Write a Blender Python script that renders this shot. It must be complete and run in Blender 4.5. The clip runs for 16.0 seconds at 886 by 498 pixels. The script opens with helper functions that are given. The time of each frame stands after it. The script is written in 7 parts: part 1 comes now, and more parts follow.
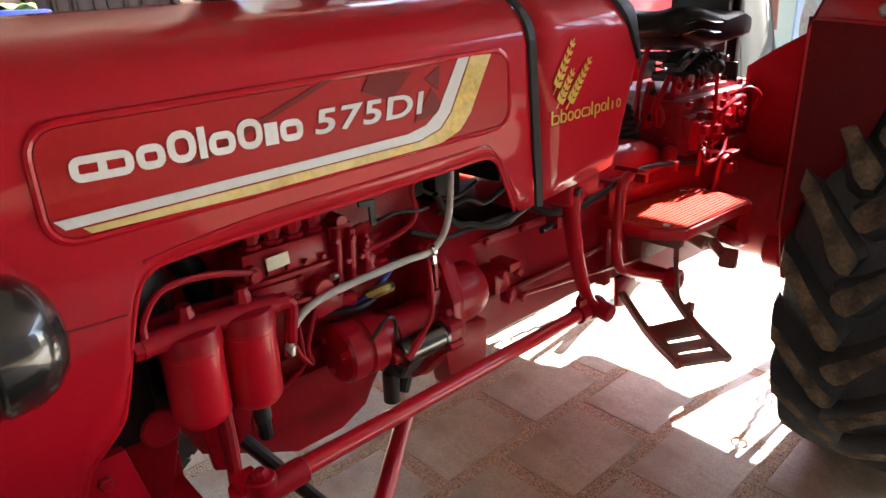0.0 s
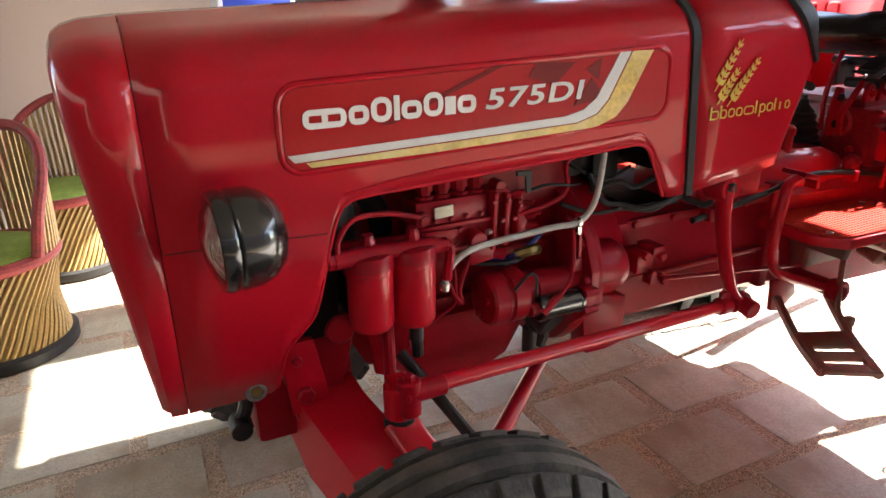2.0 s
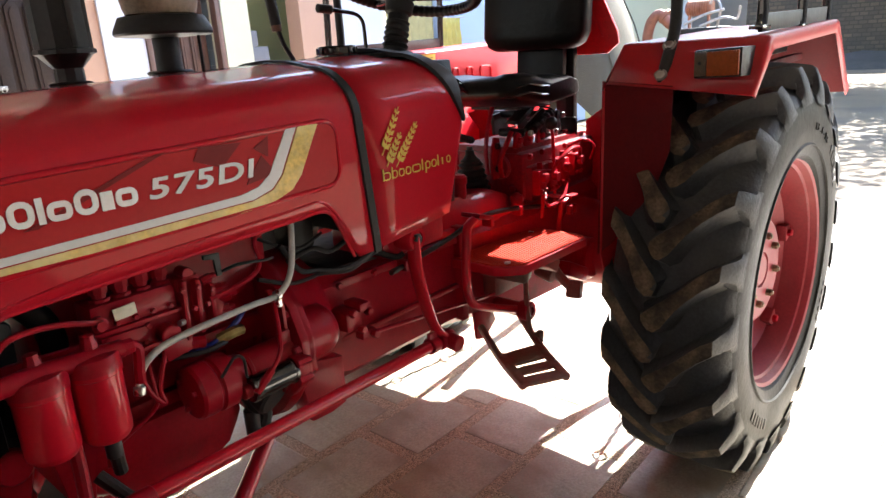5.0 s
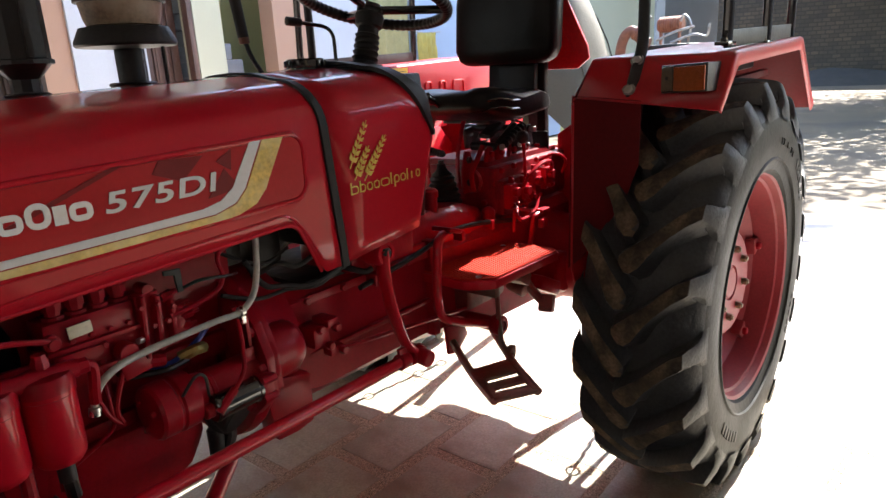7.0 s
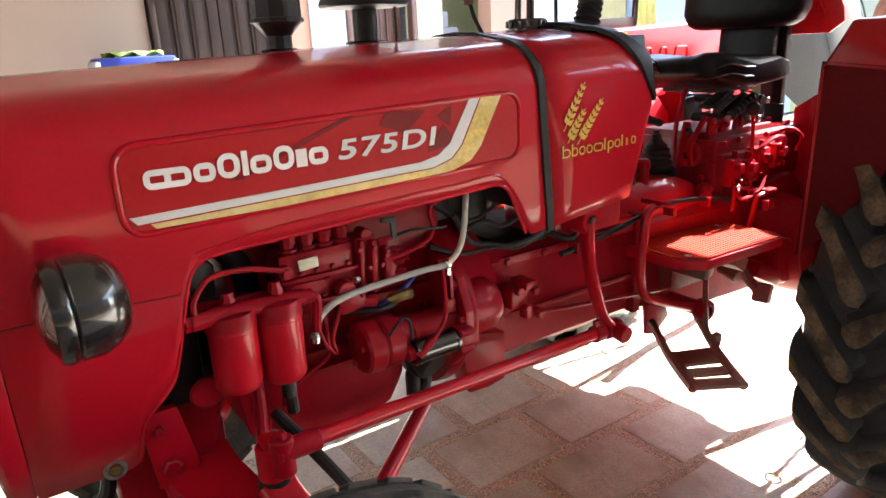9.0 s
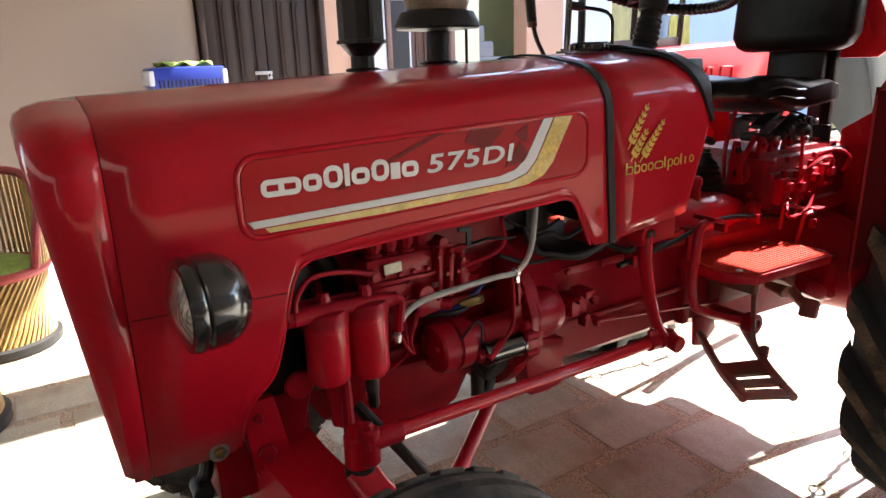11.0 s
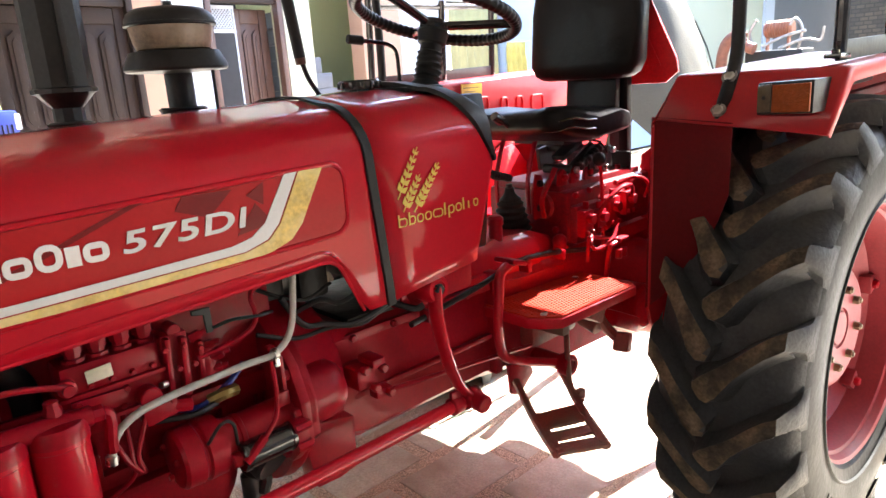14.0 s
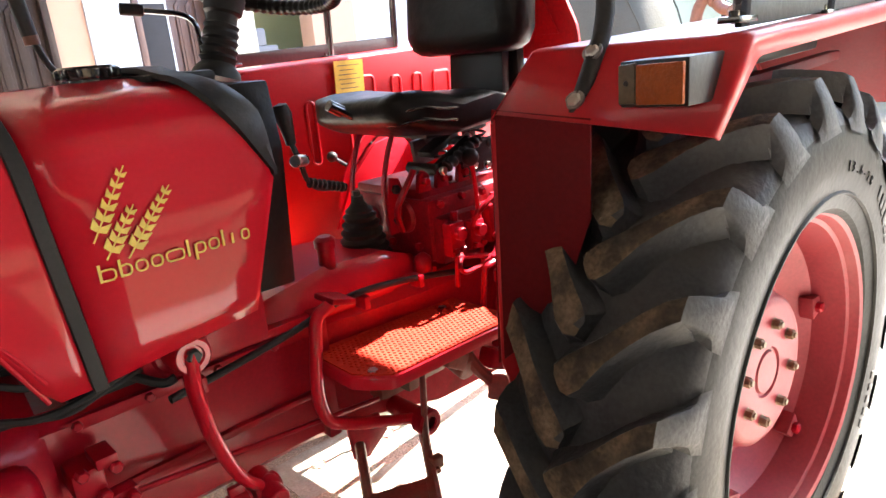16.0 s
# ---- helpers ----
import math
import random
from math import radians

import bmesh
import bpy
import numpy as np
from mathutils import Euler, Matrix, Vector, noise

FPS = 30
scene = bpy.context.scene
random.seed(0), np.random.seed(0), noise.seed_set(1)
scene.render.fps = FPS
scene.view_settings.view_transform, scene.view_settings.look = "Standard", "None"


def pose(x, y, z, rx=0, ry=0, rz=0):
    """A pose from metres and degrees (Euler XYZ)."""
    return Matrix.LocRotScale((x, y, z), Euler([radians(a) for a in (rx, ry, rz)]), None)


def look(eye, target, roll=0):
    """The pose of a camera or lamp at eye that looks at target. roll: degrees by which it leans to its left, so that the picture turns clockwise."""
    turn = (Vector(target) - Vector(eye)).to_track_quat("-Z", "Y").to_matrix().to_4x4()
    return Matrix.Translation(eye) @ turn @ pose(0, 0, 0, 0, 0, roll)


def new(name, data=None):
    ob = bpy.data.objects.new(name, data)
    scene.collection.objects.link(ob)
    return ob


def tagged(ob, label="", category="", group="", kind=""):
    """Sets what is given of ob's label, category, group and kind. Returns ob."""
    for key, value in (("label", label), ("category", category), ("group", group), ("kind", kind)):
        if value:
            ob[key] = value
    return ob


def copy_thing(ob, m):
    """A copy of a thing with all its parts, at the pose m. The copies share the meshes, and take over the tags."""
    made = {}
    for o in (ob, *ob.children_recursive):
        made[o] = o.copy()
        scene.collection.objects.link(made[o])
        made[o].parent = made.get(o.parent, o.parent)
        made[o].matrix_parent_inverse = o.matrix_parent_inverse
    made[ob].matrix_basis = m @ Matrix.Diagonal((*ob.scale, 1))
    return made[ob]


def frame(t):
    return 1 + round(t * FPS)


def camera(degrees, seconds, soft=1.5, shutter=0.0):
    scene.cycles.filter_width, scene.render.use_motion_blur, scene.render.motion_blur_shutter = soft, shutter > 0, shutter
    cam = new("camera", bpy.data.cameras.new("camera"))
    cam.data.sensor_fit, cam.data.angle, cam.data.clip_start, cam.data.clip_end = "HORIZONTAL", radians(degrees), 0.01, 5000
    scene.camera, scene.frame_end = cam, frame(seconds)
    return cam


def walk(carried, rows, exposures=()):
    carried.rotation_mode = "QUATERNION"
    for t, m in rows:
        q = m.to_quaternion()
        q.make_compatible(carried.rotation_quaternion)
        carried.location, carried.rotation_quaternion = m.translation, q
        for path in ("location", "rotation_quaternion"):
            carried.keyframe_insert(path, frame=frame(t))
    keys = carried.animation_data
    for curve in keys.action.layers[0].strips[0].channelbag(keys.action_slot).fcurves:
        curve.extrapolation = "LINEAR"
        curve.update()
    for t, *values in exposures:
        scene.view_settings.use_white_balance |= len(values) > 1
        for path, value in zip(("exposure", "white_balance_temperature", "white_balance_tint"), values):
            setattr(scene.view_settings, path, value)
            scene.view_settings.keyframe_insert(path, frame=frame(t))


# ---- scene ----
cam = camera(67.9, 16.0)
PATH = [
    (0.0, (-2.1885, -1.1038, 1.3022), (-1.0438, 0.1574, 0.6597), -2.3),
    (0.5, (-2.2368, -1.1402, 1.3068), (-1.1557, 0.1447, 0.6051), -2.1),
    (1.0, (-2.2295, -1.2312, 1.3113), (-1.2130, 0.1219, 0.6406), -1.0),
    (1.5, (-2.2249, -1.2758, 1.2958), (-1.4278, 0.1947, 0.5797), -1.7),
    (2.0, (-2.2577, -1.2904, 1.3140), (-1.5170, 0.2384, 0.6607), -0.8),
    (2.4, (-2.2905, -1.2704, 1.3277), (-1.4005, 0.2211, 0.7835), 0.1),
    (2.5, (-2.3005, -1.2503, 1.3322), (-1.3605, 0.2129, 0.7953), 0.3),
    (2.9, (-2.3014, -1.2412, 1.3423), (-1.1957, 0.1019, 0.8072), -0.3),
    (3.0, (-2.2905, -1.2503, 1.3404), (-1.1566, 0.0682, 0.8053), -0.5),
    (3.4, (-2.2477, -1.2822, 1.3586), (-1.0374, -0.0328, 0.8254), -1.3),
    (3.5, (-2.2486, -1.2767, 1.3413), (-1.0110, -0.0446, 0.8281), -1.3),
    (4.0, (-2.2122, -1.3186, 1.3432), (-0.9209, -0.1447, 0.8263), -2.2),
    (4.2, (-2.2004, -1.3350, 1.3395), (-0.9027, -0.1702, 0.8199), -2.8),
    (6.5, (-2.1731, -1.3787, 1.3322), (-0.8308, -0.2548, 0.8317), -3.3),
    (7.0, (-2.1612, -1.3723, 1.3313), (-0.7990, -0.2666, 0.8463), -3.1),
    (7.5, (-2.1676, -1.3696, 1.3359), (-0.8381, -0.2402, 0.8163), -3.5),
    (8.0, (-2.1740, -1.3632, 1.3331), (-0.9464, -0.1365, 0.7826), -3.2),
    (8.5, (-2.1776, -1.3668, 1.3295), (-1.0565, -0.0382, 0.7881), -2.8),
    (9.0, (-2.1804, -1.3477, 1.3095), (-1.2158, 0.1010, 0.7781), -2.7),
    (9.2, (-2.1949, -1.3395, 1.3068), (-1.3423, 0.1747, 0.7662), -2.0),
    (11.3, (-2.3251, -1.3632, 1.3450), (-1.3641, 0.1065, 0.8645), -1.8),
    (11.5, (-2.2823, -1.3623, 1.3495), (-1.2840, 0.0919, 0.8991), -1.7),
    (12.0, (-2.1858, -1.3905, 1.3486), (-1.1803, 0.0610, 0.9055), -2.8),
    (12.5, (-2.1248, -1.4123, 1.3523), (-1.0647, 0.0009, 0.9155), -3.3),
    (12.7, (-2.1276, -1.4014, 1.3477), (-1.0128, -0.0300, 0.9100), -3.2),
    (13.0, (-2.0985, -1.4187, 1.3523), (-0.9637, -0.0637, 0.9173), -3.9),
    (13.5, (-2.0784, -1.4087, 1.3495), (-0.9418, -0.0619, 0.8945), -4.5),
    (14.0, (-1.9956, -1.3350, 1.3541), (-0.7953, -0.0428, 0.9045), -3.8),
    (14.5, (-1.8755, -1.2622, 1.3568), (-0.5888, -0.0582, 0.9027), -5.5),
    (15.0, (-1.7245, -1.2804, 1.3495), (-0.4814, -0.0218, 0.9227), -6.0),
    (15.5, (-1.5343, -1.3150, 1.3577), (-0.3922, 0.0118, 0.8581), -4.7),
    (16.0, (-1.4005, -1.3004, 1.3477), (-0.2166, -0.0237, 0.8181), -5.0),
]
EXPOSURES = [(0.0, 3.66), (2.0, 3.58), (4.0, 3.50), (7.0, 2.72), (9.0, 3.80), (11.4, 3.18), (12.0, 3.62), (12.5, 3.68), (14.0, 3.84), (14.5, 3.84), (16.0, 4.06)]
walk(cam, [(t, look(eye, target, roll)) for t, eye, target, roll in PATH],
     exposures=EXPOSURES)

# ---- light ----
SUN_AZ, SUN_EL = -2.0, 43.5
sun_way = Vector((math.cos(radians(SUN_EL)) * math.cos(radians(SUN_AZ)), math.cos(radians(SUN_EL)) * math.sin(radians(SUN_AZ)), math.sin(radians(SUN_EL))))
world = bpy.data.worlds.new("sky")
scene.world = world
world.use_nodes = True
wn = world.node_tree.nodes
sky = wn.new("ShaderNodeTexSky")
sky.sky_type = "NISHITA"
sky.sun_disc = False
sky.sun_elevation = radians(SUN_EL)
sky.sun_rotation = radians(90 - SUN_AZ)
wn["Background"].inputs["Strength"].default_value = 0.14
world.node_tree.links.new(sky.outputs[0], wn["Background"].inputs[0])
sun = new("sun", bpy.data.lights.new("sun", "SUN"))
sun.data.energy, sun.data.angle, sun.data.color = 5.0, radians(0.55), (1.0, 0.95, 0.88)
sun.matrix_world = look(sun_way * 20, (0, 0, 0))


# ---- materials ----
def mat(name, color, rough=0.5, metal=0.0, coat=0.0, vary=0.15, scale=8.0, bump=0.0, bscale=60.0, color2=None, mix_lo=0.45, mix_hi=0.65, spec=0.5, fine=120.0):
    """A paint or surface: base colour varied at two scales, a second colour in patches, fine relief."""
    m = bpy.data.materials.new(name)
    m.use_nodes = True
    n, l = m.node_tree.nodes, m.node_tree.links
    b = n["Principled BSDF"]
    tc = n.new("ShaderNodeTexCoord")
    n1 = n.new("ShaderNodeTexNoise")
    n1.inputs["Scale"].default_value, n1.inputs["Detail"].default_value = scale, 6
    n2 = n.new("ShaderNodeTexNoise")
    n2.inputs["Scale"].default_value, n2.inputs["Detail"].default_value = fine, 3
    l.new(tc.outputs["Object"], n1.inputs["Vector"])
    l.new(tc.outputs["Object"], n2.inputs["Vector"])
    add = n.new("ShaderNodeMath")
    add.operation = "ADD"
    l.new(n1.outputs[0], add.inputs[0])
    l.new(n2.outputs[0], add.inputs[1])
    ramp = n.new("ShaderNodeValToRGB")
    c = Vector(color)
    lo, hi = c * (1 - vary), c * (1 + vary)
    ramp.color_ramp.elements[0].position, ramp.color_ramp.elements[1].position = 0.35, 0.65
    ramp.color_ramp.elements[0].color, ramp.color_ramp.elements[1].color = (*lo, 1), (*hi, 1)
    half = n.new("ShaderNodeMath")
    half.operation = "MULTIPLY"
    half.inputs[1].default_value = 0.5
    l.new(add.outputs[0], half.inputs[0])
    l.new(half.outputs[0], ramp.inputs[0])
    out = ramp.outputs[0]
    if color2:
        n3 = n.new("ShaderNodeTexNoise")
        n3.inputs["Scale"].default_value, n3.inputs["Detail"].default_value = scale * 0.6, 8
        l.new(tc.outputs["Object"], n3.inputs["Vector"])
        r2 = n.new("ShaderNodeValToRGB")
        r2.color_ramp.elements[0].position, r2.color_ramp.elements[1].position = mix_lo, mix_hi
        l.new(n3.outputs[0], r2.inputs[0])
        mx = n.new("ShaderNodeMix")
        mx.data_type = "RGBA"
        l.new(r2.outputs[0], mx.inputs[0])
        l.new(out, mx.inputs[6])
        mx.inputs[7].default_value = (*color2, 1)
        out = mx.outputs[2]
    l.new(out, b.inputs["Base Color"])
    b.inputs["Metallic"].default_value = metal
    b.inputs["Specular IOR Level"].default_value = spec
    rr = n.new("ShaderNodeMapRange")
    rr.inputs["To Min"].default_value, rr.inputs["To Max"].default_value = max(0.02, rough * 0.75), min(1, rough * 1.25)
    l.new(n1.outputs[0], rr.inputs[0])
    l.new(rr.outputs[0], b.inputs["Roughness"])
    b.inputs["Coat Weight"].default_value = coat
    b.inputs["Coat Roughness"].default_value = 0.025
    if bump:
        n4 = n.new("ShaderNodeTexNoise")
        n4.inputs["Scale"].default_value, n4.inputs["Detail"].default_value = bscale, 4
        l.new(tc.outputs["Object"], n4.inputs["Vector"])
        bp = n.new("ShaderNodeBump")
        bp.inputs["Strength"].default_value, bp.inputs["Distance"].default_value = bump, 0.01
        l.new(n4.outputs[0], bp.inputs["Height"])
        l.new(bp.outputs[0], b.inputs["Normal"])
    return m


FENDER_RED = mat("soft_red_paint", (0.37, 0.0046, 0.011), 0.42, coat=0.2, vary=0.07, scale=3, spec=0.25)
FENDER_RED.node_tree.nodes["Principled BSDF"].inputs["Coat Roughness"].default_value = 0.1
RED = mat("red_paint", (0.44, 0.0038, 0.0155), 0.5, coat=0.68, vary=0.05, scale=3, bump=0.005, bscale=7, spec=0.1)
RED_CAST = mat("red_painted_casting", (0.29, 0.0035, 0.013), 0.36, coat=0.08, vary=0.12, scale=14, bump=0.06, bscale=70, color2=(0.15, 0.006, 0.008), mix_lo=0.60, mix_hi=0.85, spec=0.15)
# darker, more mottled red than the other castings
RED_DEEP = mat("deep_red_casting", (0.19, 0.004, 0.012), 0.36, vary=0.3, scale=22, bump=0.12, bscale=60, color2=(0.07, 0.008, 0.010), mix_lo=0.5, mix_hi=0.75, spec=0.4)
# tractor red with the shade under and before the fenders put into it
RED_SHADED = mat("shaded_red_paint", (0.095, 0.0022, 0.004), 0.7, vary=0.12, scale=8, spec=0.15, bump=0.05)
RED_DUSTY = mat("dusty_rim_red", (0.23, 0.020, 0.030), 0.5, vary=0.15, scale=6, spec=0.3, color2=(0.27, 0.052, 0.056), mix_lo=0.5, mix_hi=0.8)
RED_DECAL = mat("red_sticker", (0.38, 0.007, 0.011), 0.4, spec=0.2, coat=0.1, vary=0.08, scale=9)
RED_DARK = mat("dark_red_sticker", (0.17, 0.008, 0.010), 0.4, spec=0.2, coat=0.1, vary=0.1, scale=9)
RUST = mat("rusty_red_steel", (0.20, 0.035, 0.028), 0.6, vary=0.25, scale=20, bump=0.2, color2=(0.14, 0.07, 0.05))
BLACK = mat("black_paint", (0.012, 0.012, 0.013), 0.22, coat=0.8, vary=0.2, scale=6)
RED.node_tree.nodes["Principled BSDF"].inputs["Coat IOR"].default_value = 1.42
RED.node_tree.nodes["Principled BSDF"].inputs["Coat Roughness"].default_value = 0.065
MATTE = mat("matte_black_steel", (0.016, 0.015, 0.015), 0.5, spec=0.35, vary=0.3, scale=10, bump=0.1)
RUBBER = mat("black_rubber", (0.013, 0.013, 0.013), 0.55, spec=0.3, vary=0.25, scale=12, bump=0.1)
TREAD = mat("lighter_grey_tread", (0.034, 0.036, 0.039), 0.55, spec=0.25, vary=0.3, scale=14, bump=0.2, bscale=80, color2=(0.056, 0.052, 0.046), mix_lo=0.5, mix_hi=0.8)
TYRE = mat("tyre_rubber", (0.021, 0.022, 0.0215), 0.5, spec=0.08, vary=0.3, scale=9, bump=0.12, bscale=60, color2=(0.044, 0.044, 0.042), mix_lo=0.5, mix_hi=0.8)
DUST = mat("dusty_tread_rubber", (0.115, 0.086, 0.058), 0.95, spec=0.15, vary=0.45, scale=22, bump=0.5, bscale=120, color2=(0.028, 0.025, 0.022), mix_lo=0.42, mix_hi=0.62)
GREYTYRE = mat("dusty_grey_tyre_rubber", (0.030, 0.029, 0.027), 0.8, vary=0.3, scale=18, bump=0.3, bscale=90, color2=(0.085, 0.075, 0.062), mix_lo=0.48, mix_hi=0.66)
VINYL = mat("black_vinyl", (0.0065, 0.0055, 0.0055), 0.38, spec=0.16, vary=0.2, scale=14, bump=0.25, bscale=26)
CHROME = mat("bright_steel", (0.6, 0.6, 0.58), 0.28, metal=1.0, vary=0.1, scale=30)
STEEL = mat("grey_steel", (0.32, 0.31, 0.3), 0.42, metal=0.8, vary=0.25, scale=30, color2=(0.2, 0.13, 0.09), mix_lo=0.55, mix_hi=0.8)
BRASS = mat("brass", (0.30, 0.22, 0.08), 0.45, metal=0.8, vary=0.2, scale=40)
HOSE = mat("pale_grey_hose", (0.42, 0.41, 0.38), 0.5, vary=0.12, scale=40, bump=0.2, bscale=300)
REFLECTOR = mat("lamp_reflector", (0.90, 0.86, 0.83), 0.35, metal=0.35, vary=0.05, scale=40)
PIPE = mat("orange_brown_pipe", (0.26, 0.10, 0.055), 0.6, vary=0.25, scale=20, bump=0.2)
SILVER = mat("silver_sticker", (0.62, 0.62, 0.62), 0.35, vary=0.05, scale=20)
WHITE = mat("white_lettering", (0.75, 0.74, 0.73), 0.4, vary=0.05, scale=30)
GOLD = mat("gold_straw_sticker", (0.62, 0.43, 0.10), 0.4, vary=0.3, scale=26, color2=(0.72, 0.60, 0.28), mix_lo=0.35, mix_hi=0.65)
GOLD_INK = mat("gold_lettering", (0.62, 0.42, 0.07), 0.4, vary=0.1, scale=30)
AMBER = mat("amber_lens", (0.26, 0.055, 0.008), 0.45, spec=0.2, coat=0.0, vary=0.15, scale=40, bump=0.3, bscale=200)
SMOKED = mat("grey_lens", (0.10, 0.078, 0.05), 0.45, spec=0.2, coat=0.0, vary=0.2, scale=40)
YELLOW = mat("yellow_label", (0.72, 0.46, 0.03), 0.5, vary=0.08, scale=30)
INK = mat("dark_ink", (0.05, 0.035, 0.02), 0.6)
PLATE = mat("pale_data_plate", (0.62, 0.58, 0.44), 0.4, vary=0.1, scale=60)
SHEET_RED = mat("bright_red_plastic", (0.62, 0.012, 0.02), 0.35, coat=0.2)
ORANGE = mat("ribbed_red_mat", (0.42, 0.020, 0.008), 0.75, vary=0.2, scale=14, bump=0.15, spec=0.12)
STONE = mat("brown_stone_paver", (0.38, 0.35, 0.275), 0.55, vary=0.24, scale=7, bump=0.3, bscale=26, color2=(0.24, 0.19, 0.135), mix_lo=0.46, mix_hi=0.70)
GRAVEL = mat("pebble_joint", (0.40, 0.31, 0.22), 0.85, vary=0.75, scale=160, bump=0.9, bscale=220, fine=260.0)
PEBBLE = mat("mixed_pebbles", (0.40, 0.32, 0.24), 0.8, vary=0.2, scale=60)
_pn, _pl = PEBBLE.node_tree.nodes, PEBBLE.node_tree.links
_geo, _pr = _pn.new("ShaderNodeNewGeometry"), _pn.new("ShaderNodeValToRGB")
_pr.color_ramp.elements[0].color, _pr.color_ramp.elements[1].color = (0.16, 0.12, 0.09, 1), (0.62, 0.52, 0.40, 1)
_pl.new(_geo.outputs["Random Per Island"], _pr.inputs[0])
_pl.new(_pr.outputs[0], _pn["Principled BSDF"].inputs["Base Color"])
CONCRETE = mat("pale_yard_concrete", (0.50, 0.47, 0.43), 0.8, vary=0.15, scale=1.5, bump=0.2, bscale=40, color2=(0.42, 0.39, 0.35), mix_lo=0.45, mix_hi=0.7)
EARTH = mat("trampled_earth", (0.150, 0.112, 0.066), 0.95, vary=0.25, scale=1.2, bump=0.4, bscale=20, color2=(0.100, 0.077, 0.050), mix_lo=0.48, mix_hi=0.62)
PINKCREAM = mat("pinkish_cream_wall_paint", (0.27, 0.205, 0.17), 0.8, vary=0.05, scale=2, bump=0.08, bscale=120)
SHAWL = mat("faded_yellow_cloth", (0.42, 0.34, 0.09), 0.9, vary=0.2, scale=9, bump=0.2)
OLIVE = mat("khaki_curtain_cloth", (0.30, 0.26, 0.12), 0.9, vary=0.2, scale=6, bump=0.2)
SHUTTER = mat("dark_grey_shutter_steel", (0.10, 0.105, 0.12), 0.6, vary=0.1, scale=3)
NUT = mat("rusty_tan_wheel_nut", (0.16, 0.10, 0.055), 0.6, vary=0.3, scale=60, bump=0.2)
CREAM = mat("cream_wall_paint", (0.27, 0.245, 0.215), 0.8, vary=0.05, scale=2, bump=0.08, bscale=120)
PINK = mat("salmon_wall_paint", (0.35, 0.21, 0.15), 0.8, vary=0.05, scale=2, bump=0.08, bscale=120)
LIME = mat("yellow_green_wall_paint", (0.34, 0.325, 0.145), 0.8, vary=0.06, scale=2, bump=0.08, bscale=120)
PALE = mat("pale_cream_pillar_paint", (0.41, 0.40, 0.30), 0.75, vary=0.04, scale=2)
WHITEWASH = mat("white_wall_paint", (0.42, 0.44, 0.49), 0.75, vary=0.04, scale=2, bump=0.05)
WOOD = mat("dark_brown_door_wood", (0.024, 0.0145, 0.0115), 0.6, spec=0.22, vary=0.3, scale=5, bump=0.15, bscale=30)
WOOD2 = mat("red_brown_door_wood", (0.075, 0.036, 0.026), 0.5, vary=0.25, scale=5, bump=0.1)
STAIR = mat("grey_stone_steps", (0.12, 0.12, 0.135), 0.6, vary=0.12, scale=8)
# near-black: paints the unlit rooms, also the dark lattice door leaf
DARK = mat("interior_shade_and_dark_leaf", (0.02, 0.018, 0.02), 0.9)
DULL = mat("dull_grey_plaster", (0.17, 0.15, 0.13), 0.9, vary=0.15, scale=2, bump=0.1)
WALLBRICK = mat("far_brick_courses", (0.064, 0.050, 0.036), 0.9, vary=0.3, scale=1.2, bump=0.3, bscale=10)
_wn, _wl = WALLBRICK.node_tree.nodes, WALLBRICK.node_tree.links
_tc, _sp, _mp, _bt, _mm = _wn.new("ShaderNodeTexCoord"), _wn.new("ShaderNodeSeparateXYZ"), _wn.new("ShaderNodeCombineXYZ"), _wn.new("ShaderNodeTexBrick"), _wn.new("ShaderNodeMix")
_bt.inputs["Scale"].default_value = 1.7
_bt.inputs["Color1"].default_value, _bt.inputs["Color2"].default_value, _bt.inputs["Mortar"].default_value = (1.25, 1.05, 0.95, 1), (0.65, 0.6, 0.58, 1), (0.45, 0.45, 0.45, 1)
_bt.inputs["Mortar Size"].default_value = 0.03
_mm.data_type, _mm.blend_type = "RGBA", "MULTIPLY"
_mm.inputs[0].default_value = 0.85
_src = _wn["Principled BSDF"].inputs["Base Color"].links[0].from_socket
_wl.new(_tc.outputs["Object"], _sp.inputs[0])
_wl.new(_sp.outputs[1], _mp.inputs[0])
_wl.new(_sp.outputs[2], _mp.inputs[1])
_wl.new(_mp.outputs[0], _bt.inputs["Vector"])
_wl.new(_src, _mm.inputs[6])
_wl.new(_bt.outputs["Color"], _mm.inputs[7])
_wl.new(_mm.outputs[2], _wn["Principled BSDF"].inputs["Base Color"])
SOIL = mat("dark_loose_soil", (0.05, 0.042, 0.036), 0.95, vary=0.4, scale=3, bump=0.8, bscale=14)
BAMBOO = mat("split_cane", (0.31, 0.20, 0.068), 0.6, vary=0.3, scale=12, bump=0.2)
CANE_RED = mat("dark_red_binding", (0.26, 0.03, 0.03), 0.6, vary=0.3, scale=30, bump=0.3)
GREEN = mat("green_cushion_cloth", (0.22, 0.32, 0.06), 0.9, vary=0.25, scale=20, bump=0.3)
BLUE = mat("blue_plastic", (0.013, 0.03, 0.24), 0.4, vary=0.1, scale=10)
CLOTH = mat("pale_tarpaulin", (0.055, 0.050, 0.036), 0.9, vary=0.15, scale=5, bump=0.2)
CLAY = mat("smoked_plastic_bowl", (0.26, 0.19, 0.13), 0.35, vary=0.35, scale=14, color2=(0.42, 0.36, 0.28))
COPPER = mat("red_brown_oxide", (0.20, 0.075, 0.045), 0.6, vary=0.3, scale=25, bump=0.2)
LEAF = mat("leaf_green", (0.07, 0.12, 0.03), 0.7, vary=0.4, scale=20)
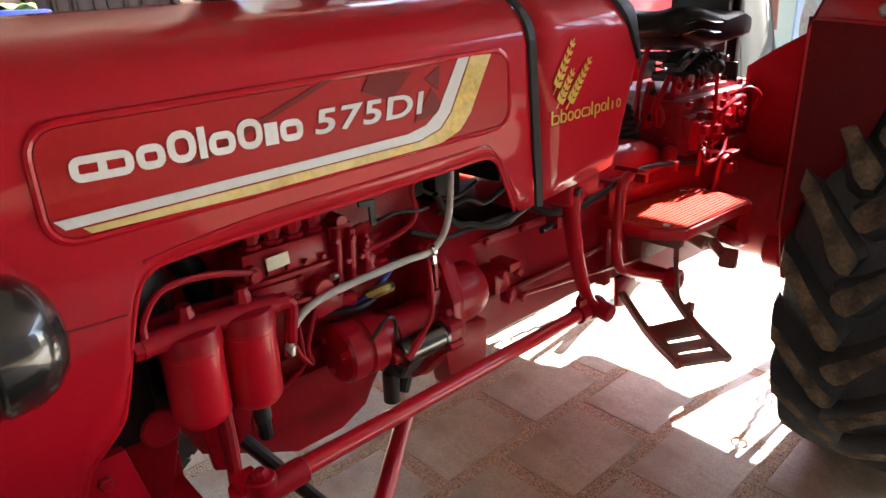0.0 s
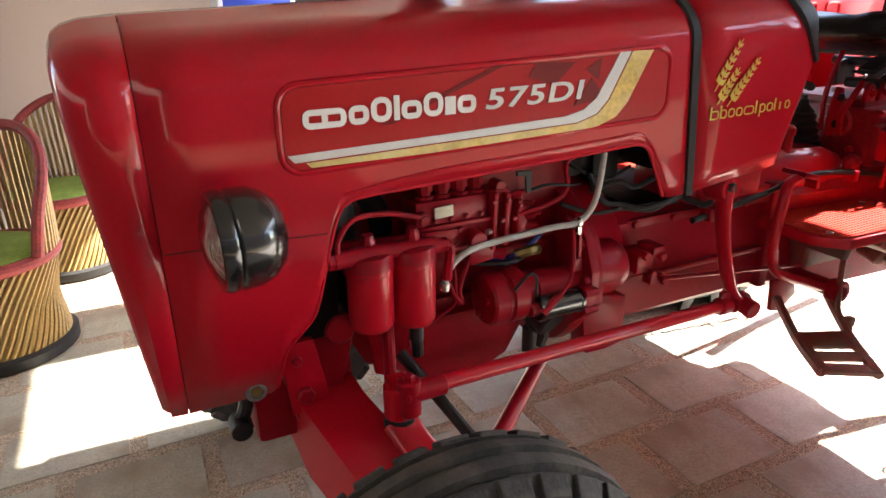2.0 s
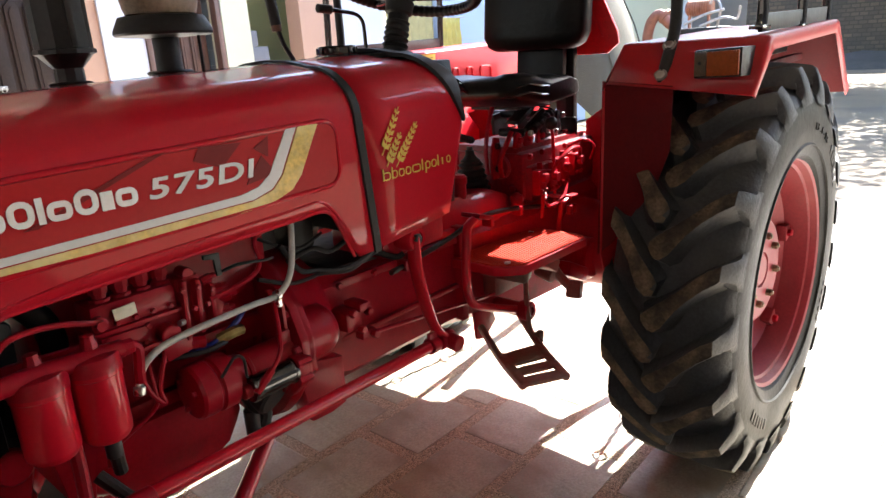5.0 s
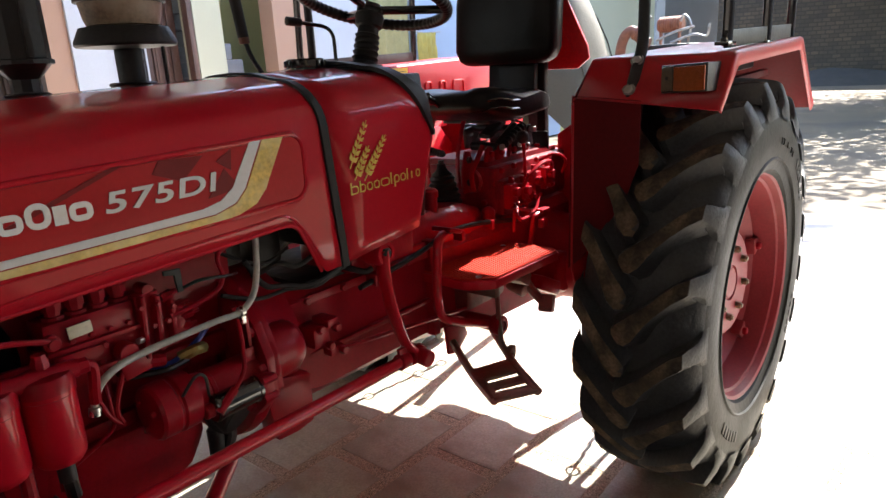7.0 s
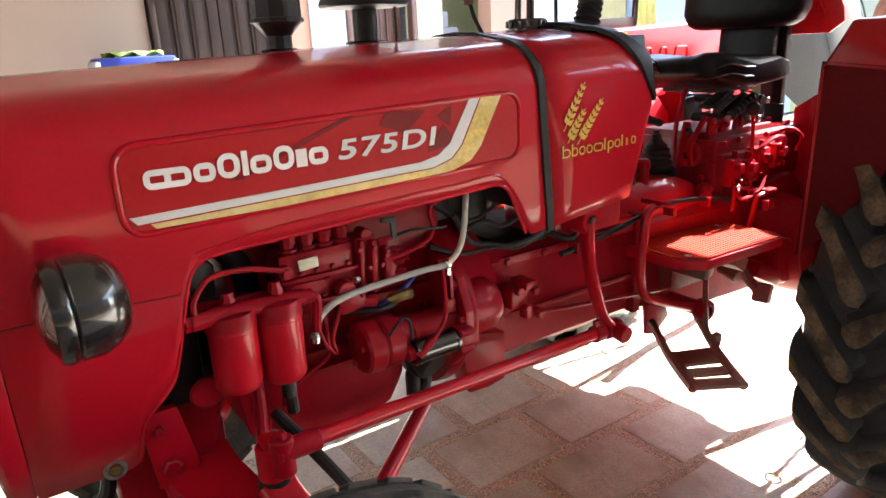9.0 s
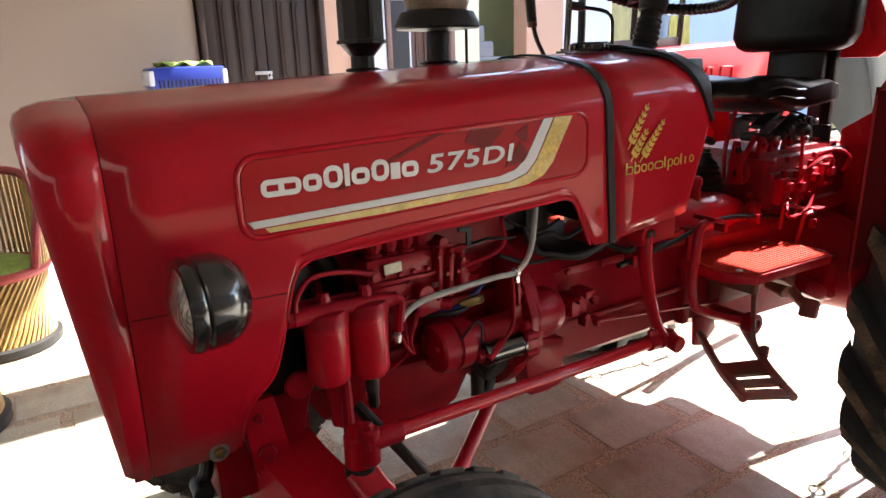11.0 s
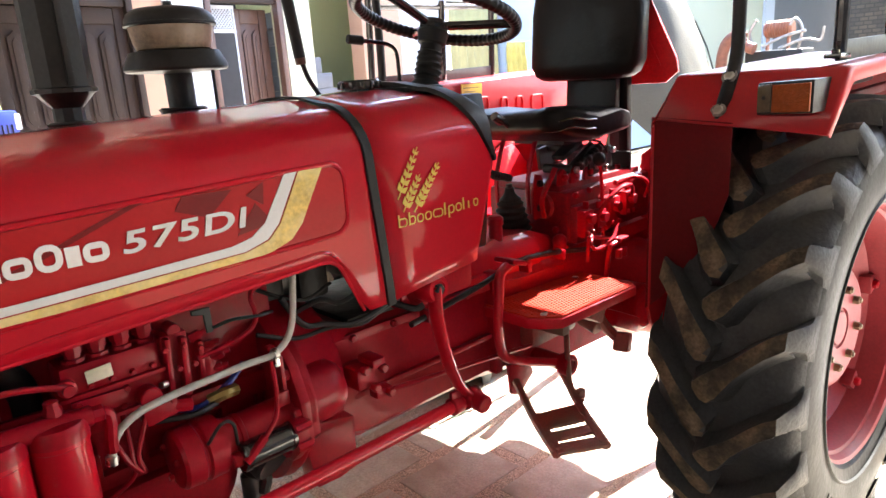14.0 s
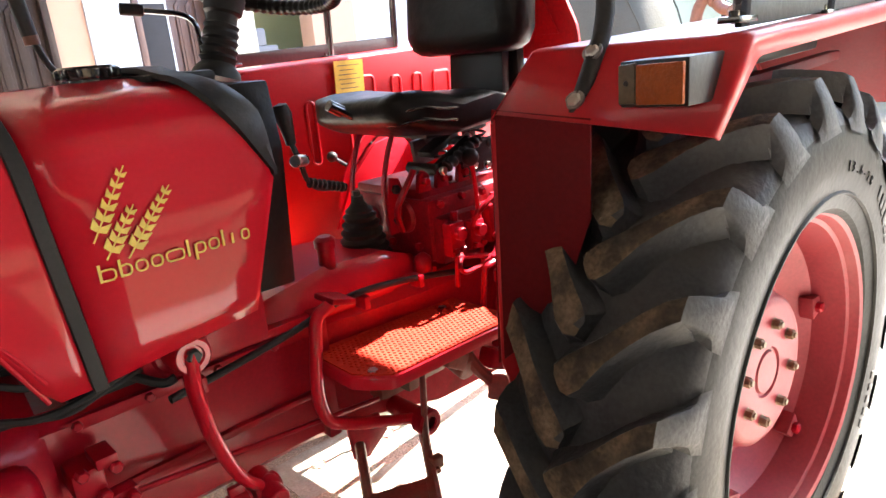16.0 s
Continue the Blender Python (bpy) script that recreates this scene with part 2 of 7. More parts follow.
BLUEWALL = mat("pale_blue_wall_paint", (0.33, 0.41, 0.55), 0.8, vary=0.08, scale=2)
GLASS = bpy.data.materials.new("headlight_glass")
GLASS.use_nodes = True
_g = GLASS.node_tree.nodes["Principled BSDF"]
_g.inputs["Transmission Weight"].default_value, _g.inputs["Roughness"].default_value, _g.inputs["IOR"].default_value = 1.0, 0.06, 1.45
_g.inputs["Base Color"].default_value = (0.95, 0.95, 0.92, 1)


# ---- mesh helpers ----
def finish(bm, name, material, smooth=35):
    me = bpy.data.meshes.new(name)
    bmesh.ops.recalc_face_normals(bm, faces=bm.faces)
    if smooth:
        for f in bm.faces:
            f.smooth = True
        for e in bm.edges:
            if len(e.link_faces) == 2:
                e.smooth = e.calc_face_angle(0) < radians(smooth)
    bm.to_mesh(me)
    bm.free()
    me.materials.append(material)
    return me


def part(name, bm, material, parent=None, label="", smooth=35):
    ob = new(name, finish(bm, name, material, smooth))
    ob.parent = parent
    if label:
        tagged(ob, label)
    return ob


def thing(name, label, category, at=(0, 0, 0), group="", kind=""):
    ob = new(name)
    ob.location = at
    bpy.context.view_layer.update()
    return tagged(ob, label, category, group, kind)


def bm_new():
    return bmesh.new()


def box(bm, c, s, rot=(0, 0, 0), bevel=0.0, taper=None):
    m = pose(*c, *rot) @ Matrix.Diagonal((*s, 1))
    r = bmesh.ops.create_cube(bm, size=1, matrix=m)
    vs = r["verts"]
    if bevel:
        es = list({e for v in vs for e in v.link_edges})
        bmesh.ops.bevel(bm, geom=es, offset=bevel, segments=2, profile=0.6, affect="EDGES")
    return bm


def frame_of(d):
    d = Vector(d).normalized()
    a = Vector((0, 0, 1)) if abs(d.z) < 0.9 else Vector((1, 0, 0))
    u = d.cross(a).normalized()
    return u, d.cross(u).normalized()


def lathe(bm, p, axis, profile, seg=24, a0=0.0, a1=360.0):
    """Turns (distance along the axis, radius) round the axis that starts at p."""
    d = Vector(axis).normalized()
    u, v = frame_of(d)
    full = abs(a1 - a0 - 360) < 1e-6
    k = seg if full else seg + 1
    rings = []
    for h, r in profile:
        if r <= 1e-6 and full:
            rings.append([bm.verts.new(Vector(p) + d * h)])
        else:
            rings.append([bm.verts.new(Vector(p) + d * h + (u * math.cos(radians(a0 + (a1 - a0) * i / seg)) + v * math.sin(radians(a0 + (a1 - a0) * i / seg))) * r) for i in range(k)])
    for A, B in zip(rings, rings[1:]):
        n = seg
        for i in range(n):
            j = (i + 1) % k
            if len(A) == 1 and len(B) == 1:
                continue
            if len(A) == 1:
                bm.faces.new((A[0], B[i], B[j]))
            elif len(B) == 1:
                bm.faces.new((A[i], B[0], A[j]))
            else:
                bm.faces.new((A[i], B[i], B[j], A[j]))
    return bm


def cyl(bm, p, q, r, r2=None, seg=16, bev=None):
    p, q = Vector(p), Vector(q)
    h = (q - p).length
    r2 = r if r2 is None else r2
    b = min(r, r2, h) * 0.12 if bev is None else bev
    return lathe(bm, p, q - p, [(0, 0), (0, r - b), (b, r), (h - b, r2), (h, r2 - b), (h, 0)], seg)


def smooth_path(pts, n=6):
    P = [Vector(p) for p in pts]
    if len(P) < 3:
        return P
    out = []
    E = [P[0] * 2 - P[1]] + P + [P[-1] * 2 - P[-2]]
    for i in range(1, len(E) - 2):
        a, b, c, d = E[i - 1:i + 3]
        for k in range(n):
            t = k / n
            out.append(0.5 * (2 * b + (c - a) * t + (2 * a - 5 * b + 4 * c - d) * t * t + (3 * b - a - 3 * c + d) * t ** 3))
    return out + [P[-1]]


def tube(bm, pts, r, seg=10, n=6, flat=1.0, curve=True):
    """A round bar along the points; r may be a function of 0..1."""
    P = smooth_path(pts, n) if curve else [Vector(p) for p in pts]
    rings, u0 = [], None
    for i, p in enumerate(P):
        d = (P[min(i + 1, len(P) - 1)] - P[max(i - 1, 0)]).normalized()
        if u0 is None:
            u0 = frame_of(d)[0]
        u = (u0 - d * u0.dot(d)).normalized()
        v = d.cross(u)
        u0 = u
        rr = r(i / (len(P) - 1)) if callable(r) else r
        rings.append([bm.verts.new(p + (u * math.cos(2 * math.pi * k / seg) + v * math.sin(2 * math.pi * k / seg) * flat) * rr) for k in range(seg)])
    for A, B in zip(rings, rings[1:]):
        for k in range(seg):
            bm.faces.new((A[k], A[(k + 1) % seg], B[(k + 1) % seg], B[k]))
    bm.faces.new(rings[0][::-1])
    bm.faces.new(rings[-1])
    return bm


def plate(bm, pts, normal, thick, bevel=0.0):
    """A flat polygon given by its corners, thickened along normal."""
    n = Vector(normal).normalized() * thick
    A = [bm.verts.new(Vector(p)) for p in pts]
    B = [bm.verts.new(Vector(p) + n) for p in pts]
    faces = [bm.faces.new(A[::-1]), bm.faces.new(B)]
    for i in range(len(A)):
        j = (i + 1) % len(A)
        faces.append(bm.faces.new((A[i], A[j], B[j], B[i])))
    if bevel:
        es = list({e for f in faces for e in f.edges})
        bmesh.ops.bevel(bm, geom=es, offset=bevel, segments=2, profile=0.6, affect="EDGES")
    return bm


def xz(pts, y):
    return [(x, y, z) for x, z in pts]


def rounded(x0, z0, x1, z1, r, n=5, skew=0.0):
    out = []
    for cx, cz, a in ((x1 - r, z1 - r, 0), (x0 + r, z1 - r, 90), (x0 + r, z0 + r, 180), (x1 - r, z0 + r, 270)):
        for k in range(n + 1):
            t = radians(a + 90 * k / n)
            x, z = cx + r * math.cos(t), cz + r * math.sin(t)
            out.append((x, z + skew * (x - x0)))
    return out


def loft(bm, sections, close=False, caps=False):
    R = [[bm.verts.new(Vector(p)) for p in s] for s in sections]
    n = len(R[0])
    for A, B in zip(R, R[1:]):
        for k in range(n if close else n - 1):
            bm.faces.new((A[k], A[(k + 1) % n], B[(k + 1) % n], B[k]))
    if caps:
        bm.faces.new(R[0][::-1])
        bm.faces.new(R[-1])
    return bm


def bolt(name, p, axis, r, h, parent, material=None, label=""):
    bm = bm_new()
    lathe(bm, p, axis, [(0, 0), (0, r), (h * 0.8, r), (h, r * 0.75), (h, 0)], 6)
    return part(name, bm, material or RED_CAST, parent, label, 20)


# ---- ground, yard and house ----
def setting(name, bm, material, label="", category="", parent=None, smooth=0):
    ob = part(name, bm, material, parent, "", smooth)
    return tagged(ob, label, category, "", "structure")


bm = bm_new()
bmesh.ops.create_grid(bm, x_segments=40, y_segments=40, size=400, matrix=pose(0, 0, -0.03))
setting("ground", bm, EARTH, "dry trampled brown earth of the farmyard", "ground")
bm = bm_new()
box(bm, (0.4, 0.9, -0.021), (7.0, 8.0, 0.02))
setting("pavement", bm, CONCRETE, "pale sunlit concrete yard beside the tractor", "pavement")
bm = bm_new()
box(bm, (-1.2, 0.4, -0.011), (3.56, 3.86, 0.014))
joint = setting("paving", bm, GRAVEL, "brown stone pavers set in wide pebble joints", "paving")

WALL_Y = 4.75


def wall(name, x0, x1, z0, z1, y, material, label, thick=0.23):
    bm = bm_new()
    box(bm, ((x0 + x1) / 2, y + thick / 2, (z0 + z1) / 2), (x1 - x0, thick, z1 - z0))
    return setting(name, bm, material, label, "wall")


wall("wall_north_1", -6.0, -0.94, 0, 3.6, WALL_Y, PINKCREAM, "plain pinkish-cream plastered house wall")
wall("wall_north_2", -0.94, 0.225, 2.50, 3.6, WALL_Y, PINKCREAM, "pinkish-cream wall above the double door")
wall("wall_north_3", 0.225, 0.49, 0, 3.6, WALL_Y, PINK, "narrow salmon-pink wall strip beside the door")
wall("wall_north_4", 0.49, 0.86, 0, 3.6, WALL_Y - 0.03, WHITEWASH, "white painted pillar")
wall("wall_north_5", 0.86, 1.66, 2.50, 3.6, WALL_Y, PALE, "wall above the open doorway")
wall("wall_north_6", 1.66, 1.97, 0, 3.6, WALL_Y - 0.06, PALE, "pale cream pillar beside the stairs")
wall("wall_north_7", 1.66, 4.4, 0, 3.6, WALL_Y + 1.1, LIME, "yellow-green wall behind the stairs")
wall("wall_north_8", 2.62, 3.16, 0, 3.6, WALL_Y - 0.06, PINK, "salmon-pink wall panel")
wall("wall_north_9", 3.16, 3.98, 0, 3.6, WALL_Y, WHITEWASH, "bright white wall panel")
wall("wall_north_10", 3.98, 5.05, 2.3, 3.6, WALL_Y, WHITEWASH, "white wall above the curtained doorway")
wall("wall_north_11", 5.05, 9.1, 0, 3.6, WALL_Y, BLUEWALL, "pale blue weathered wall panel")
wall("wall_north_12", 9.1, 10.1, 0, 3.6, WALL_Y, LIME, "yellow-green wall strip")
wall("wall_north_13", 10.1, 13.65, 0, 3.6, WALL_Y, PALE, "cream house wall beyond the yard")
wall("wall_north_14", 13.65, 14.2, 0, 3.6, WALL_Y - 0.04, WHITEWASH, "white corner pillar of the house")
wall("wall_north_15", 14.2, 18.8, 0, 3.6, WALL_Y + 0.1, SHUTTER, "dark grey roller shutter front")
wall("wall_stair_side", 1.97, 2.62, 0, 3.6, WALL_Y + 3.0, LIME, "yellow-green wall at the head of the stairs")
bm = bm_new()
box(bm, (6.5, WALL_Y + 1.6, 3.7), (25.0, 3.6, 0.2))
setting("roof_slab", bm, CREAM, "flat concrete roof slab of the house", "roof")
# two unseen closing walls, dull to hold down bounce and reflections on the tractor
bm = bm_new()
box(bm, (-8.1, -0.75, 1.8), (0.25, 11.2, 3.6))
setting("wall_west", bm, DULL, "unseen plain wall added to close the yard before the tractor", "wall")
bm = bm_new()
box(bm, (-0.2, -6.2, 1.8), (16, 0.25, 3.6))
setting("wall_south", bm, DULL, "unseen plain wall added across the yard", "wall")

# unseen slabs added overhead; their edges set where sun and shade meet below
bm = bm_new()
box(bm, ((-7.0 + 0.38) / 2, (-5.2 + WALL_Y) / 2, 3.0), (7.38, WALL_Y + 5.2, 0.16), bevel=0.01)
setting("shade_roof", bm, CREAM, "unseen flat roof added to shade the tractor and the house door", "roof")
bm = bm_new()
box(bm, ((0.38 + 2.5) / 2, (-5.2 - 0.45) / 2, 3.0), (2.12, 4.75, 0.16), bevel=0.01)
setting("shade_roof", bm, CREAM, "unseen roof wing added to shade the near side of the yard", "roof")
# added out of view only for the shadow band beside the chair
bm = bm_new()
box(bm, ((0.38 + 1.2) / 2, 1.51, 2.99), (0.82, 0.485, 0.14), bevel=0.01)
setting("shade_beam", bm, CREAM, "unseen short slab added to shade a strip of the floor", "beam")
# unseen supports for the added roof
for x in (-6.6, 2.3):
    bm = bm_new()
    box(bm, (x, -5.0, 1.46), (0.3, 0.3, 2.92), bevel=0.01)
    setting("pillar", bm, CREAM, "unseen plain pillar added under the shading roof", "pillar")

# stairs
steps = thing("staircase", "grey stone staircase beside the yellow-green wall", "stairs", (2.28, WALL_Y + 0.1, 0), kind="structure")
for i in range(14):
    bm = bm_new()
    x1, z1 = 2.41 + 0.125 * (8 - i), 1.36 - 0.163 * (8 - i)
    box(bm, ((1.96 + x1) / 2 - 2.28, 0.5, z1 - 0.0815), (max(0.1, x1 - 1.96), 0.98, 0.161), bevel=0.006)
    part("step", bm, STAIR, steps)


def panel_door(name, x0, x1, z1, y, label, material, swing=0.0):
    """A wooden leaf: stiles and rails proud of the field, two tall raised panels with pointed ends."""
    d = thing(name, label, "door", (x0, y, 0), kind="structure")
    w = x1 - x0
    bm = bm_new()
    box(bm, (w / 2, 0.02, z1 / 2), (w, 0.03, z1), bevel=0.003)
    part("leaf", bm, material, d)
    for cx in (0.045, w - 0.045):
        bm = bm_new()
        box(bm, (cx, -0.003, z1 / 2), (0.09, 0.02, z1), bevel=0.005)
        part("stile", bm, material, d)
    for cz in (0.09, 1.06, z1 - 0.07):
        bm = bm_new()
        box(bm, (w / 2, -0.003, cz), (w - 0.184, 0.02, 0.13), bevel=0.005)
        part("rail", bm, material, d)
    for cx in (w * 0.36, w * 0.64):
        for z0, z9 in ((0.20, 0.95), (1.17, z1 - 0.19)):
            h = w * 0.105
            bm = bm_new()
            plate(bm, [(cx + a, 0.004, b) for a, b in ((-h, z0 + 0.05), (0, z0), (h, z0 + 0.05), (h, z9 - 0.05), (0, z9), (-h, z9 - 0.05))], (0, -1, 0), 0.022, 0.006)
            plate(bm, [(cx + a, -0.016, b) for a, b in ((-h * 0.5, z0 + 0.09), (0, z0 + 0.05), (h * 0.5, z0 + 0.09), (h * 0.5, z9 - 0.09), (0, z9 - 0.05), (-h * 0.5, z9 - 0.09))], (0, -1, 0), 0.012, 0.004)
            part("raised_panel", bm, material, d)
    d.rotation_euler = (0, 0, radians(swing))
    return d


def ventilator(name, x0, x1, z0, z1, y, label):
    """A barred light over a door."""
    v = thing(name, label, "ventilator", (x0, y, z0), kind="structure")
    w, h = x1 - x0, z1 - z0
    # near-black backing paints the unlit room behind the bars
    bm = bm_new()
    box(bm, (w / 2, 0.08, h / 2), (w, 0.02, h))
    part("backing", bm, DARK, v)
    for cz in (0.03, h - 0.03):
        bm = bm_new()
        box(bm, (w / 2, 0.0, cz), (w, 0.07, 0.06), bevel=0.005)
        part("rail", bm, WOOD, v)
    n = int(w / 0.075)
    for k in range(1, n):
        bm = bm_new()
        tube(bm, [(w * k / n, 0.02, 0.05), (w * k / n, 0.02, h - 0.05)], 0.007, 6, curve=False)
        part("bar", bm, STEEL, v)
    return v


panel_door("door_1", -0.865, -0.345, 2.13, WALL_Y + 0.03, "closed dark brown panelled wooden door leaf", WOOD)
panel_door("door_2", -0.335, 0.165, 2.13, WALL_Y + 0.03, "closed dark brown panelled wooden door leaf with padlock", WOOD)
ventilator("door_light_1", -0.865, 0.165, 2.13, 2.50, WALL_Y + 0.01, "barred light above the dark double door")
latch = thing("padlock", "steel hasp and padlock on the double door", "padlock", (-0.34, WALL_Y - 0.005, 1.22))
bm = bm_new()
box(bm, (0, 0.0, 0.0), (0.045, 0.02, 0.05), bevel=0.006)
part("body", bm, STEEL, latch)
bm = bm_new()
tube(bm, [(-0.014, 0, 0.02), (-0.014, 0, 0.05), (0, 0, 0.062), (0.014, 0, 0.05), (0.014, 0, 0.02)], 0.004, 8, 4)
part("shackle", bm, CHROME, latch)
bm = bm_new()
box(bm, (-0.05, 0.006, 0.055), (0.16, 0.008, 0.03), bevel=0.002)
part("hasp", bm, STEEL, latch)


def door_frame(name, x0, x1, z1, label, material):
    f = thing(name, label, "door frame", (0, WALL_Y, 0), kind="structure")
    for x in (x0 + 0.0275, x1 - 0.0275):
        bm = bm_new()
        box(bm, (x, -0.005, z1 / 2), (0.055, 0.10, z1), bevel=0.006)
        part("jamb", bm, material, f)
    bm = bm_new()
    box(bm, ((x0 + x1) / 2, -0.003, z1 - 0.03), (x1 - x0 - 0.114, 0.10, 0.055), bevel=0.006)
    part("head", bm, material, f)
    return f


door_frame("door_frame_1", -0.925, 0.222, 2.55, "dark brown wooden door frame", WOOD)
door_frame("door_frame_2", 0.863, 1.657, 2.55, "red-brown wooden frame of the open doorway", WOOD2)
ventilator("door_light_2", 0.92, 1.60, 2.19, 2.50, WALL_Y + 0.01, "barred light above the open doorway")
# near-black sheet standing in for the unlit store
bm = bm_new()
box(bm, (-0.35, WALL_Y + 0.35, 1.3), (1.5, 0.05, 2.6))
setting("store_shade_sheet", bm, DARK, "near-black sheet for the unlit room behind the closed double door", "wall")
# doorway with a near-black sheet painting its unlit room, its lattice leaf and its open plain leaf
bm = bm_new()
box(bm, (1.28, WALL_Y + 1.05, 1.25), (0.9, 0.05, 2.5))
setting("room_shade_sheet", bm, DARK, "near-black sheet for the unlit room behind the open doorway", "wall")
panel_door("door_3", 0, 0.40, 2.16, 0, "open red-brown wooden door leaf", WOOD2).matrix_world = pose(1.205, WALL_Y + 0.16, 0, 0, 0, 6)
fan = thing("door_4", "narrow dark door leaf with a pale lattice light", "door", (1.06, WALL_Y + 0.1, 0), kind="structure")
bm = bm_new()
box(bm, (0, 0, 0.97), (0.26, 0.03, 1.94), bevel=0.004)
part("panel", bm, DARK, fan)
bm = bm_new()
for i in range(-5, 10):
    tube(bm, [(-0.12 + 0.03 * i, -0.01, 1.955), (-0.12 + 0.03 * i + 0.18, -0.01, 2.155)], 0.0055, 5, curve=False)
    tube(bm, [(0.12 - 0.03 * i, -0.015, 1.955), (0.12 - 0.03 * i - 0.18, -0.015, 2.155)], 0.0055, 5, curve=False)
bmesh.ops.bisect_plane(bm, geom=bm.verts[:] + bm.edges[:] + bm.faces[:], plane_co=(-0.125, 0, 0), plane_no=(-1, 0, 0), clear_outer=True)
bmesh.ops.bisect_plane(bm, geom=bm.verts[:] + bm.edges[:] + bm.faces[:], plane_co=(0.125, 0, 0), plane_no=(1, 0, 0), clear_outer=True)
part("lattice", bm, WHITEWASH, fan)
for c, s_ in (((0, 0, 1.945), (0.30, 0.04, 0.03)), ((0, 0, 2.165), (0.30, 0.04, 0.03)), ((-0.138, 0, 2.055), (0.024, 0.04, 0.188)), ((0.138, 0, 1.08), (0.018, 0.04, 2.14))):
    bm = bm_new()
    box(bm, c, s_, bevel=0.004)
    part("rail", bm, WHITEWASH, fan)


def hanging_cloth(name, at, w, h, material, label, folds=5.0, seed=1):
    random.seed(seed)
    c = thing(name, label, "cloth", at)
    bm = bm_new()
    secs = []
    for i in range(25):
        x = -w / 2 + w * i / 24
        secs.append([(x, 0.035 * math.sin(folds * math.tau * i / 24 + 0.6 * math.sin(j)) * (0.25 + 0.75 * j / 8) + 0.01 * random.uniform(-1, 1), -h * j / 8 + 0.02 * math.sin(i * 0.9) * (j == 8)) for j in range(9)])
    loft(bm, secs)
    part("cloth", bm, material, c, "", 50).modifiers.new("thickness", "SOLIDIFY").thickness = 0.004
    bm = bm_new()
    tube(bm, [(-w / 2 - 0.1, 0, 0.01), (0, 0, 0.0), (w / 2 + 0.1, 0, 0.01)], 0.008, 6, 4)
    part("rod", bm, STEEL, c)
    return c


hanging_cloth("doorway_curtain", (4.515, WALL_Y + 0.06, 2.26), 0.90, 2.24, OLIVE, "khaki curtain hanging in the white wall's doorway", 6, 2)
hanging_cloth("yellow_cloth", (5.22, WALL_Y - 0.045, 1.80), 0.40, 0.60, SHAWL, "yellow cloth hung on the pale blue wall", 4, 3)

# far wall of brick
bm = bm_new()
box(bm, (27.2, 4, 2.35), (0.3, 30, 4.7))
far_wall = setting("wall_east", bm, WALLBRICK, "long weathered brick boundary wall", "wall")
bm = bm_new()
random.seed(12)
secs = []
for k in range(31):
    y = -16 + k
    h = 0.35 + 0.22 * math.sin(k * 1.3) + random.uniform(0, 0.15)
    secs.append([(-1.7 + random.uniform(-0.2, 0.2), y, -0.05), (-1.1, y, h * 0.45), (-0.5, y, h), (-0.1, y, h * 0.8), (0.25, y, -0.05)])
loft(bm, secs)
heap = thing("earth_heap", "dark heap of loose soil along the brick wall", "soil heap", (26.6, 3, 0), kind="stuff")
part("soil", bm, SOIL, heap, "", 40)
tagged(heap, kind="stuff")

tractor = thing("tractor", "red farm tractor with black straps and seat, parked on stone pavers", "tractor")


def ztop(x):
    return 1.338 + 0.042 * (x + 1.2)


def half(z):
    return 0.285 - 0.57 * max(0.0, 0.95 - z) ** 2


def xsec(zb, zt, x, shear=None, scale=1.0, off=0.0, rows=8):
    """The bonnet's cross-section at x from its left lower edge over the top to the right one."""
    zs = zt - 0.115
    side = []
    for k in range(rows):
        z = zb + (zs - zb) * k / rows
        side.append((-half(z) * scale - off, z))
    for k in range(9):
        a = radians(90 * k / 8)
        side.append((-(0.285 - 0.125 * (1 - math.cos(a)) ) * scale - off * math.cos(a), zs + 0.097 * math.sin(a) + off * math.sin(a)))
    side.append((-0.08 * scale, zt - 0.004 + off))
    side.append((0, zt + off))
    full = side + [(-y, z) for y, z in side[-2::-1]]
    return [((x if shear is None else shear(x, z)), y, z) for y, z in full]


def opening(x):
    """Lower edge of the bonnet's side along its length."""
    K = [(-2.36, 0.645), (-2.09, 0.645), (-2.078, 0.66), (-2.070, 0.72), (-2.055, 0.757), (-2.02, 0.788), (-2.004, 0.825), (-1.975, 0.94), (-1.957, 0.985), (-1.925, 1.003), (-1.33, 1.03), (-1.305, 1.022), (-1.29, 1.0), (-1.245, 0.905), (-0.8, 0.93)]
    for (a, za), (b, zb) in zip(K, K[1:]):
        if a <= x <= b:
            return za + (zb - za) * (x - a) / (b - a)
    return K[-1][1]


def nose_x(x, z):
    k = min(1.0, max(0.0, (-2.24 - x) / 0.08))
    return x + 0.105 * (1.26 - z) * k * k


def tail_x(x, z):
    return x if x < -1.26 else x + 0.09 * max(0.0, 1.30 - z) * (x + 1.26) / 0.045


bm = bm_new()
X = [-2.236, -2.16, -2.095, -2.082, -2.078, -2.070, -2.062, -2.055, -2.035, -2.02, -2.004, -1.99, -1.975, -1.957, -1.94, -1.925, -1.85, -1.7, -1.55, -1.4, -1.33, -1.316, -1.305, -1.297, -1.29, -1.27, -1.258, -1.245, -1.23, -1.215]
loft(bm, [xsec(opening(x), ztop(x), x, tail_x) for x in X])
bonnet = part("bonnet", bm, RED, tractor, "glossy red sheet-metal bonnet", 40)
bonnet.modifiers.new("thickness", "SOLIDIFY").thickness = 0.006
bonnet.modifiers["thickness"].offset = -1

bm = bm_new()
secs = []
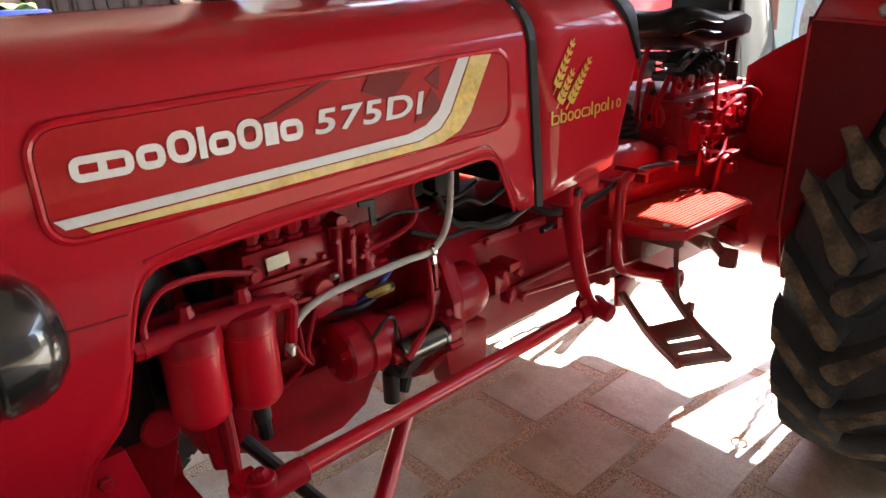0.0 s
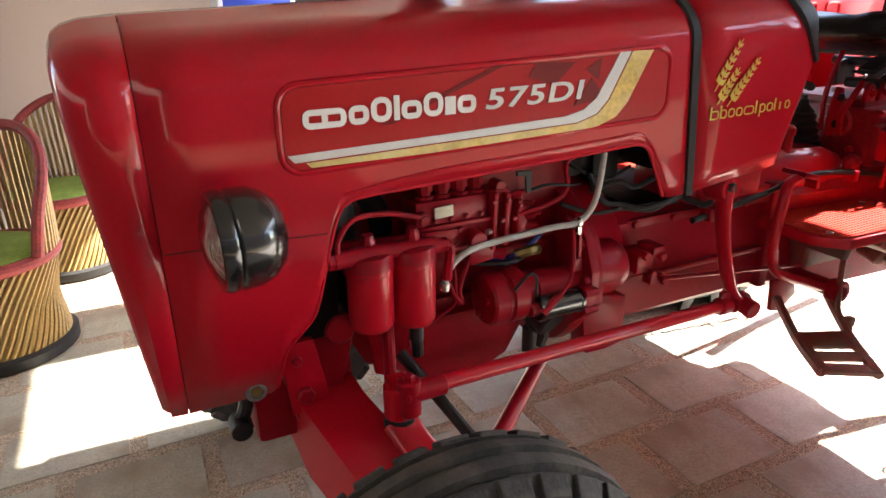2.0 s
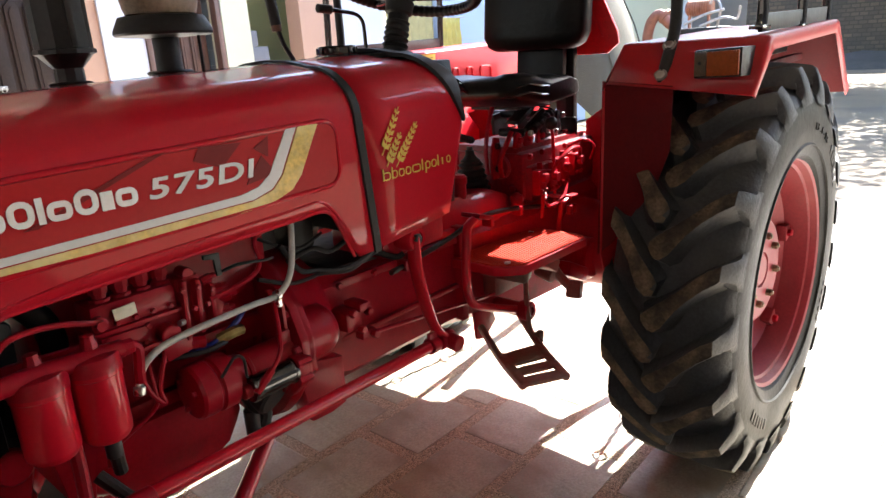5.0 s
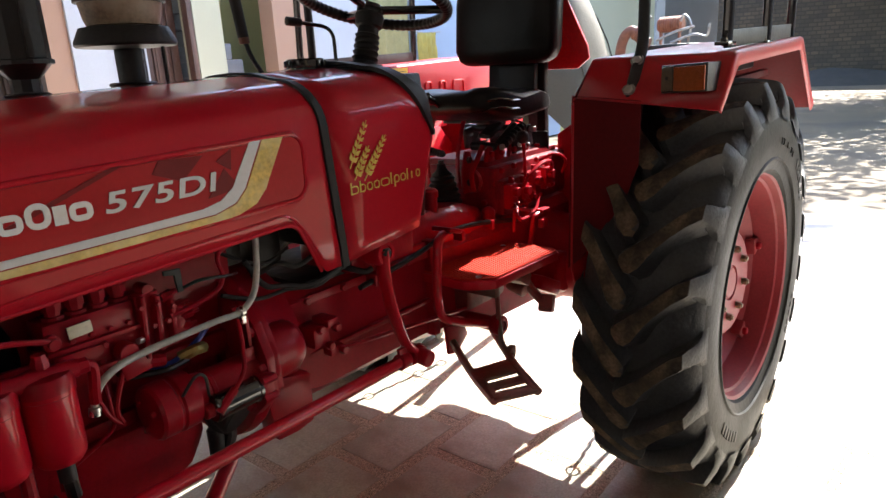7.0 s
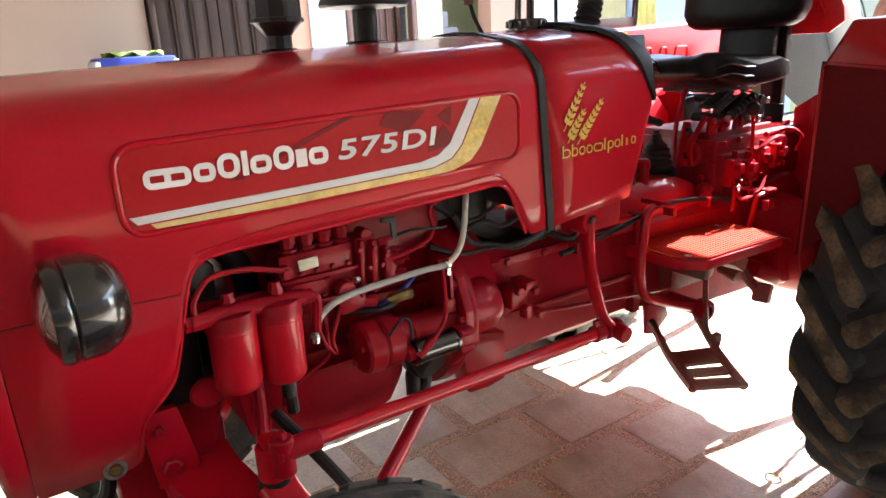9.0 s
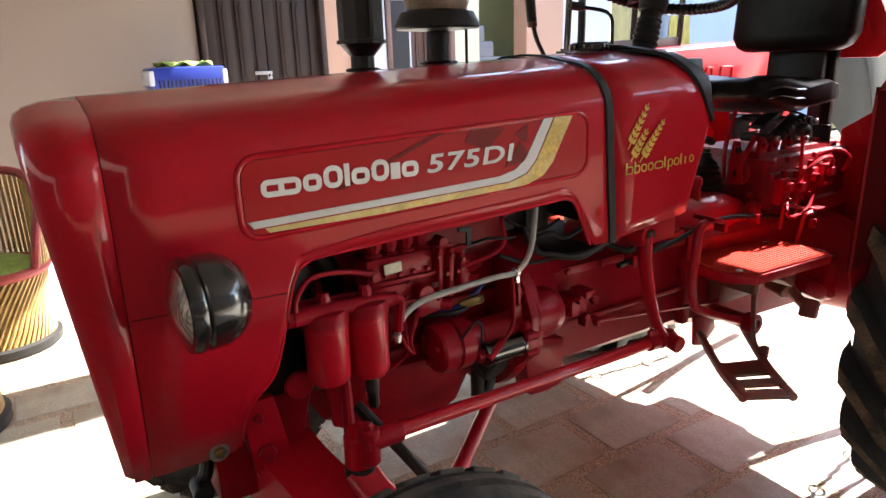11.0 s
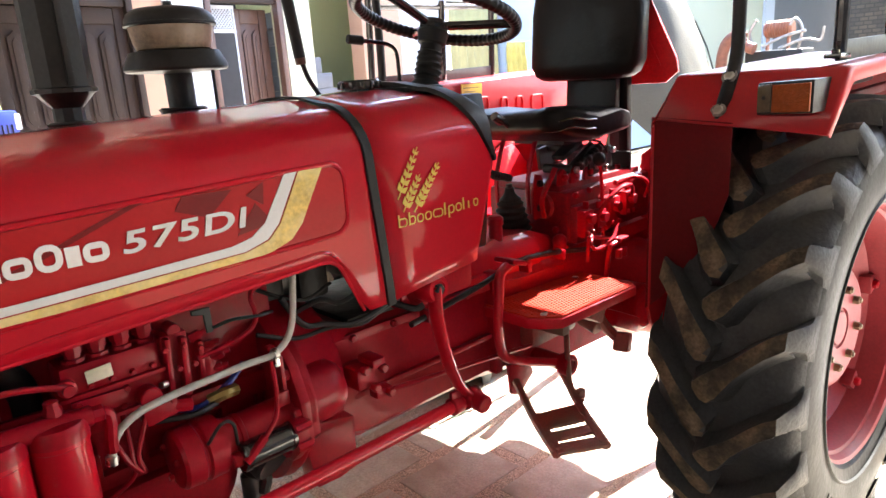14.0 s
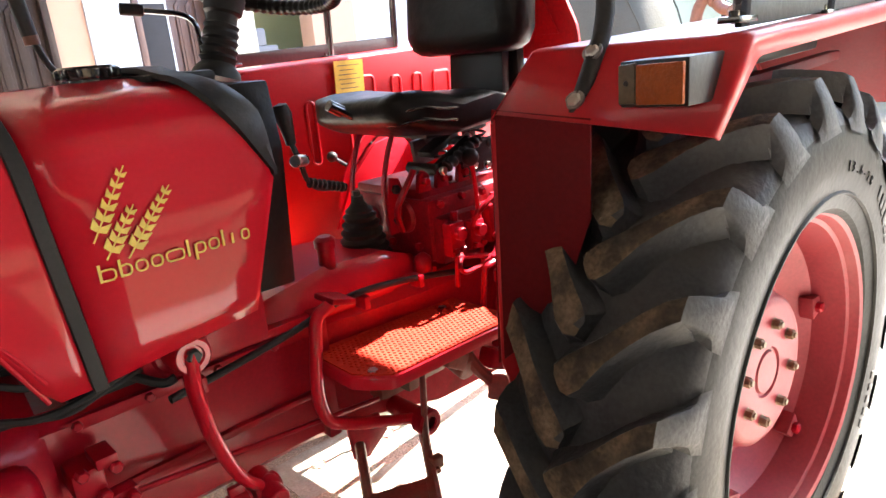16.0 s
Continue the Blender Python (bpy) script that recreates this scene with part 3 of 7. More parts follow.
for x, sc, dz in ((-2.2378, 1.0, 0.0), (-2.29, 0.985, 0.003), (-2.318, 0.955, 0.010), (-2.334, 0.91, 0.02), (-2.342, 0.85, 0.035)):
    secs.append(xsec(0.645, ztop(x) - dz, x, nose_x, sc))
loft(bm, secs)
bm.faces.new([v for v in bm.verts][-len(secs[0]):])
nose = part("grille_shell", bm, RED, tractor, "red front grille shell with rounded corners", 50)
nose.modifiers.new("thickness", "SOLIDIFY").thickness = 0.005

bm = bm_new()
loft(bm, [xsec(0.650, ztop(-2.236) - 0.006, x, None, 1.0, -0.009) for x in (-2.262, -2.215)])
part("seam_backing", bm, RED_DARK, tractor, "", 40).modifiers.new("thickness", "SOLIDIFY").thickness = 0.002

# rolled lip round the side opening
for s in (-1, 1):
    bm = bm_new()
    pts = [(x, s * (half(opening(x)) - 0.003), opening(x)) for x in (-2.082, -2.074, -2.062, -2.02, -2.003, -1.975, -1.957, -1.925, -1.8, -1.6, -1.4, -1.33, -1.303, -1.288, -1.247)]
    tube(bm, pts, 0.0042, 8, 3)
    part("rolled_lip", bm, RED, bonnet)
    bm = bm_new()
    lip = [(x, opening(x) + 0.022) for x in (-1.95, -1.8, -1.6, -1.4, -1.335)] + [(-1.302, 1.032), (-1.272, 0.99), (-1.245, 0.94)]
    tube(bm, [(x, s * (half(z) - 0.0005), z) for x, z in lip], 0.0035, 8, 3)
    part("pressed_bead", bm, RED, bonnet)
    bm = bm_new()
    tube(bm, [(x, s * (half(z) + 0.0002), z) for x, z in ((-2.234, 0.958), (-2.10, 0.954), (-1.982, 0.95))], 0.0013, 6, 2)
    part("panel_seam", bm, RED_DARK, bonnet)


# tank cowl behind the strap
def cowl_x(x, z):
    rear = -0.915 + 0.08 * (z - 0.92) / 0.25 if z < 1.17 else -0.835 - 0.09 * (z - 1.17) / 0.15
    front = -1.205 + 0.09 * max(0.0, 1.30 - z)
    return front + (x + 1.186) / 0.351 * (rear - front)


bm = bm_new()
def cowl_bottom(x):
    return 0.908 + 0.03 * (x + 1.186) / 0.351
CX = [-1.186, -1.1, -1.0, -0.92, -0.87, -0.845, -0.835]
loft(bm, [xsec(cowl_bottom(x), ztop(x) - 0.002 - (0.0 if x < -0.88 else 0.004), x, cowl_x, 1.0 if x < -0.87 else 1 - (x + 0.87) * 0.3) for x in CX])
cowl = part("tank_cowl", bm, RED, tractor, "red fuel-tank cowl with gold emblem", 40)
cowl.modifiers.new("thickness", "SOLIDIFY").thickness = 0.006

# rubber strap in the joint
bm = bm_new()
def strap_x(x, z):
    return x + 0.09 * (1.30 - z) * (1 if z < 1.30 else 0)
secs = []
for dx, off in ((-0.0115, 0.001), (-0.0095, 0.006), (0.0095, 0.006), (0.0115, 0.001)):
    secs.append(xsec(0.903, ztop(-1.2), -1.214 + dx, strap_x, 1.0, off))
loft(bm, secs)
part("rubber_strap", bm, RUBBER, tractor, "flat black rubber strap over the bonnet joint", 30)

# moulded dash edge and dash panel
bm = bm_new()
secs = []
for dx, off, in ((-0.012, 0.001), (-0.004, 0.010), (0.035, 0.010), (0.062, -0.002), (0.066, -0.03)):
    secs.append([(cowl_x(-0.838, z) + dx * min(1.0, 0.12 + max(0.0, z - 1.165) / 0.13), y, z) for _, y, z in xsec(1.165, ztop(-0.85), 0, None, 0.985, off)])
loft(bm, secs)
part("dash_moulding", bm, RUBBER, tractor, "black moulded dashboard edge", 40)
bm = bm_new()
plate(bm, [(-0.86, y, z) for y, z in ((-0.19, 0.93), (-0.22, 1.2), (-0.2, 1.32), (0.2, 1.32), (0.22, 1.2), (0.19, 0.93))], (1, 0, 0), 0.085, 0.006)
part("dash_panel", bm, VINYL, tractor)
bm = bm_new()
box(bm, (-0.90, 0.0, 1.336), (0.13, 0.26, 0.022), bevel=0.010)
part("instrument_hood", bm, RUBBER, tractor)

# raised frame and stickers on the bonnet side
for s in (-1, 1):
    Y = 0.2865
    outline = rounded(-2.045, 1.055, -1.268, 1.192, 0.035, 5, 0.033)
    bm = bm_new()
    pts = [(x, s * (Y - 0.002), z) for x, z in outline]
    tube(bm, pts + pts[:1], 0.0055, 8, 1, curve=False)
    part("pressed_frame", bm, RED, bonnet)
    bm = bm_new()
    plate(bm, [(x, s * (Y - 0.003), z) for x, z in rounded(-2.039, 1.061, -1.274, 1.187, 0.03, 5, 0.033)], (0, s, 0), 0.004)
    panel = part("side_sticker", bm, RED_DECAL, bonnet, "red patterned side sticker")
    y = s * (Y + 0.0015)
    for tri in (((-1.86, 1.12), (-1.64, 1.205), (-1.66, 1.205), (-1.88, 1.12)), ((-1.60, 1.18), (-1.545, 1.16), (-1.50, 1.20), (-1.585, 1.202)), ((-1.50, 1.12), (-1.46, 1.17), (-1.43, 1.13)), ((-1.475, 1.185), (-1.44, 1.205), (-1.445, 1.165))):
        bm = bm_new()
        plate(bm, [(a, y, b) for a, b in tri], (0, s, 0), 0.0012)
        part("dark_facet", bm, RED_DARK, panel)
    bm = bm_new()
    A = [(-2.036, 1.086), (-1.70, 1.096), (-1.515, 1.103), (-1.475, 1.112), (-1.447, 1.132), (-1.397, 1.213), (-1.372, 1.213)]
    B = [(-1.420, 1.126), (-1.445, 1.102), (-1.49, 1.089), (-1.70, 1.083), (-2.026, 1.074)]
    plate(bm, [(a, y, b) for a, b in A + B], (0, s, 0), 0.0014)
    part("silver_stripe", bm, SILVER, panel)
    bm = bm_new()
    A = [(-2.008, 1.072), (-1.70, 1.081), (-1.49, 1.087), (-1.443, 1.100), (-1.417, 1.125), (-1.368, 1.213), (-1.318, 1.213)]
    B = [(-1.372, 1.118), (-1.398, 1.092), (-1.44, 1.078), (-1.50, 1.071), (-1.75, 1.065), (-2.0, 1.064)]
    plate(bm, [(a, y, b) for a, b in A + B], (0, s, 0), 0.0014)
    part("straw_stripe", bm, GOLD, panel)

    def ring_block(bm, x0, z0, x1, z1, t, y, s):
        """A flat ring with rounded corners."""
        ro = min(0.4 * (z1 - z0), 0.45 * (x1 - x0))
        outer = rounded(x0, z0, x1, z1, ro, 4)
        inner = rounded(x0 + t, z0 + t, x1 - t, z1 - t, max(0.0008, ro - t), 4)
        loft(bm, [[(a, y, b) for a, b in inner], [(a, y + s * 0.0014, b) for a, b in inner], [(a, y + s * 0.0014, b) for a, b in outer], [(a, y, b) for a, b in outer]], True)

    if s < 0:
        x = -2.008
        for w, up, solid in ((0.078, 0, 0), (0.038, 0, 0), (0.040, 1, 0), (0.011, 1, 1), (0.040, 0, 0), (0.040, 1, 0), (0.022, 0, 1), (0.040, 0, 0)):
            w *= 0.9
            z0 = 1.124 + 0.012 * (x + 2.0)
            h = 0.030 if not up else 0.040
            bm = bm_new()
            if solid:
                plate(bm, [(x, y, z0), (x + w, y, z0), (x + w, y, z0 + h), (x, y, z0 + h)], (0, s, 0), 0.0014)
            else:
                ring_block(bm, x, z0, x + w, z0 + h, 0.0095, y, s)
            if w > 0.07:
                plate(bm, [(x + w / 2 - 0.005, y, z0 + 0.0095), (x + w / 2 + 0.005, y, z0 + 0.0095), (x + w / 2 + 0.005, y, z0 + h - 0.0095), (x + w / 2 - 0.005, y, z0 + h - 0.0095)], (0, s, 0), 0.0014)
            part("letter_block", bm, WHITE, panel)
            x += w + 0.0035
        # model number
        txt = bpy.data.curves.new("model_number", "FONT")
        txt.body, txt.size, txt.extrude, txt.space_character, txt.offset = "575DI", 0.0475, 0.0008, 1.10, 0.0010
        holder = new("tmp_text", txt)
        bpy.context.view_layer.update()
        me = bpy.data.meshes.new_from_object(holder.evaluated_get(bpy.context.evaluated_depsgraph_get()))
        bpy.data.objects.remove(holder)
        me.transform(Matrix(((1, 0.14, 0, 0), (0, 1, 0, 0), (0, 0, 1, 0), (0, 0, 0, 1))))
        me.materials.clear()
        me.materials.append(SILVER)
        wide = max(v.co.x for v in me.vertices)
        t = new("model_number", me)
        t.parent = panel
        t.matrix_world = pose(-1.689, y - 0.001, 1.130, 90, 0, 0) @ Matrix.Rotation(radians(1.0), 4, "Z") @ Matrix.Diagonal((0.212 / wide, 1.0, 1, 1))
    # emblem on the cowl: three ears and a word
    if s < 0:
        for (bx, bz), (tx, tz), k in (((-1.142, 1.122), (-1.079, 1.224), 6), ((-1.130, 1.094), (-1.077, 1.166), 5), ((-1.100, 1.088), (-1.020, 1.184), 7)):
            bm = bm_new()
            p0, p1 = Vector((bx, y - 0.001, bz)), Vector((tx, y - 0.001, tz))
            d = (p1 - p0)
            L = d.length
            d.normalize()
            n = Vector((d.z, 0, -d.x))
            plate(bm, [p0 - n * 0.0012, p0 + n * 0.0012, p1 + n * 0.0008, p1 - n * 0.0008], (0, -1, 0), 0.0012)
            for i in range(k):
                c = p0 + d * L * (0.14 + 0.86 * i / k)
                q = 1.0 - 0.5 * i / k
                for sg in (-1, 1):
                    a = c + n * sg * 0.001
                    b = c + (n * sg * 0.0115 + d * 0.002) * q
                    e = c + (n * sg * 0.0135 + d * 0.018) * q
                    f = c + n * sg * 0.0015 + d * 0.009 * q
                    plate(bm, [a, b, e, f], (0, -1, 0), 0.0012)
            part("wheat_ear", bm, GOLD_INK, cowl)
        x = -1.146
        for w, up in ((0.022, 1), (0.017, 1), (0.017, 0), (0.017, 0), (0.027, 0), (0.007, 1), (0.017, -1), (0.017, 0), (0.011, 1), (0.012, 0), (0.014, 0)):
            w *= 1.12
            z0 = 1.062 + 0.030 * (x + 1.15)
            bm = bm_new()
            lo, hi = z0 - (0.009 if up < 0 else 0), z0 + 0.017 + (0.010 if up > 0 else 0)
            if w < 0.015:
                plate(bm, [(x, y - 0.001, lo), (x + 0.004, y - 0.001, lo), (x + 0.004, y - 0.001, hi), (x, y - 0.001, hi)], (0, -1, 0), 0.0012)
            else:
                ring_block(bm, x, z0, x + w, z0 + 0.019, 0.0027, y - 0.001, -1)
                if up:
                    plate(bm, [(x, y - 0.001, lo), (x + 0.004, y - 0.001, lo), (x + 0.004, y - 0.001, hi), (x, y - 0.001, hi)], (0, -1, 0), 0.0012)
            part("word_block", bm, GOLD_INK, cowl)
            x += w + 0.0043

# bonnet handles: headlight and side signal
for s in (-1, 1):
    bm = bm_new()
    c = Vector((-2.105, s * 0.345, 0.985))
    ax = Vector((1, -s * 0.06, 0.02))
    lathe(bm, c + Vector((-0.062, 0, 0)), ax, [(0.0, 0.062), (0.0, 0.074), (0.010, 0.078), (0.020, 0.076), (0.024, 0.073), (0.028, 0.077), (0.055, 0.076), (0.075, 0.068), (0.093, 0.052), (0.102, 0.030), (0.105, 0.0)], 40)
    lamp = part("headlight", bm, BLACK, tractor, "round black headlight shell", 40)
    bm = bm_new()
    lathe(bm, c + Vector((-0.064, 0, 0)), ax, [(0.055, 0.0), (0.05, 0.02), (0.028, 0.05), (0.004, 0.062)], 32)
    part("reflector", bm, REFLECTOR, lamp)
    bm = bm_new()
    lathe(bm, c + Vector((-0.064, 0, 0)), ax, [(-0.016, 0.0), (-0.014, 0.025), (-0.008, 0.048), (0.002, 0.064), (0.006, 0.064), (-0.003, 0.046), (-0.009, 0.024), (-0.011, 0.0)], 40)
    part("lens", bm, GLASS, lamp, "clear ribbed headlight glass").visible_shadow = False
    bm = bm_new()
    for i in range(-5, 6):
        h = math.sqrt(max(0, 0.056 ** 2 - (i * 0.0105) ** 2))
        tube(bm, [c + Vector((-0.060 + 0.02 * (i / 5) ** 2 * 0.4, i * 0.0105, -h)), c + Vector((-0.072 + 0.02 * (i / 5) ** 2 * 0.4, i * 0.0105, 0)), c + Vector((-0.060 + 0.02 * (i / 5) ** 2 * 0.4, i * 0.0105, h))], 0.0014, 6, 4)
    part("lens_rib", bm, GLASS, lamp).visible_shadow = False
    bm = bm_new()
    cyl(bm, c + Vector((0, -s * 0.06, 0.0)), c + Vector((0, -s * 0.10, 0.0)), 0.02)
    part("lamp_stalk", bm, BLACK, lamp)
    bm = bm_new()
    q = Vector((-2.122, s * 0.234, 0.658))
    lathe(bm, q, (0, s, 0), [(-0.01, 0.0), (-0.01, 0.019), (0.004, 0.019), (0.007, 0.017), (0.007, 0.012), (0.003, 0.010), (0.003, 0.0)], 24)
    g = part("bonnet_catch", bm, STEEL, tractor, "round steel bonnet catch")
    bm = bm_new()
    lathe(bm, q, (0, s, 0), [(0.002, 0.009), (0.009, 0.008), (0.010, 0.0)], 12)
    box(bm, tuple(q + Vector((0, s * 0.010, 0))), (0.013, 0.004, 0.004))
    part("catch_slot", bm, BRASS, g)


# ---- tractor: wheels ----
def rear_wheel(s):
    c = Vector((-0.026, s * 0.745, 0.612))
    R = 0.585
    bm = bm_new()
    prof = [(-0.140, 0.358), (-0.160, 0.370), (-0.172, 0.405), (-0.178, 0.455), (-0.176, 0.50), (-0.170, 0.535), (-0.155, 0.565), (-0.11, 0.588), (0.0, 0.598), (0.11, 0.588), (0.155, 0.565), (0.170, 0.535), (0.176, 0.50), (0.178, 0.455), (0.172, 0.405), (0.160, 0.370), (0.140, 0.358)]
    lathe(bm, c, (0, 1, 0), prof, 72)
    tyre = part("rear_tyre", bm, TYRE, tractor, "large black rear tyre with dusty chevron lugs", 40)
    # lighter grey than the sidewall beyond radius 0.545
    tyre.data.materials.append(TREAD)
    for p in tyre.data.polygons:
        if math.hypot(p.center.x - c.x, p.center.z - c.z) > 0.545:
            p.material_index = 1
    # one chevron lug for the outer and one for the inner half: (across, degrees, half width, top radius, base radius)
    outer = [(0.026, 71.6, 0.016, 0.634, 0.590), (0.016, 70.9, 0.029, 0.640, 0.590), (-0.002, 69.4, 0.031, 0.641, 0.590), (-0.022, 67.4, 0.026, 0.641, 0.590), (-0.045, 65.2, 0.020, 0.641, 0.589), (-0.075, 62.5, 0.0175, 0.640, 0.587), (-0.105, 59.8, 0.018, 0.638, 0.583), (-0.135, 57.6, 0.0195, 0.635, 0.575), (-0.152, 56.6, 0.021, 0.630, 0.565), (-0.160, 56.2, 0.025, 0.612, 0.556), (-0.172, 55.8, 0.031, 0.580, 0.545), (-0.179, 55.5, 0.034, 0.545, 0.525)]
    inner = [(0.004, 63.0, 0.016, 0.634, 0.590), (0.014, 62.6, 0.027, 0.640, 0.590), (0.030, 61.0, 0.030, 0.641, 0.590), (0.048, 58.6, 0.025, 0.641, 0.590), (0.066, 56.2, 0.020, 0.641, 0.589), (0.090, 53.2, 0.0175, 0.640, 0.587), (0.115, 50.2, 0.018, 0.638, 0.583), (0.137, 47.9, 0.0195, 0.635, 0.575), (0.152, 46.6, 0.021, 0.630, 0.565), (0.160, 46.1, 0.025, 0.612, 0.556), (0.172, 45.6, 0.031, 0.580, 0.545), (0.179, 45.3, 0.034, 0.545, 0.525)]
    meshes = []
    for rows in (outer, inner):
        bm = bm_new()
        secs = []
        line = [Vector((r[0], radians(r[1]) * 0.62)) for r in rows]
        for i, (across, deg, w, top, base) in enumerate(rows):
            way = (line[min(i + 1, len(rows) - 1)] - line[max(i - 1, 0)]).normalized()
            if i > 7:
                way = Vector((way.x, 0.0)).normalized()
            side = Vector((-way.y, way.x))
            h = top - base
            ring = [(base, -w * 1.8), (base + 0.30 * h, -w * 1.25), (top - 0.005, -w), (top, -w * 0.90), (top + 0.001, 0.0), (top, w * 0.90), (top - 0.005, w), (base + 0.30 * h, w * 1.25), (base, w * 1.8)]
            sec = []
            for r, o in ring:
                q = line[i] + side * o
                sec.append((-math.sin(q.y / 0.62) * r, -s * q.x, math.cos(q.y / 0.62) * r))
            secs.append(sec)
        loft(bm, secs, True, True)
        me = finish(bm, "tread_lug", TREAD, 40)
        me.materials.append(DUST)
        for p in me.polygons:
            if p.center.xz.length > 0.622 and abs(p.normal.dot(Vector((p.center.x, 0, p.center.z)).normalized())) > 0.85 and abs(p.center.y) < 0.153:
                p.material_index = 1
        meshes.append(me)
    for i in range(21):
        for me in meshes:
            lug = new("tread_lug", me)
            lug.parent = tyre
            lug.matrix_local = Matrix.Translation(c) @ Matrix.Rotation(2 * math.pi * i / 21, 4, "Y")
    # raised bead line and plain lettering bars on the outer wall
    bm = bm_new()
    lathe(bm, c, (0, s, 0), [(0.171, 0.398), (0.177, 0.401), (0.177, 0.404), (0.172, 0.408)], 64)
    part("sidewall_ring", bm, TYRE, tyre)
    if s < 0:
        for k, ch in enumerate("13.6-28"):
            txt = bpy.data.curves.new("size_mark", "FONT")
            txt.body, txt.size, txt.extrude, txt.align_x = ch, 0.031, 0.0012, "CENTER"
            holder = new("tmp_text", txt)
            bpy.context.view_layer.update()
            me = bpy.data.meshes.new_from_object(holder.evaluated_get(bpy.context.evaluated_depsgraph_get()))
            bpy.data.objects.remove(holder)
            me.materials.clear()
            me.materials.append(RUBBER)
            mark = new("size_mark", me)
            mark.parent = tyre
            mark.matrix_local = Matrix.Translation(c) @ Matrix.Rotation(radians(10 + 3.6 * k), 4, "Y") @ Matrix.Translation((0, -0.1795, 0.446)) @ Matrix.Rotation(radians(90), 4, "X")
    for a0 in (43, 47, 50, 54, 58, 62, 110, 114, 118, 122, 126, 205, 209, 213, 217, 221, 225):
        bm = bm_new()
        box(bm, (0, 0, 0), (0.020, 0.006, 0.034), bevel=0.002)
        b = part("sidewall_mark", bm, RUBBER, tyre)
        b.matrix_local = Matrix.Translation(c) @ Matrix.Rotation(radians(a0), 4, "Y") @ Matrix.Translation((0, s * 0.177, 0.468))
    bm = bm_new()
    lathe(bm, c, (0, s, 0), [(0.136, 0.370), (0.142, 0.369), (0.146, 0.362), (0.142, 0.352), (0.122, 0.345), (0.118, 0.335), (0.070, 0.325), (0.03, 0.318), (0.02, 0.300), (-0.12, 0.300), (-0.13, 0.34), (-0.14, 0.352), (-0.146, 0.362), (-0.136, 0.370)], 64)
    rim = part("rear_rim", bm, RED_DUSTY, tractor, "red painted steel rear rim with bolted disc", 35)
    bm = bm_new()
    lathe(bm, c, (0, s, 0), [(0.045, 0.318), (0.050, 0.312), (0.020, 0.28), (-0.004, 0.25), (-0.006, 0.215), (0.010, 0.195), (0.050, 0.178), (0.072, 0.170), (0.080, 0.160), (0.082, 0.150), (0.082, 0.058), (0.076, 0.056), (0.076, 0.050), (0.082, 0.046), (0.084, 0.0)], 48)
    part("disc", bm, RED_DUSTY, rim)
    for k in range(8):
        a = radians(45 * k + 12)
        p = c + Vector((0.110 * math.sin(a), s * 0.080, 0.110 * math.cos(a)))
        bm = bm_new()
        lathe(bm, p, (0, s, 0), [(0, 0), (0, 0.014), (0.003, 0.014), (0.003, 0.0115), (0.017, 0.0115), (0.019, 0.008), (0.022, 0.007), (0.022, 0.0)], 6)
        part("wheel_nut", bm, NUT, rim, "rusty tan wheel nut", 20)
    for k in range(6):
        a = radians(60 * k + 20)
        p = c + Vector((0.292 * math.sin(a), s * 0.03, 0.292 * math.cos(a)))
        bm = bm_new()
        u = Vector((math.sin(a), 0, math.cos(a)))
        v = Vector((math.cos(a), 0, -math.sin(a)))
        plate(bm, [p + v * 0.030 - u * 0.008, p + v * 0.022 + u * 0.033, p - v * 0.022 + u * 0.033, p - v * 0.030 - u * 0.008], (0, s, 0), 0.035, 0.006)
        part("rim_lug", bm, RED_DUSTY, rim)
        bolt("rim_bolt", p + u * 0.012 + Vector((0, s * 0.035, 0)), (0, s, 0), 0.014, 0.014, rim, RED_CAST)
    # the wheel stands a little turned and cambered
    lean = Matrix.Translation(c) @ Matrix.Rotation(radians(-3.7), 4, "Z") @ Matrix.Rotation(radians(-1.5 if s < 0 else 1.5), 4, "X") @ Matrix.Translation(-c)
    tyre.matrix_local = Matrix.Translation(c) @ Matrix.Rotation(radians(-0.9), 4, "Z") @ Matrix.Translation(-c)
    rim.matrix_local = lean
    return tyre


rear_wheel(-1)
rear_wheel(1)


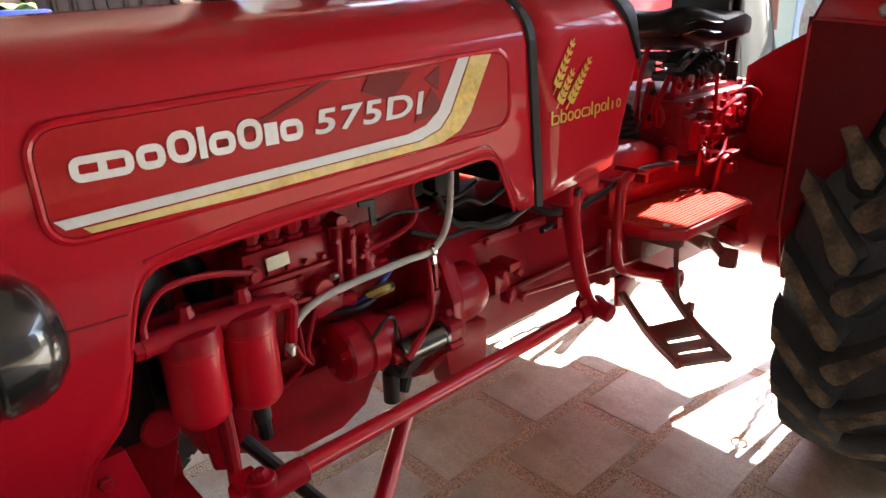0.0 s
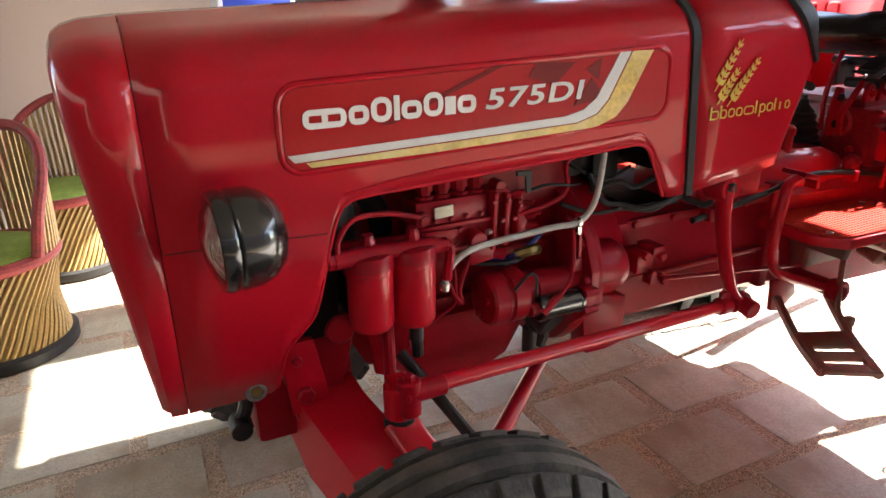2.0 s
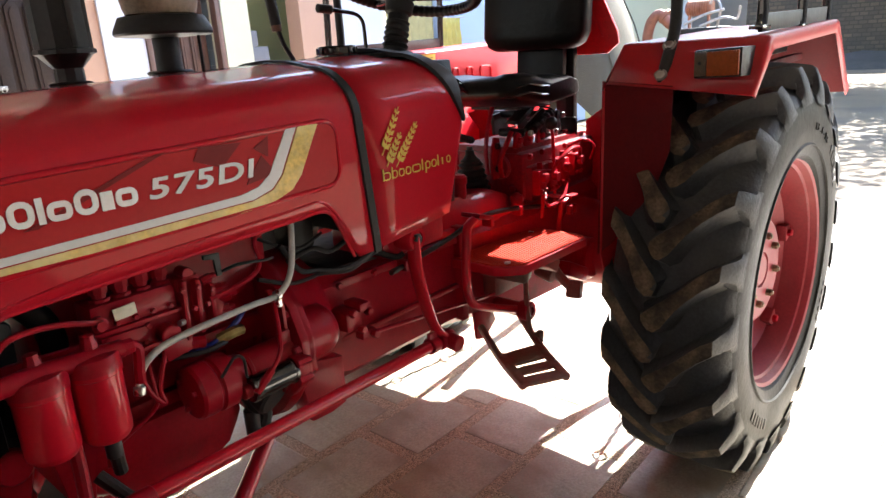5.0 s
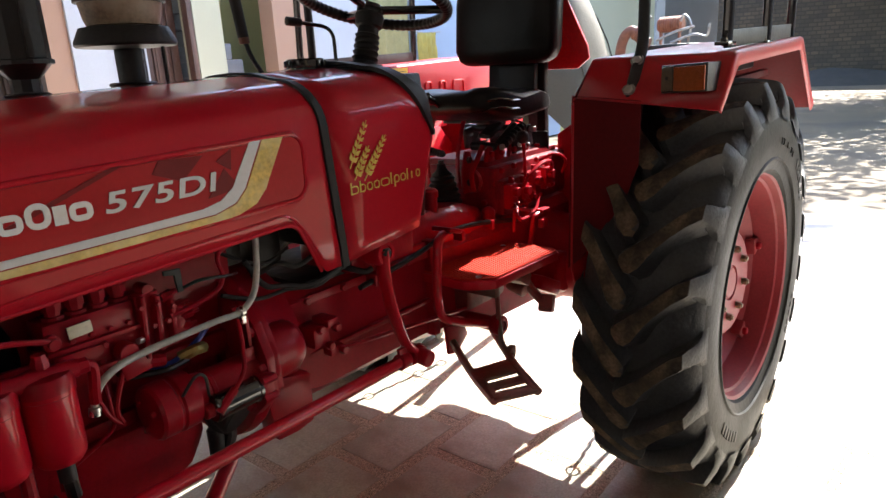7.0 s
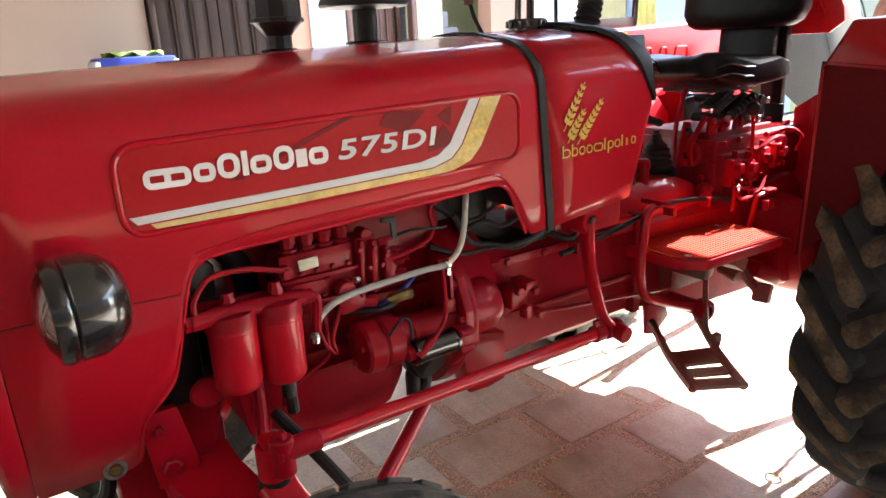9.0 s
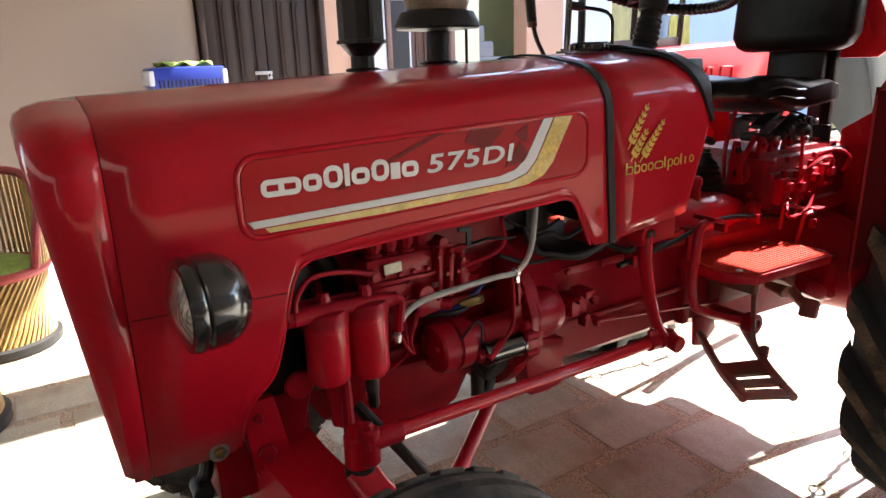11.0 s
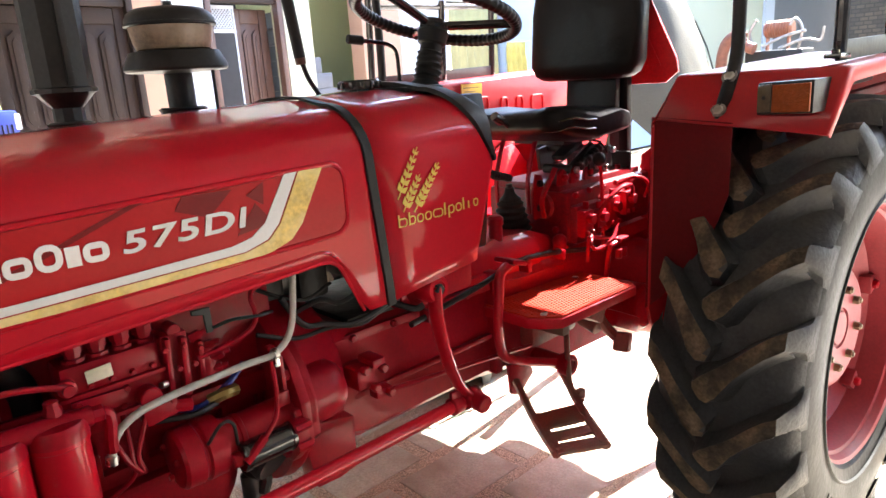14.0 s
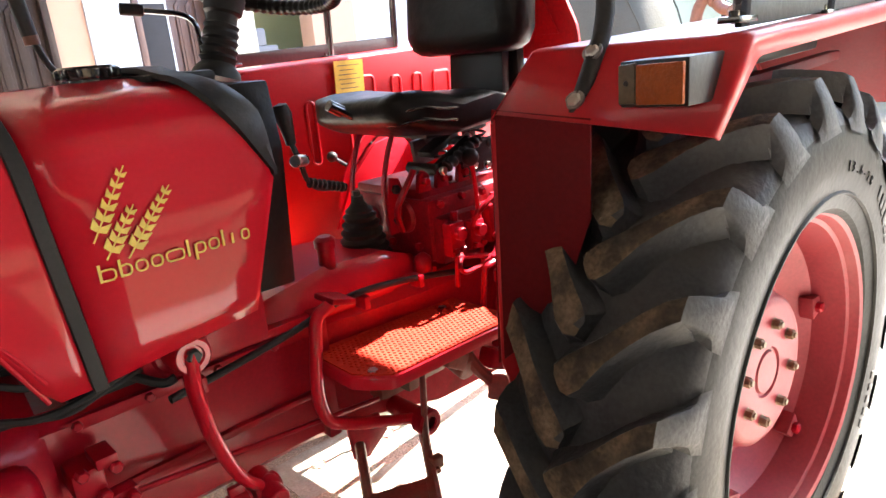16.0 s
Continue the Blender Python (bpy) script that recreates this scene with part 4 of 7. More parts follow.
def front_wheel(s):
    c = Vector((-1.912, s * 0.625, 0.356))
    bm = bm_new()
    lathe(bm, c, (0, 1, 0), [(y, r * 0.972) for y, r in ((-0.055, 0.205), (-0.070, 0.225), (-0.082, 0.27), (-0.080, 0.305), (-0.070, 0.335), (-0.058, 0.350), (-0.048, 0.356), (-0.046, 0.346), (-0.034, 0.346), (-0.032, 0.361), (-0.010, 0.364), (-0.008, 0.352), (0.008, 0.352), (0.010, 0.364), (0.032, 0.361), (0.034, 0.346), (0.046, 0.346), (0.048, 0.356), (0.058, 0.350), (0.070, 0.335), (0.080, 0.305), (0.082, 0.27), (0.070, 0.225), (0.055, 0.205))], 64)
    tyre = part("front_tyre", bm, GREYTYRE, tractor, "worn black ribbed front tyre", 30)
    bm = bm_new()
    box(bm, (0, 0, 0), (0.050, 0.034, 0.016), bevel=0.004)
    me = finish(bm, "shoulder_block", GREYTYRE, 0)
    for k in range(32):
        for side in (-1, 1):
            b = new("shoulder_block", me)
            b.parent = tyre
            b.matrix_local = Matrix.Translation(c) @ Matrix.Rotation(2 * math.pi * (k + 0.25 * side) / 32, 4, "Y") @ Matrix.Translation((0, side * 0.064, 0.334)) @ Matrix.Rotation(radians(-side * 38), 4, "X")
    bm = bm_new()
    lathe(bm, c, (0, s, 0), [(0.055, 0.212), (0.060, 0.206), (0.050, 0.19), (0.03, 0.18), (-0.03, 0.18), (-0.05, 0.19), (-0.06, 0.206), (-0.055, 0.212)], 40)
    rim = part("front_rim", bm, RED, tractor, "red painted front rim")
    bm = bm_new()
    lathe(bm, c, (0, s, 0), [(0.0, 0.182), (0.02, 0.15), (0.03, 0.09), (0.05, 0.07), (0.09, 0.05), (0.095, 0.0)], 32)
    part("hub", bm, RED_CAST, rim)
    for k in range(5):
        a = radians(72 * k)
        bolt("wheel_nut", c + Vector((0.085 * math.sin(a), s * 0.03, 0.085 * math.cos(a))), (0, s, 0), 0.012, 0.018, rim, STEEL)


front_wheel(-1)
front_wheel(1)


def P(name, material=RED_CAST, parent=None, label="", smooth=35):
    """Starts a part: a bmesh and a closer that links it."""
    bm = bm_new()
    return bm, (lambda: part(name, bm, material, parent or tractor, label, smooth))


# ---- front end ----
bm, done = P("front_bolster")
box(bm, (-2.02, 0, 0.575), (0.20, 0.34, 0.16), bevel=0.015)
plate(bm, [(-2.085, -0.20, 0.76), (-1.96, -0.20, 0.78), (-1.915, -0.20, 0.73), (-1.955, -0.20, 0.62), (-1.965, -0.20, 0.47), (-2.03, -0.20, 0.46)], (0, 1, 0), 0.03, 0.006)
plate(bm, [(-2.085, 0.17, 0.76), (-1.96, 0.17, 0.78), (-1.915, 0.17, 0.73), (-1.955, 0.17, 0.62), (-1.965, 0.17, 0.47), (-2.03, 0.17, 0.46)], (0, 1, 0), 0.03, 0.006)
done()
bm, done = P("tow_plate", RED)
plate(bm, [(-2.075, -0.235, 0.735), (-2.01, -0.235, 0.735), (-1.985, -0.235, 0.60), (-2.06, -0.235, 0.585)], (0, 1, 0), 0.022, 0.004)
tow = done()
bolt("plate_bolt", (-2.035, -0.235, 0.625), (0, -1, 0), 0.018, 0.012, tow)
bolt("plate_bolt", (-2.045, -0.235, 0.70), (0, -1, 0), 0.010, 0.010, tow)
bm, done = P("pivot_cap")
cyl(bm, (-1.955, -0.17, 0.735), (-1.955, -0.225, 0.735), 0.030, seg=20)
done()
bm, done = P("towing_hook", MATTE)
tube(bm, [(-2.12, -0.14, 0.64), (-2.135, -0.15, 0.575), (-2.15, -0.16, 0.555)], 0.014, 10, 4)
cyl(bm, (-2.15, -0.19, 0.548), (-2.15, -0.14, 0.548), 0.020)
done()
bm, done = P("front_axle", RED)
loft(bm, [[(x0, y, z0), (x1, y, z0), (x1, y, z1), (x0, y, z1)] for y, x0, x1, z0, z1 in ((-0.54, -1.95, -1.83, 0.35, 0.44), (-0.42, -1.985, -1.855, 0.38, 0.515), (-0.25, -2.045, -1.925, 0.45, 0.605), (0.25, -2.045, -1.925, 0.45, 0.605), (0.42, -1.985, -1.855, 0.38, 0.515), (0.54, -1.95, -1.83, 0.35, 0.44))], True, True)
bmesh.ops.bevel(bm, geom=[e for e in bm.edges if e.calc_face_angle(0) > 0.6], offset=0.008, segments=2, profile=0.6, affect="EDGES")
done()
bm, done = P("axle_pin", MATTE)
cyl(bm, (-2.06, -0.33, 0.40), (-2.00, -0.33, 0.415), 0.022)
done()
bm, done = P("axle_collar")
cyl(bm, (-2.015, -0.33, 0.41), (-1.97, -0.33, 0.42), 0.034)
done()
for s in (-1, 1):
    bm, done = P("king_pin", RED)
    cyl(bm, (-1.885, s * 0.325, 0.585), (-1.885, s * 0.325, 0.655), 0.028, seg=18)
    box(bm, (-1.885, s * 0.325, 0.662), (0.035, 0.035, 0.016), bevel=0.004)
    done()
    bm, done = P("king_pin_seal", RUBBER)
    cyl(bm, (-1.885, s * 0.325, 0.572), (-1.885, s * 0.325, 0.592), 0.030, seg=18)
    done()
    bm, done = P("steering_arm", RED)
    tube(bm, [(-1.885, s * 0.325, 0.575), (-1.87, s * 0.37, 0.545), (-1.845, s * 0.43, 0.53), (-1.80, s * 0.50, 0.56), (-1.78, s * 0.53, 0.575)], lambda t: 0.038 - 0.010 * t, 12, 5, 0.6)
    cyl(bm, (-1.785, s * 0.525, 0.55), (-1.785, s * 0.525, 0.595), 0.022)
    done()
    bm, done = P("stub_axle")
    cyl(bm, (-1.86, s * 0.40, 0.47), (-1.93, s * 0.60, 0.37), 0.04)
    cyl(bm, (-1.83, s * 0.49, 0.55), (-1.86, s * 0.47, 0.40), 0.03)
    done()
    bm, done = P("radius_rod")
    tube(bm, [(-1.80, s * 0.47, 0.52), (-1.50, s * 0.22, 0.545)], 0.017, 12, curve=False)
    done()
    bm, done = P("radius_rod_brace", MATTE if s < 0 else RED_CAST)
    tube(bm, [(-1.845, s * 0.24, 0.665), (-1.79, s * 0.33, 0.58), (-1.745, s * 0.43, 0.505)], 0.012, 10, 4)
    done()

# drag link and drop arm
bm, done = P("drag_link", RED, label="long red steering drag link")
tube(bm, [(-1.852, -0.345, 0.642), (-1.80, -0.335, 0.640), (-0.99, -0.283, 0.598)], 0.0155, 14, curve=False)
link = done()
bm, done = P("ball_joint")
cyl(bm, (-1.872, -0.345, 0.60), (-1.872, -0.345, 0.672), 0.022)
cyl(bm, (-1.885, -0.347, 0.645), (-1.80, -0.34, 0.641), 0.021)
lathe(bm, (-1.872, -0.345, 0.668), (0, 0, 1), [(0, 0.012), (0.012, 0.012), (0.016, 0.008), (0.016, 0)], 6)
done()
bm, done = P("ball_joint")
cyl(bm, (-0.985, -0.283, 0.597), (-0.93, -0.278, 0.594), 0.024)
cyl(bm, (-0.955, -0.33, 0.590), (-0.955, -0.24, 0.604), 0.023)
bmesh.ops.create_icosphere(bm, subdivisions=2, radius=0.026, matrix=pose(-0.95, -0.285, 0.597))
done()
bm, done = P("clamp")
cyl(bm, (-1.03, -0.286, 0.600), (-0.995, -0.284, 0.598), 0.022)
box(bm, (-1.012, -0.285, 0.625), (0.03, 0.012, 0.022), bevel=0.003)
done()
bm, done = P("drop_arm", RED, label="curved red steering drop arm")
tube(bm, [(-1.035, -0.262, 0.90), (-1.04, -0.27, 0.83), (-1.03, -0.28, 0.74), (-1.0, -0.285, 0.65), (-0.958, -0.285, 0.60)], lambda t: 0.0225 - 0.005 * t, 14, 5, 0.62)
lathe(bm, (-1.033, -0.215, 0.895), (0, -1, 0), [(0, 0), (0, 0.036), (0.055, 0.034), (0.062, 0.029), (0.062, 0.02), (0.058, 0.018), (0.058, 0.0)], 24)
arm = done()
bolt("arm_nut", (-1.033, -0.268, 0.895), (0, -1, 0), 0.014, 0.016, arm, MATTE)
bm, done = P("steering_box")
box(bm, (-0.98, -0.12, 0.91), (0.24, 0.20, 0.13), bevel=0.02)
cyl(bm, (-1.033, -0.10, 0.895), (-1.033, -0.225, 0.895), 0.052)
done()

# ---- engine ----
bm, done = P("engine_block", label="red painted diesel engine block")
box(bm, (-1.62, 0.0, 0.88), (0.50, 0.24, 0.36), bevel=0.012)
box(bm, (-1.62, 0.0, 1.13), (0.48, 0.18, 0.18), bevel=0.015)
box(bm, (-1.62, -0.125, 0.775), (0.46, 0.03, 0.05), bevel=0.006)
box(bm, (-1.62, -0.125, 0.695), (0.46, 0.03, 0.03), bevel=0.006)
for i in range(6):
    box(bm, (-1.83 + 0.08 * i, -0.125, 0.735), (0.012, 0.03, 0.10), bevel=0.003)
done()
bm, done = P("oil_sump")
loft(bm, [[(x, y * w, z) for y, z in ((-1, 0.67), (-1.0, 0.60), (-0.85, zb + 0.02), (-0.6, zb), (0.6, zb), (0.85, zb + 0.02), (1.0, 0.60), (1, 0.67))] for x, w, zb in ((-1.86, 0.135, 0.56), (-1.78, 0.145, 0.52), (-1.70, 0.155, 0.485), (-1.60, 0.155, 0.485), (-1.535, 0.15, 0.51), (-1.505, 0.14, 0.545), (-1.495, 0.12, 0.58))], caps=True)
box(bm, (-1.67, 0, 0.675), (0.38, 0.335, 0.014), bevel=0.003)
done()
bm, done = P("bell_housing")
lathe(bm, (-1.41, -0.02, 0.72), (1, 0, 0), [(0, 0), (0, 0.215), (0.025, 0.22), (0.04, 0.215), (0.06, 0.195), (0.13, 0.18), (0.16, 0.165), (0.16, 0)], 40)
done()
bm, done = P("housing_flange")
plate(bm, [(-1.415, -0.20, 0.875), (-1.415, -0.245, 0.83), (-1.415, -0.275, 0.76), (-1.415, -0.275, 0.67), (-1.415, -0.21, 0.61), (-1.415, -0.12, 0.60), (-1.415, -0.12, 0.875)], (1, 0, 0), 0.022, 0.004)
plate(bm, [(-1.390, -0.19, 0.865), (-1.390, -0.235, 0.82), (-1.390, -0.262, 0.755), (-1.390, -0.262, 0.675), (-1.390, -0.20, 0.62), (-1.390, -0.12, 0.61), (-1.390, -0.12, 0.865)], (1, 0, 0), 0.020, 0.004)
fl = done()
for y, z in ((-0.235, 0.815), (-0.262, 0.74), (-0.258, 0.68), (-0.205, 0.635), (-0.19, 0.855)):
    bolt("flange_bolt", (-1.415, y, z), (-1, 0, 0), 0.012, 0.014, fl)
bm, done = P("starter_drive")
lathe(bm, (-1.385, -0.195, 0.735), (1, 0, 0), [(-0.012, 0), (-0.012, 0.072), (0.006, 0.074), (0.010, 0.066), (0.060, 0.064), (0.085, 0.060), (0.100, 0.050), (0.108, 0.03), (0.108, 0)], 28)
done()
bm, done = P("starter_motor", label="red painted starter motor")
lathe(bm, (-1.650, -0.215, 0.725), (1, 0, 0), [(0, 0), (0, 0.034), (0.004, 0.051), (0.010, 0.056), (0.040, 0.057), (0.044, 0.053), (0.048, 0.053), (0.052, 0.058), (0.085, 0.057), (0.088, 0.044), (0.118, 0.039), (0.120, 0.042), (0.128, 0.042), (0.130, 0.039), (0.25, 0.039), (0.27, 0.045), (0.27, 0)], 32)
st = done()
for a in (40, 160, 280):
    bolt("cap_screw", (-1.650, -0.215 + 0.033 * math.cos(radians(a)), 0.725 + 0.033 * math.sin(radians(a))), (-1, 0, 0), 0.006, 0.008, st)
bm, done = P("cable_terminal", MATTE, st, "black cable loop and terminal")
tube(bm, [(-1.60, -0.262, 0.755), (-1.575, -0.275, 0.79), (-1.55, -0.265, 0.775), (-1.545, -0.26, 0.73)], 0.0032, 8)
done()
bm, done = P("solenoid", BLACK, st, "black starter solenoid cylinder")
lathe(bm, (-1.545, -0.262, 0.702), (1, 0, 0), [(0, 0), (0, 0.026), (0.003, 0.029), (0.012, 0.029), (0.014, 0.027), (0.098, 0.027), (0.100, 0.029), (0.108, 0.028), (0.108, 0)], 24)
done()
bm, done = P("solenoid_flange", RED_CAST, st)
box(bm, (-1.424, -0.255, 0.702), (0.030, 0.062, 0.062), bevel=0.006)
for dz in (-0.02, 0.02):
    cyl(bm, (-1.440, -0.285, 0.702 + dz), (-1.405, -0.285, 0.702 + dz), 0.009, seg=6)
done()
bm, done = P("solenoid_terminal", RED_CAST, st)
cyl(bm, (-1.562, -0.262, 0.702), (-1.543, -0.262, 0.702), 0.015)
done()
bm, done = P("lower_cover")
plate(bm, [(-1.385, -0.205, 0.675), (-1.248, -0.205, 0.645), (-1.252, -0.205, 0.520), (-1.30, -0.205, 0.512), (-1.36, -0.205, 0.515)], (0, 1, 0), 0.06, 0.008)
done()
bm, done = P("drain_boss", MATTE)
cyl(bm, (-1.47, -0.13, 0.66), (-1.45, -0.20, 0.62), 0.045)
cyl(bm, (-1.49, -0.16, 0.60), (-1.49, -0.16, 0.53), 0.018)
done()
bm, done = P("breather_elbow", MATTE)
tube(bm, [(-1.50, -0.15, 0.66), (-1.49, -0.17, 0.61), (-1.46, -0.17, 0.585), (-1.47, -0.17, 0.55)], 0.014, 10, 4)
done()

# injection pump
bm, done = P("injection_pump", label="red painted inline fuel injection pump")
box(bm, (-1.715, -0.180, 0.928), (0.155, 0.070, 0.052), bevel=0.007)
box(bm, (-1.712, -0.178, 0.876), (0.170, 0.072, 0.052), bevel=0.009)
box(bm, (-1.712, -0.186, 0.903), (0.176, 0.074, 0.008), bevel=0.002)
box(bm, (-1.712, -0.186, 0.852), (0.176, 0.074, 0.008), bevel=0.002)
box(bm, (-1.70, -0.150, 0.835), (0.14, 0.05, 0.05), bevel=0.008)
pump = done()
for x, w, h, z in ((-1.630, 0.010, 0.118, 0.898), (-1.602, 0.012, 0.108, 0.898), (-1.574, 0.010, 0.088, 0.892)):
    bm, done = P("governor_plate", RED_CAST, pump)
    box(bm, (x, -0.188, z), (w, 0.090, h), rot=(0, 3, 0), bevel=0.004)
    done()
bm, done = P("governor_housing", RED_CAST, pump)
box(bm, (-1.600, -0.178, 0.895), (0.060, 0.070, 0.092), bevel=0.010)
box(bm, (-1.612, -0.192, 0.945), (0.050, 0.050, 0.028), bevel=0.006)
box(bm, (-1.556, -0.190, 0.885), (0.030, 0.050, 0.058), bevel=0.008)
cyl(bm, (-1.607, -0.215, 0.962), (-1.607, -0.180, 0.962), 0.012)
done()
bm, done = P("feed_pump", RED_CAST, pump)
box(bm, (-1.655, -0.205, 0.836), (0.060, 0.045, 0.046), rot=(0, -8, 0), bevel=0.008)
cyl(bm, (-1.672, -0.215, 0.868), (-1.672, -0.246, 0.868), 0.019, seg=12)
cyl(bm, (-1.630, -0.215, 0.828), (-1.600, -0.220, 0.822), 0.013, seg=10)
done()
bm, done = P("stop_knob", CHROME, pump, "small bright stop lever end")
cyl(bm, (-1.640, -0.232, 0.880), (-1.652, -0.238, 0.882), 0.006)
done()
for p, q, r in (((-1.548, -0.205, 0.893), (-1.526, -0.214, 0.897), 0.012), ((-1.552, -0.205, 0.868), (-1.532, -0.214, 0.870), 0.009), ((-1.56, -0.205, 0.915), (-1.54, -0.212, 0.918), 0.008), ((-1.79, -0.205, 0.872), (-1.812, -0.207, 0.872), 0.014), ((-1.585, -0.215, 0.940), (-1.565, -0.218, 0.945), 0.009)):
    bm, done = P("pipe_union", RED_CAST, pump)
    cyl(bm, p, q, r, seg=6)
    cyl(bm, p, Vector(p).lerp(Vector(q), 1.5), r * 0.6, seg=8)
    done()
for x, z in ((-1.635, 0.940), (-1.635, 0.862), (-1.602, 0.938), (-1.602, 0.858), (-1.574, 0.925), (-1.574, 0.862), (-1.588, 0.90), (-1.616, 0.90)):
    bolt("governor_bolt", (x, -0.232, z), (0, -1, 0), 0.0055, 0.008, pump)
for x in (-1.785, -1.752, -1.719, -1.686, -1.653):
    bolt("cover_bolt", (x, -0.214, 0.915), (0, -1, 0), 0.0055, 0.009, pump)
for x, z in ((-1.775, 0.888), (-1.74, 0.866), (-1.70, 0.890), (-1.71, 0.862)):
    bolt("pump_bolt", (x, -0.214, z), (0, -1, 0), 0.006, 0.008, pump)
bm, done = P("side_cover", RED_CAST, pump)
plate(bm, [(-1.785, -0.214, 0.868), (-1.765, -0.214, 0.860), (-1.745, -0.214, 0.868), (-1.70, -0.214, 0.862), (-1.70, -0.214, 0.893), (-1.785, -0.214, 0.896)], (0, -1, 0), 0.006, 0.002)
done()
bm, done = P("injector_lead", RED_CAST, pump)
tube(bm, [(-1.655, -0.19, 0.955), (-1.652, -0.20, 0.985), (-1.645, -0.19, 1.02), (-1.635, -0.15, 1.05)], 0.005, 8)
done()
for i in range(4):
    x = -1.763 + 0.037 * i
    bm = bm_new()
    lathe(bm, (x, -0.190, 0.948), (0, 0, 1), [(0, 0.018), (0.012, 0.018), (0.013, 0.013), (0.020, 0.013), (0.021, 0.0165), (0.036, 0.0165), (0.038, 0.011), (0.052, 0.011), (0.056, 0.0)], 8)
    part("delivery_valve", bm, RED_CAST, pump)
    bm = bm_new()
    tube(bm, [(x, -0.185, 0.995), (x + 0.005, -0.185, 1.03), (x + 0.03 * (i - 1), -0.13, 1.06), (x + 0.04 * (i - 1), -0.09, 1.08)], 0.0045, 8)
    part("injector_pipe", bm, RED_CAST, pump)
bm, done = P("data_plate", PLATE, pump, "pale blank data plate")
box(bm, (-1.738, -0.224, 0.933), (0.040, 0.003, 0.022), rot=(0, -4, 0), bevel=0.001)
done()
bm, done = P("banjo_union", RED_CAST, pump)
lathe(bm, (-1.79, -0.232, 0.930), (0, -1, 0), [(0, 0), (0, 0.014), (0.012, 0.014), (0.014, 0.009), (0.022, 0.009), (0.022, 0)], 12)
done()
bm, done = P("throttle_lever", MATTE, pump)
plate(bm, [(-1.553, -0.222, 0.942), (-1.541, -0.222, 0.942), (-1.541, -0.222, 0.988), (-1.575, -0.222, 0.990), (-1.575, -0.222, 0.981), (-1.553, -0.222, 0.978)], (0, 1, 0), 0.006, 0.001)
tube(bm, [(-1.543, -0.225, 0.950), (-1.51, -0.235, 0.958), (-1.46, -0.24, 0.952), (-1.42, -0.22, 0.945)], 0.0032, 6)
done()
# low-pressure pipes
for pts, r in (([(-1.965, -0.275, 0.905), (-1.962, -0.275, 0.93), (-1.93, -0.27, 0.962), (-1.86, -0.255, 0.957), (-1.79, -0.245, 0.935)], 0.0052),
               ([(-1.58, -0.23, 0.905), (-1.52, -0.235, 0.915), (-1.475, -0.235, 0.93), (-1.462, -0.235, 0.955), (-1.466, -0.23, 0.985), (-1.45, -0.22, 1.0), (-1.40, -0.21, 1.01)], 0.005),
               ([(-1.735, -0.225, 0.80), (-1.72, -0.225, 0.76), (-1.70, -0.225, 0.735), (-1.705, -0.225, 0.77), (-1.68, -0.22, 0.83)], 0.005),
               ([(-1.71, -0.2, 0.84), (-1.715, -0.225, 0.77), (-1.72, -0.215, 0.725), (-1.80, -0.205, 0.68), (-1.815, -0.215, 0.655)], 0.0045),
               ([(-1.452, -0.25, 0.86), (-1.457, -0.262, 0.80), (-1.468, -0.272, 0.76), (-1.495, -0.280, 0.735), (-1.525, -0.284, 0.715)], 0.0048), ([(-1.500, -0.281, 0.733), (-1.545, -0.286, 0.702)], 0.0085)):
    bm, done = P("fuel_pipe")
    tube(bm, pts, r, 8)
    done()
# filters
bm, done = P("filter_head", label="red filter head casting")
tube(bm, [(-1.972, -0.272, 0.893), (-1.90, -0.265, 0.893), (-1.77, -0.262, 0.885)], 0.016, 12, curve=False)
for x, r in ((-1.903, 0.045), (-1.818, 0.044)):
    lathe(bm, (x, -0.255, 0.865), (0, 0, 1), [(0, 0), (0, r), (0.020, r), (0.026, r * 0.92), (0.030, 0.02), (0.030, 0)], 28)
    lathe(bm, (x, -0.255, 0.895), (0, 0, 1), [(0, 0.014), (0.018, 0.014), (0.022, 0.011), (0.03, 0.011), (0.032, 0)], 8)
cyl(bm, (-1.985, -0.273, 0.893), (-1.955, -0.27, 0.893), 0.015, seg=6)
cyl(bm, (-1.770, -0.262, 0.885), (-1.752, -0.262, 0.884), 0.014, seg=8)
tube(bm, [(-1.76, -0.262, 0.885), (-1.745, -0.262, 0.875), (-1.748, -0.258, 0.83), (-1.748, -0.255, 0.81)], 0.010, 8)
hd = done()
for x, r, z0, z1 in ((-1.903, 0.0425, 0.742, 0.868), (-1.818, 0.0415, 0.734, 0.868)):
    bm, done = P("filter_canister", RED, label="red cylindrical fuel filter")
    lathe(bm, (x, -0.255, z0), (0, 0, 1), [(0, 0), (0, r * 0.55), (0.003, r * 0.82), (0.012, r * 0.97), (0.018, r), (z1 - z0 - 0.012, r), (z1 - z0 - 0.01, r * 1.05), (z1 - z0, r * 1.05), (z1 - z0, 0)], 32)
    done()
bm, done = P("filter_drain", MATTE)
cyl(bm, (-1.815, -0.255, 0.75), (-1.815, -0.255, 0.695), 0.014)
tube(bm, [(-1.812, -0.25, 0.71), (-1.808, -0.24, 0.68), (-1.805, -0.235, 0.65)], 0.012, 10, 4)
done()
bm, done = P("filter_bracket")
plate(bm, [(-1.96, -0.205, 0.90), (-1.77, -0.205, 0.89), (-1.83, -0.205, 0.70), (-1.85, -0.22, 0.60), (-1.89, -0.22, 0.62), (-1.90, -0.205, 0.75)], (0, 1, 0), 0.012, 0.003)
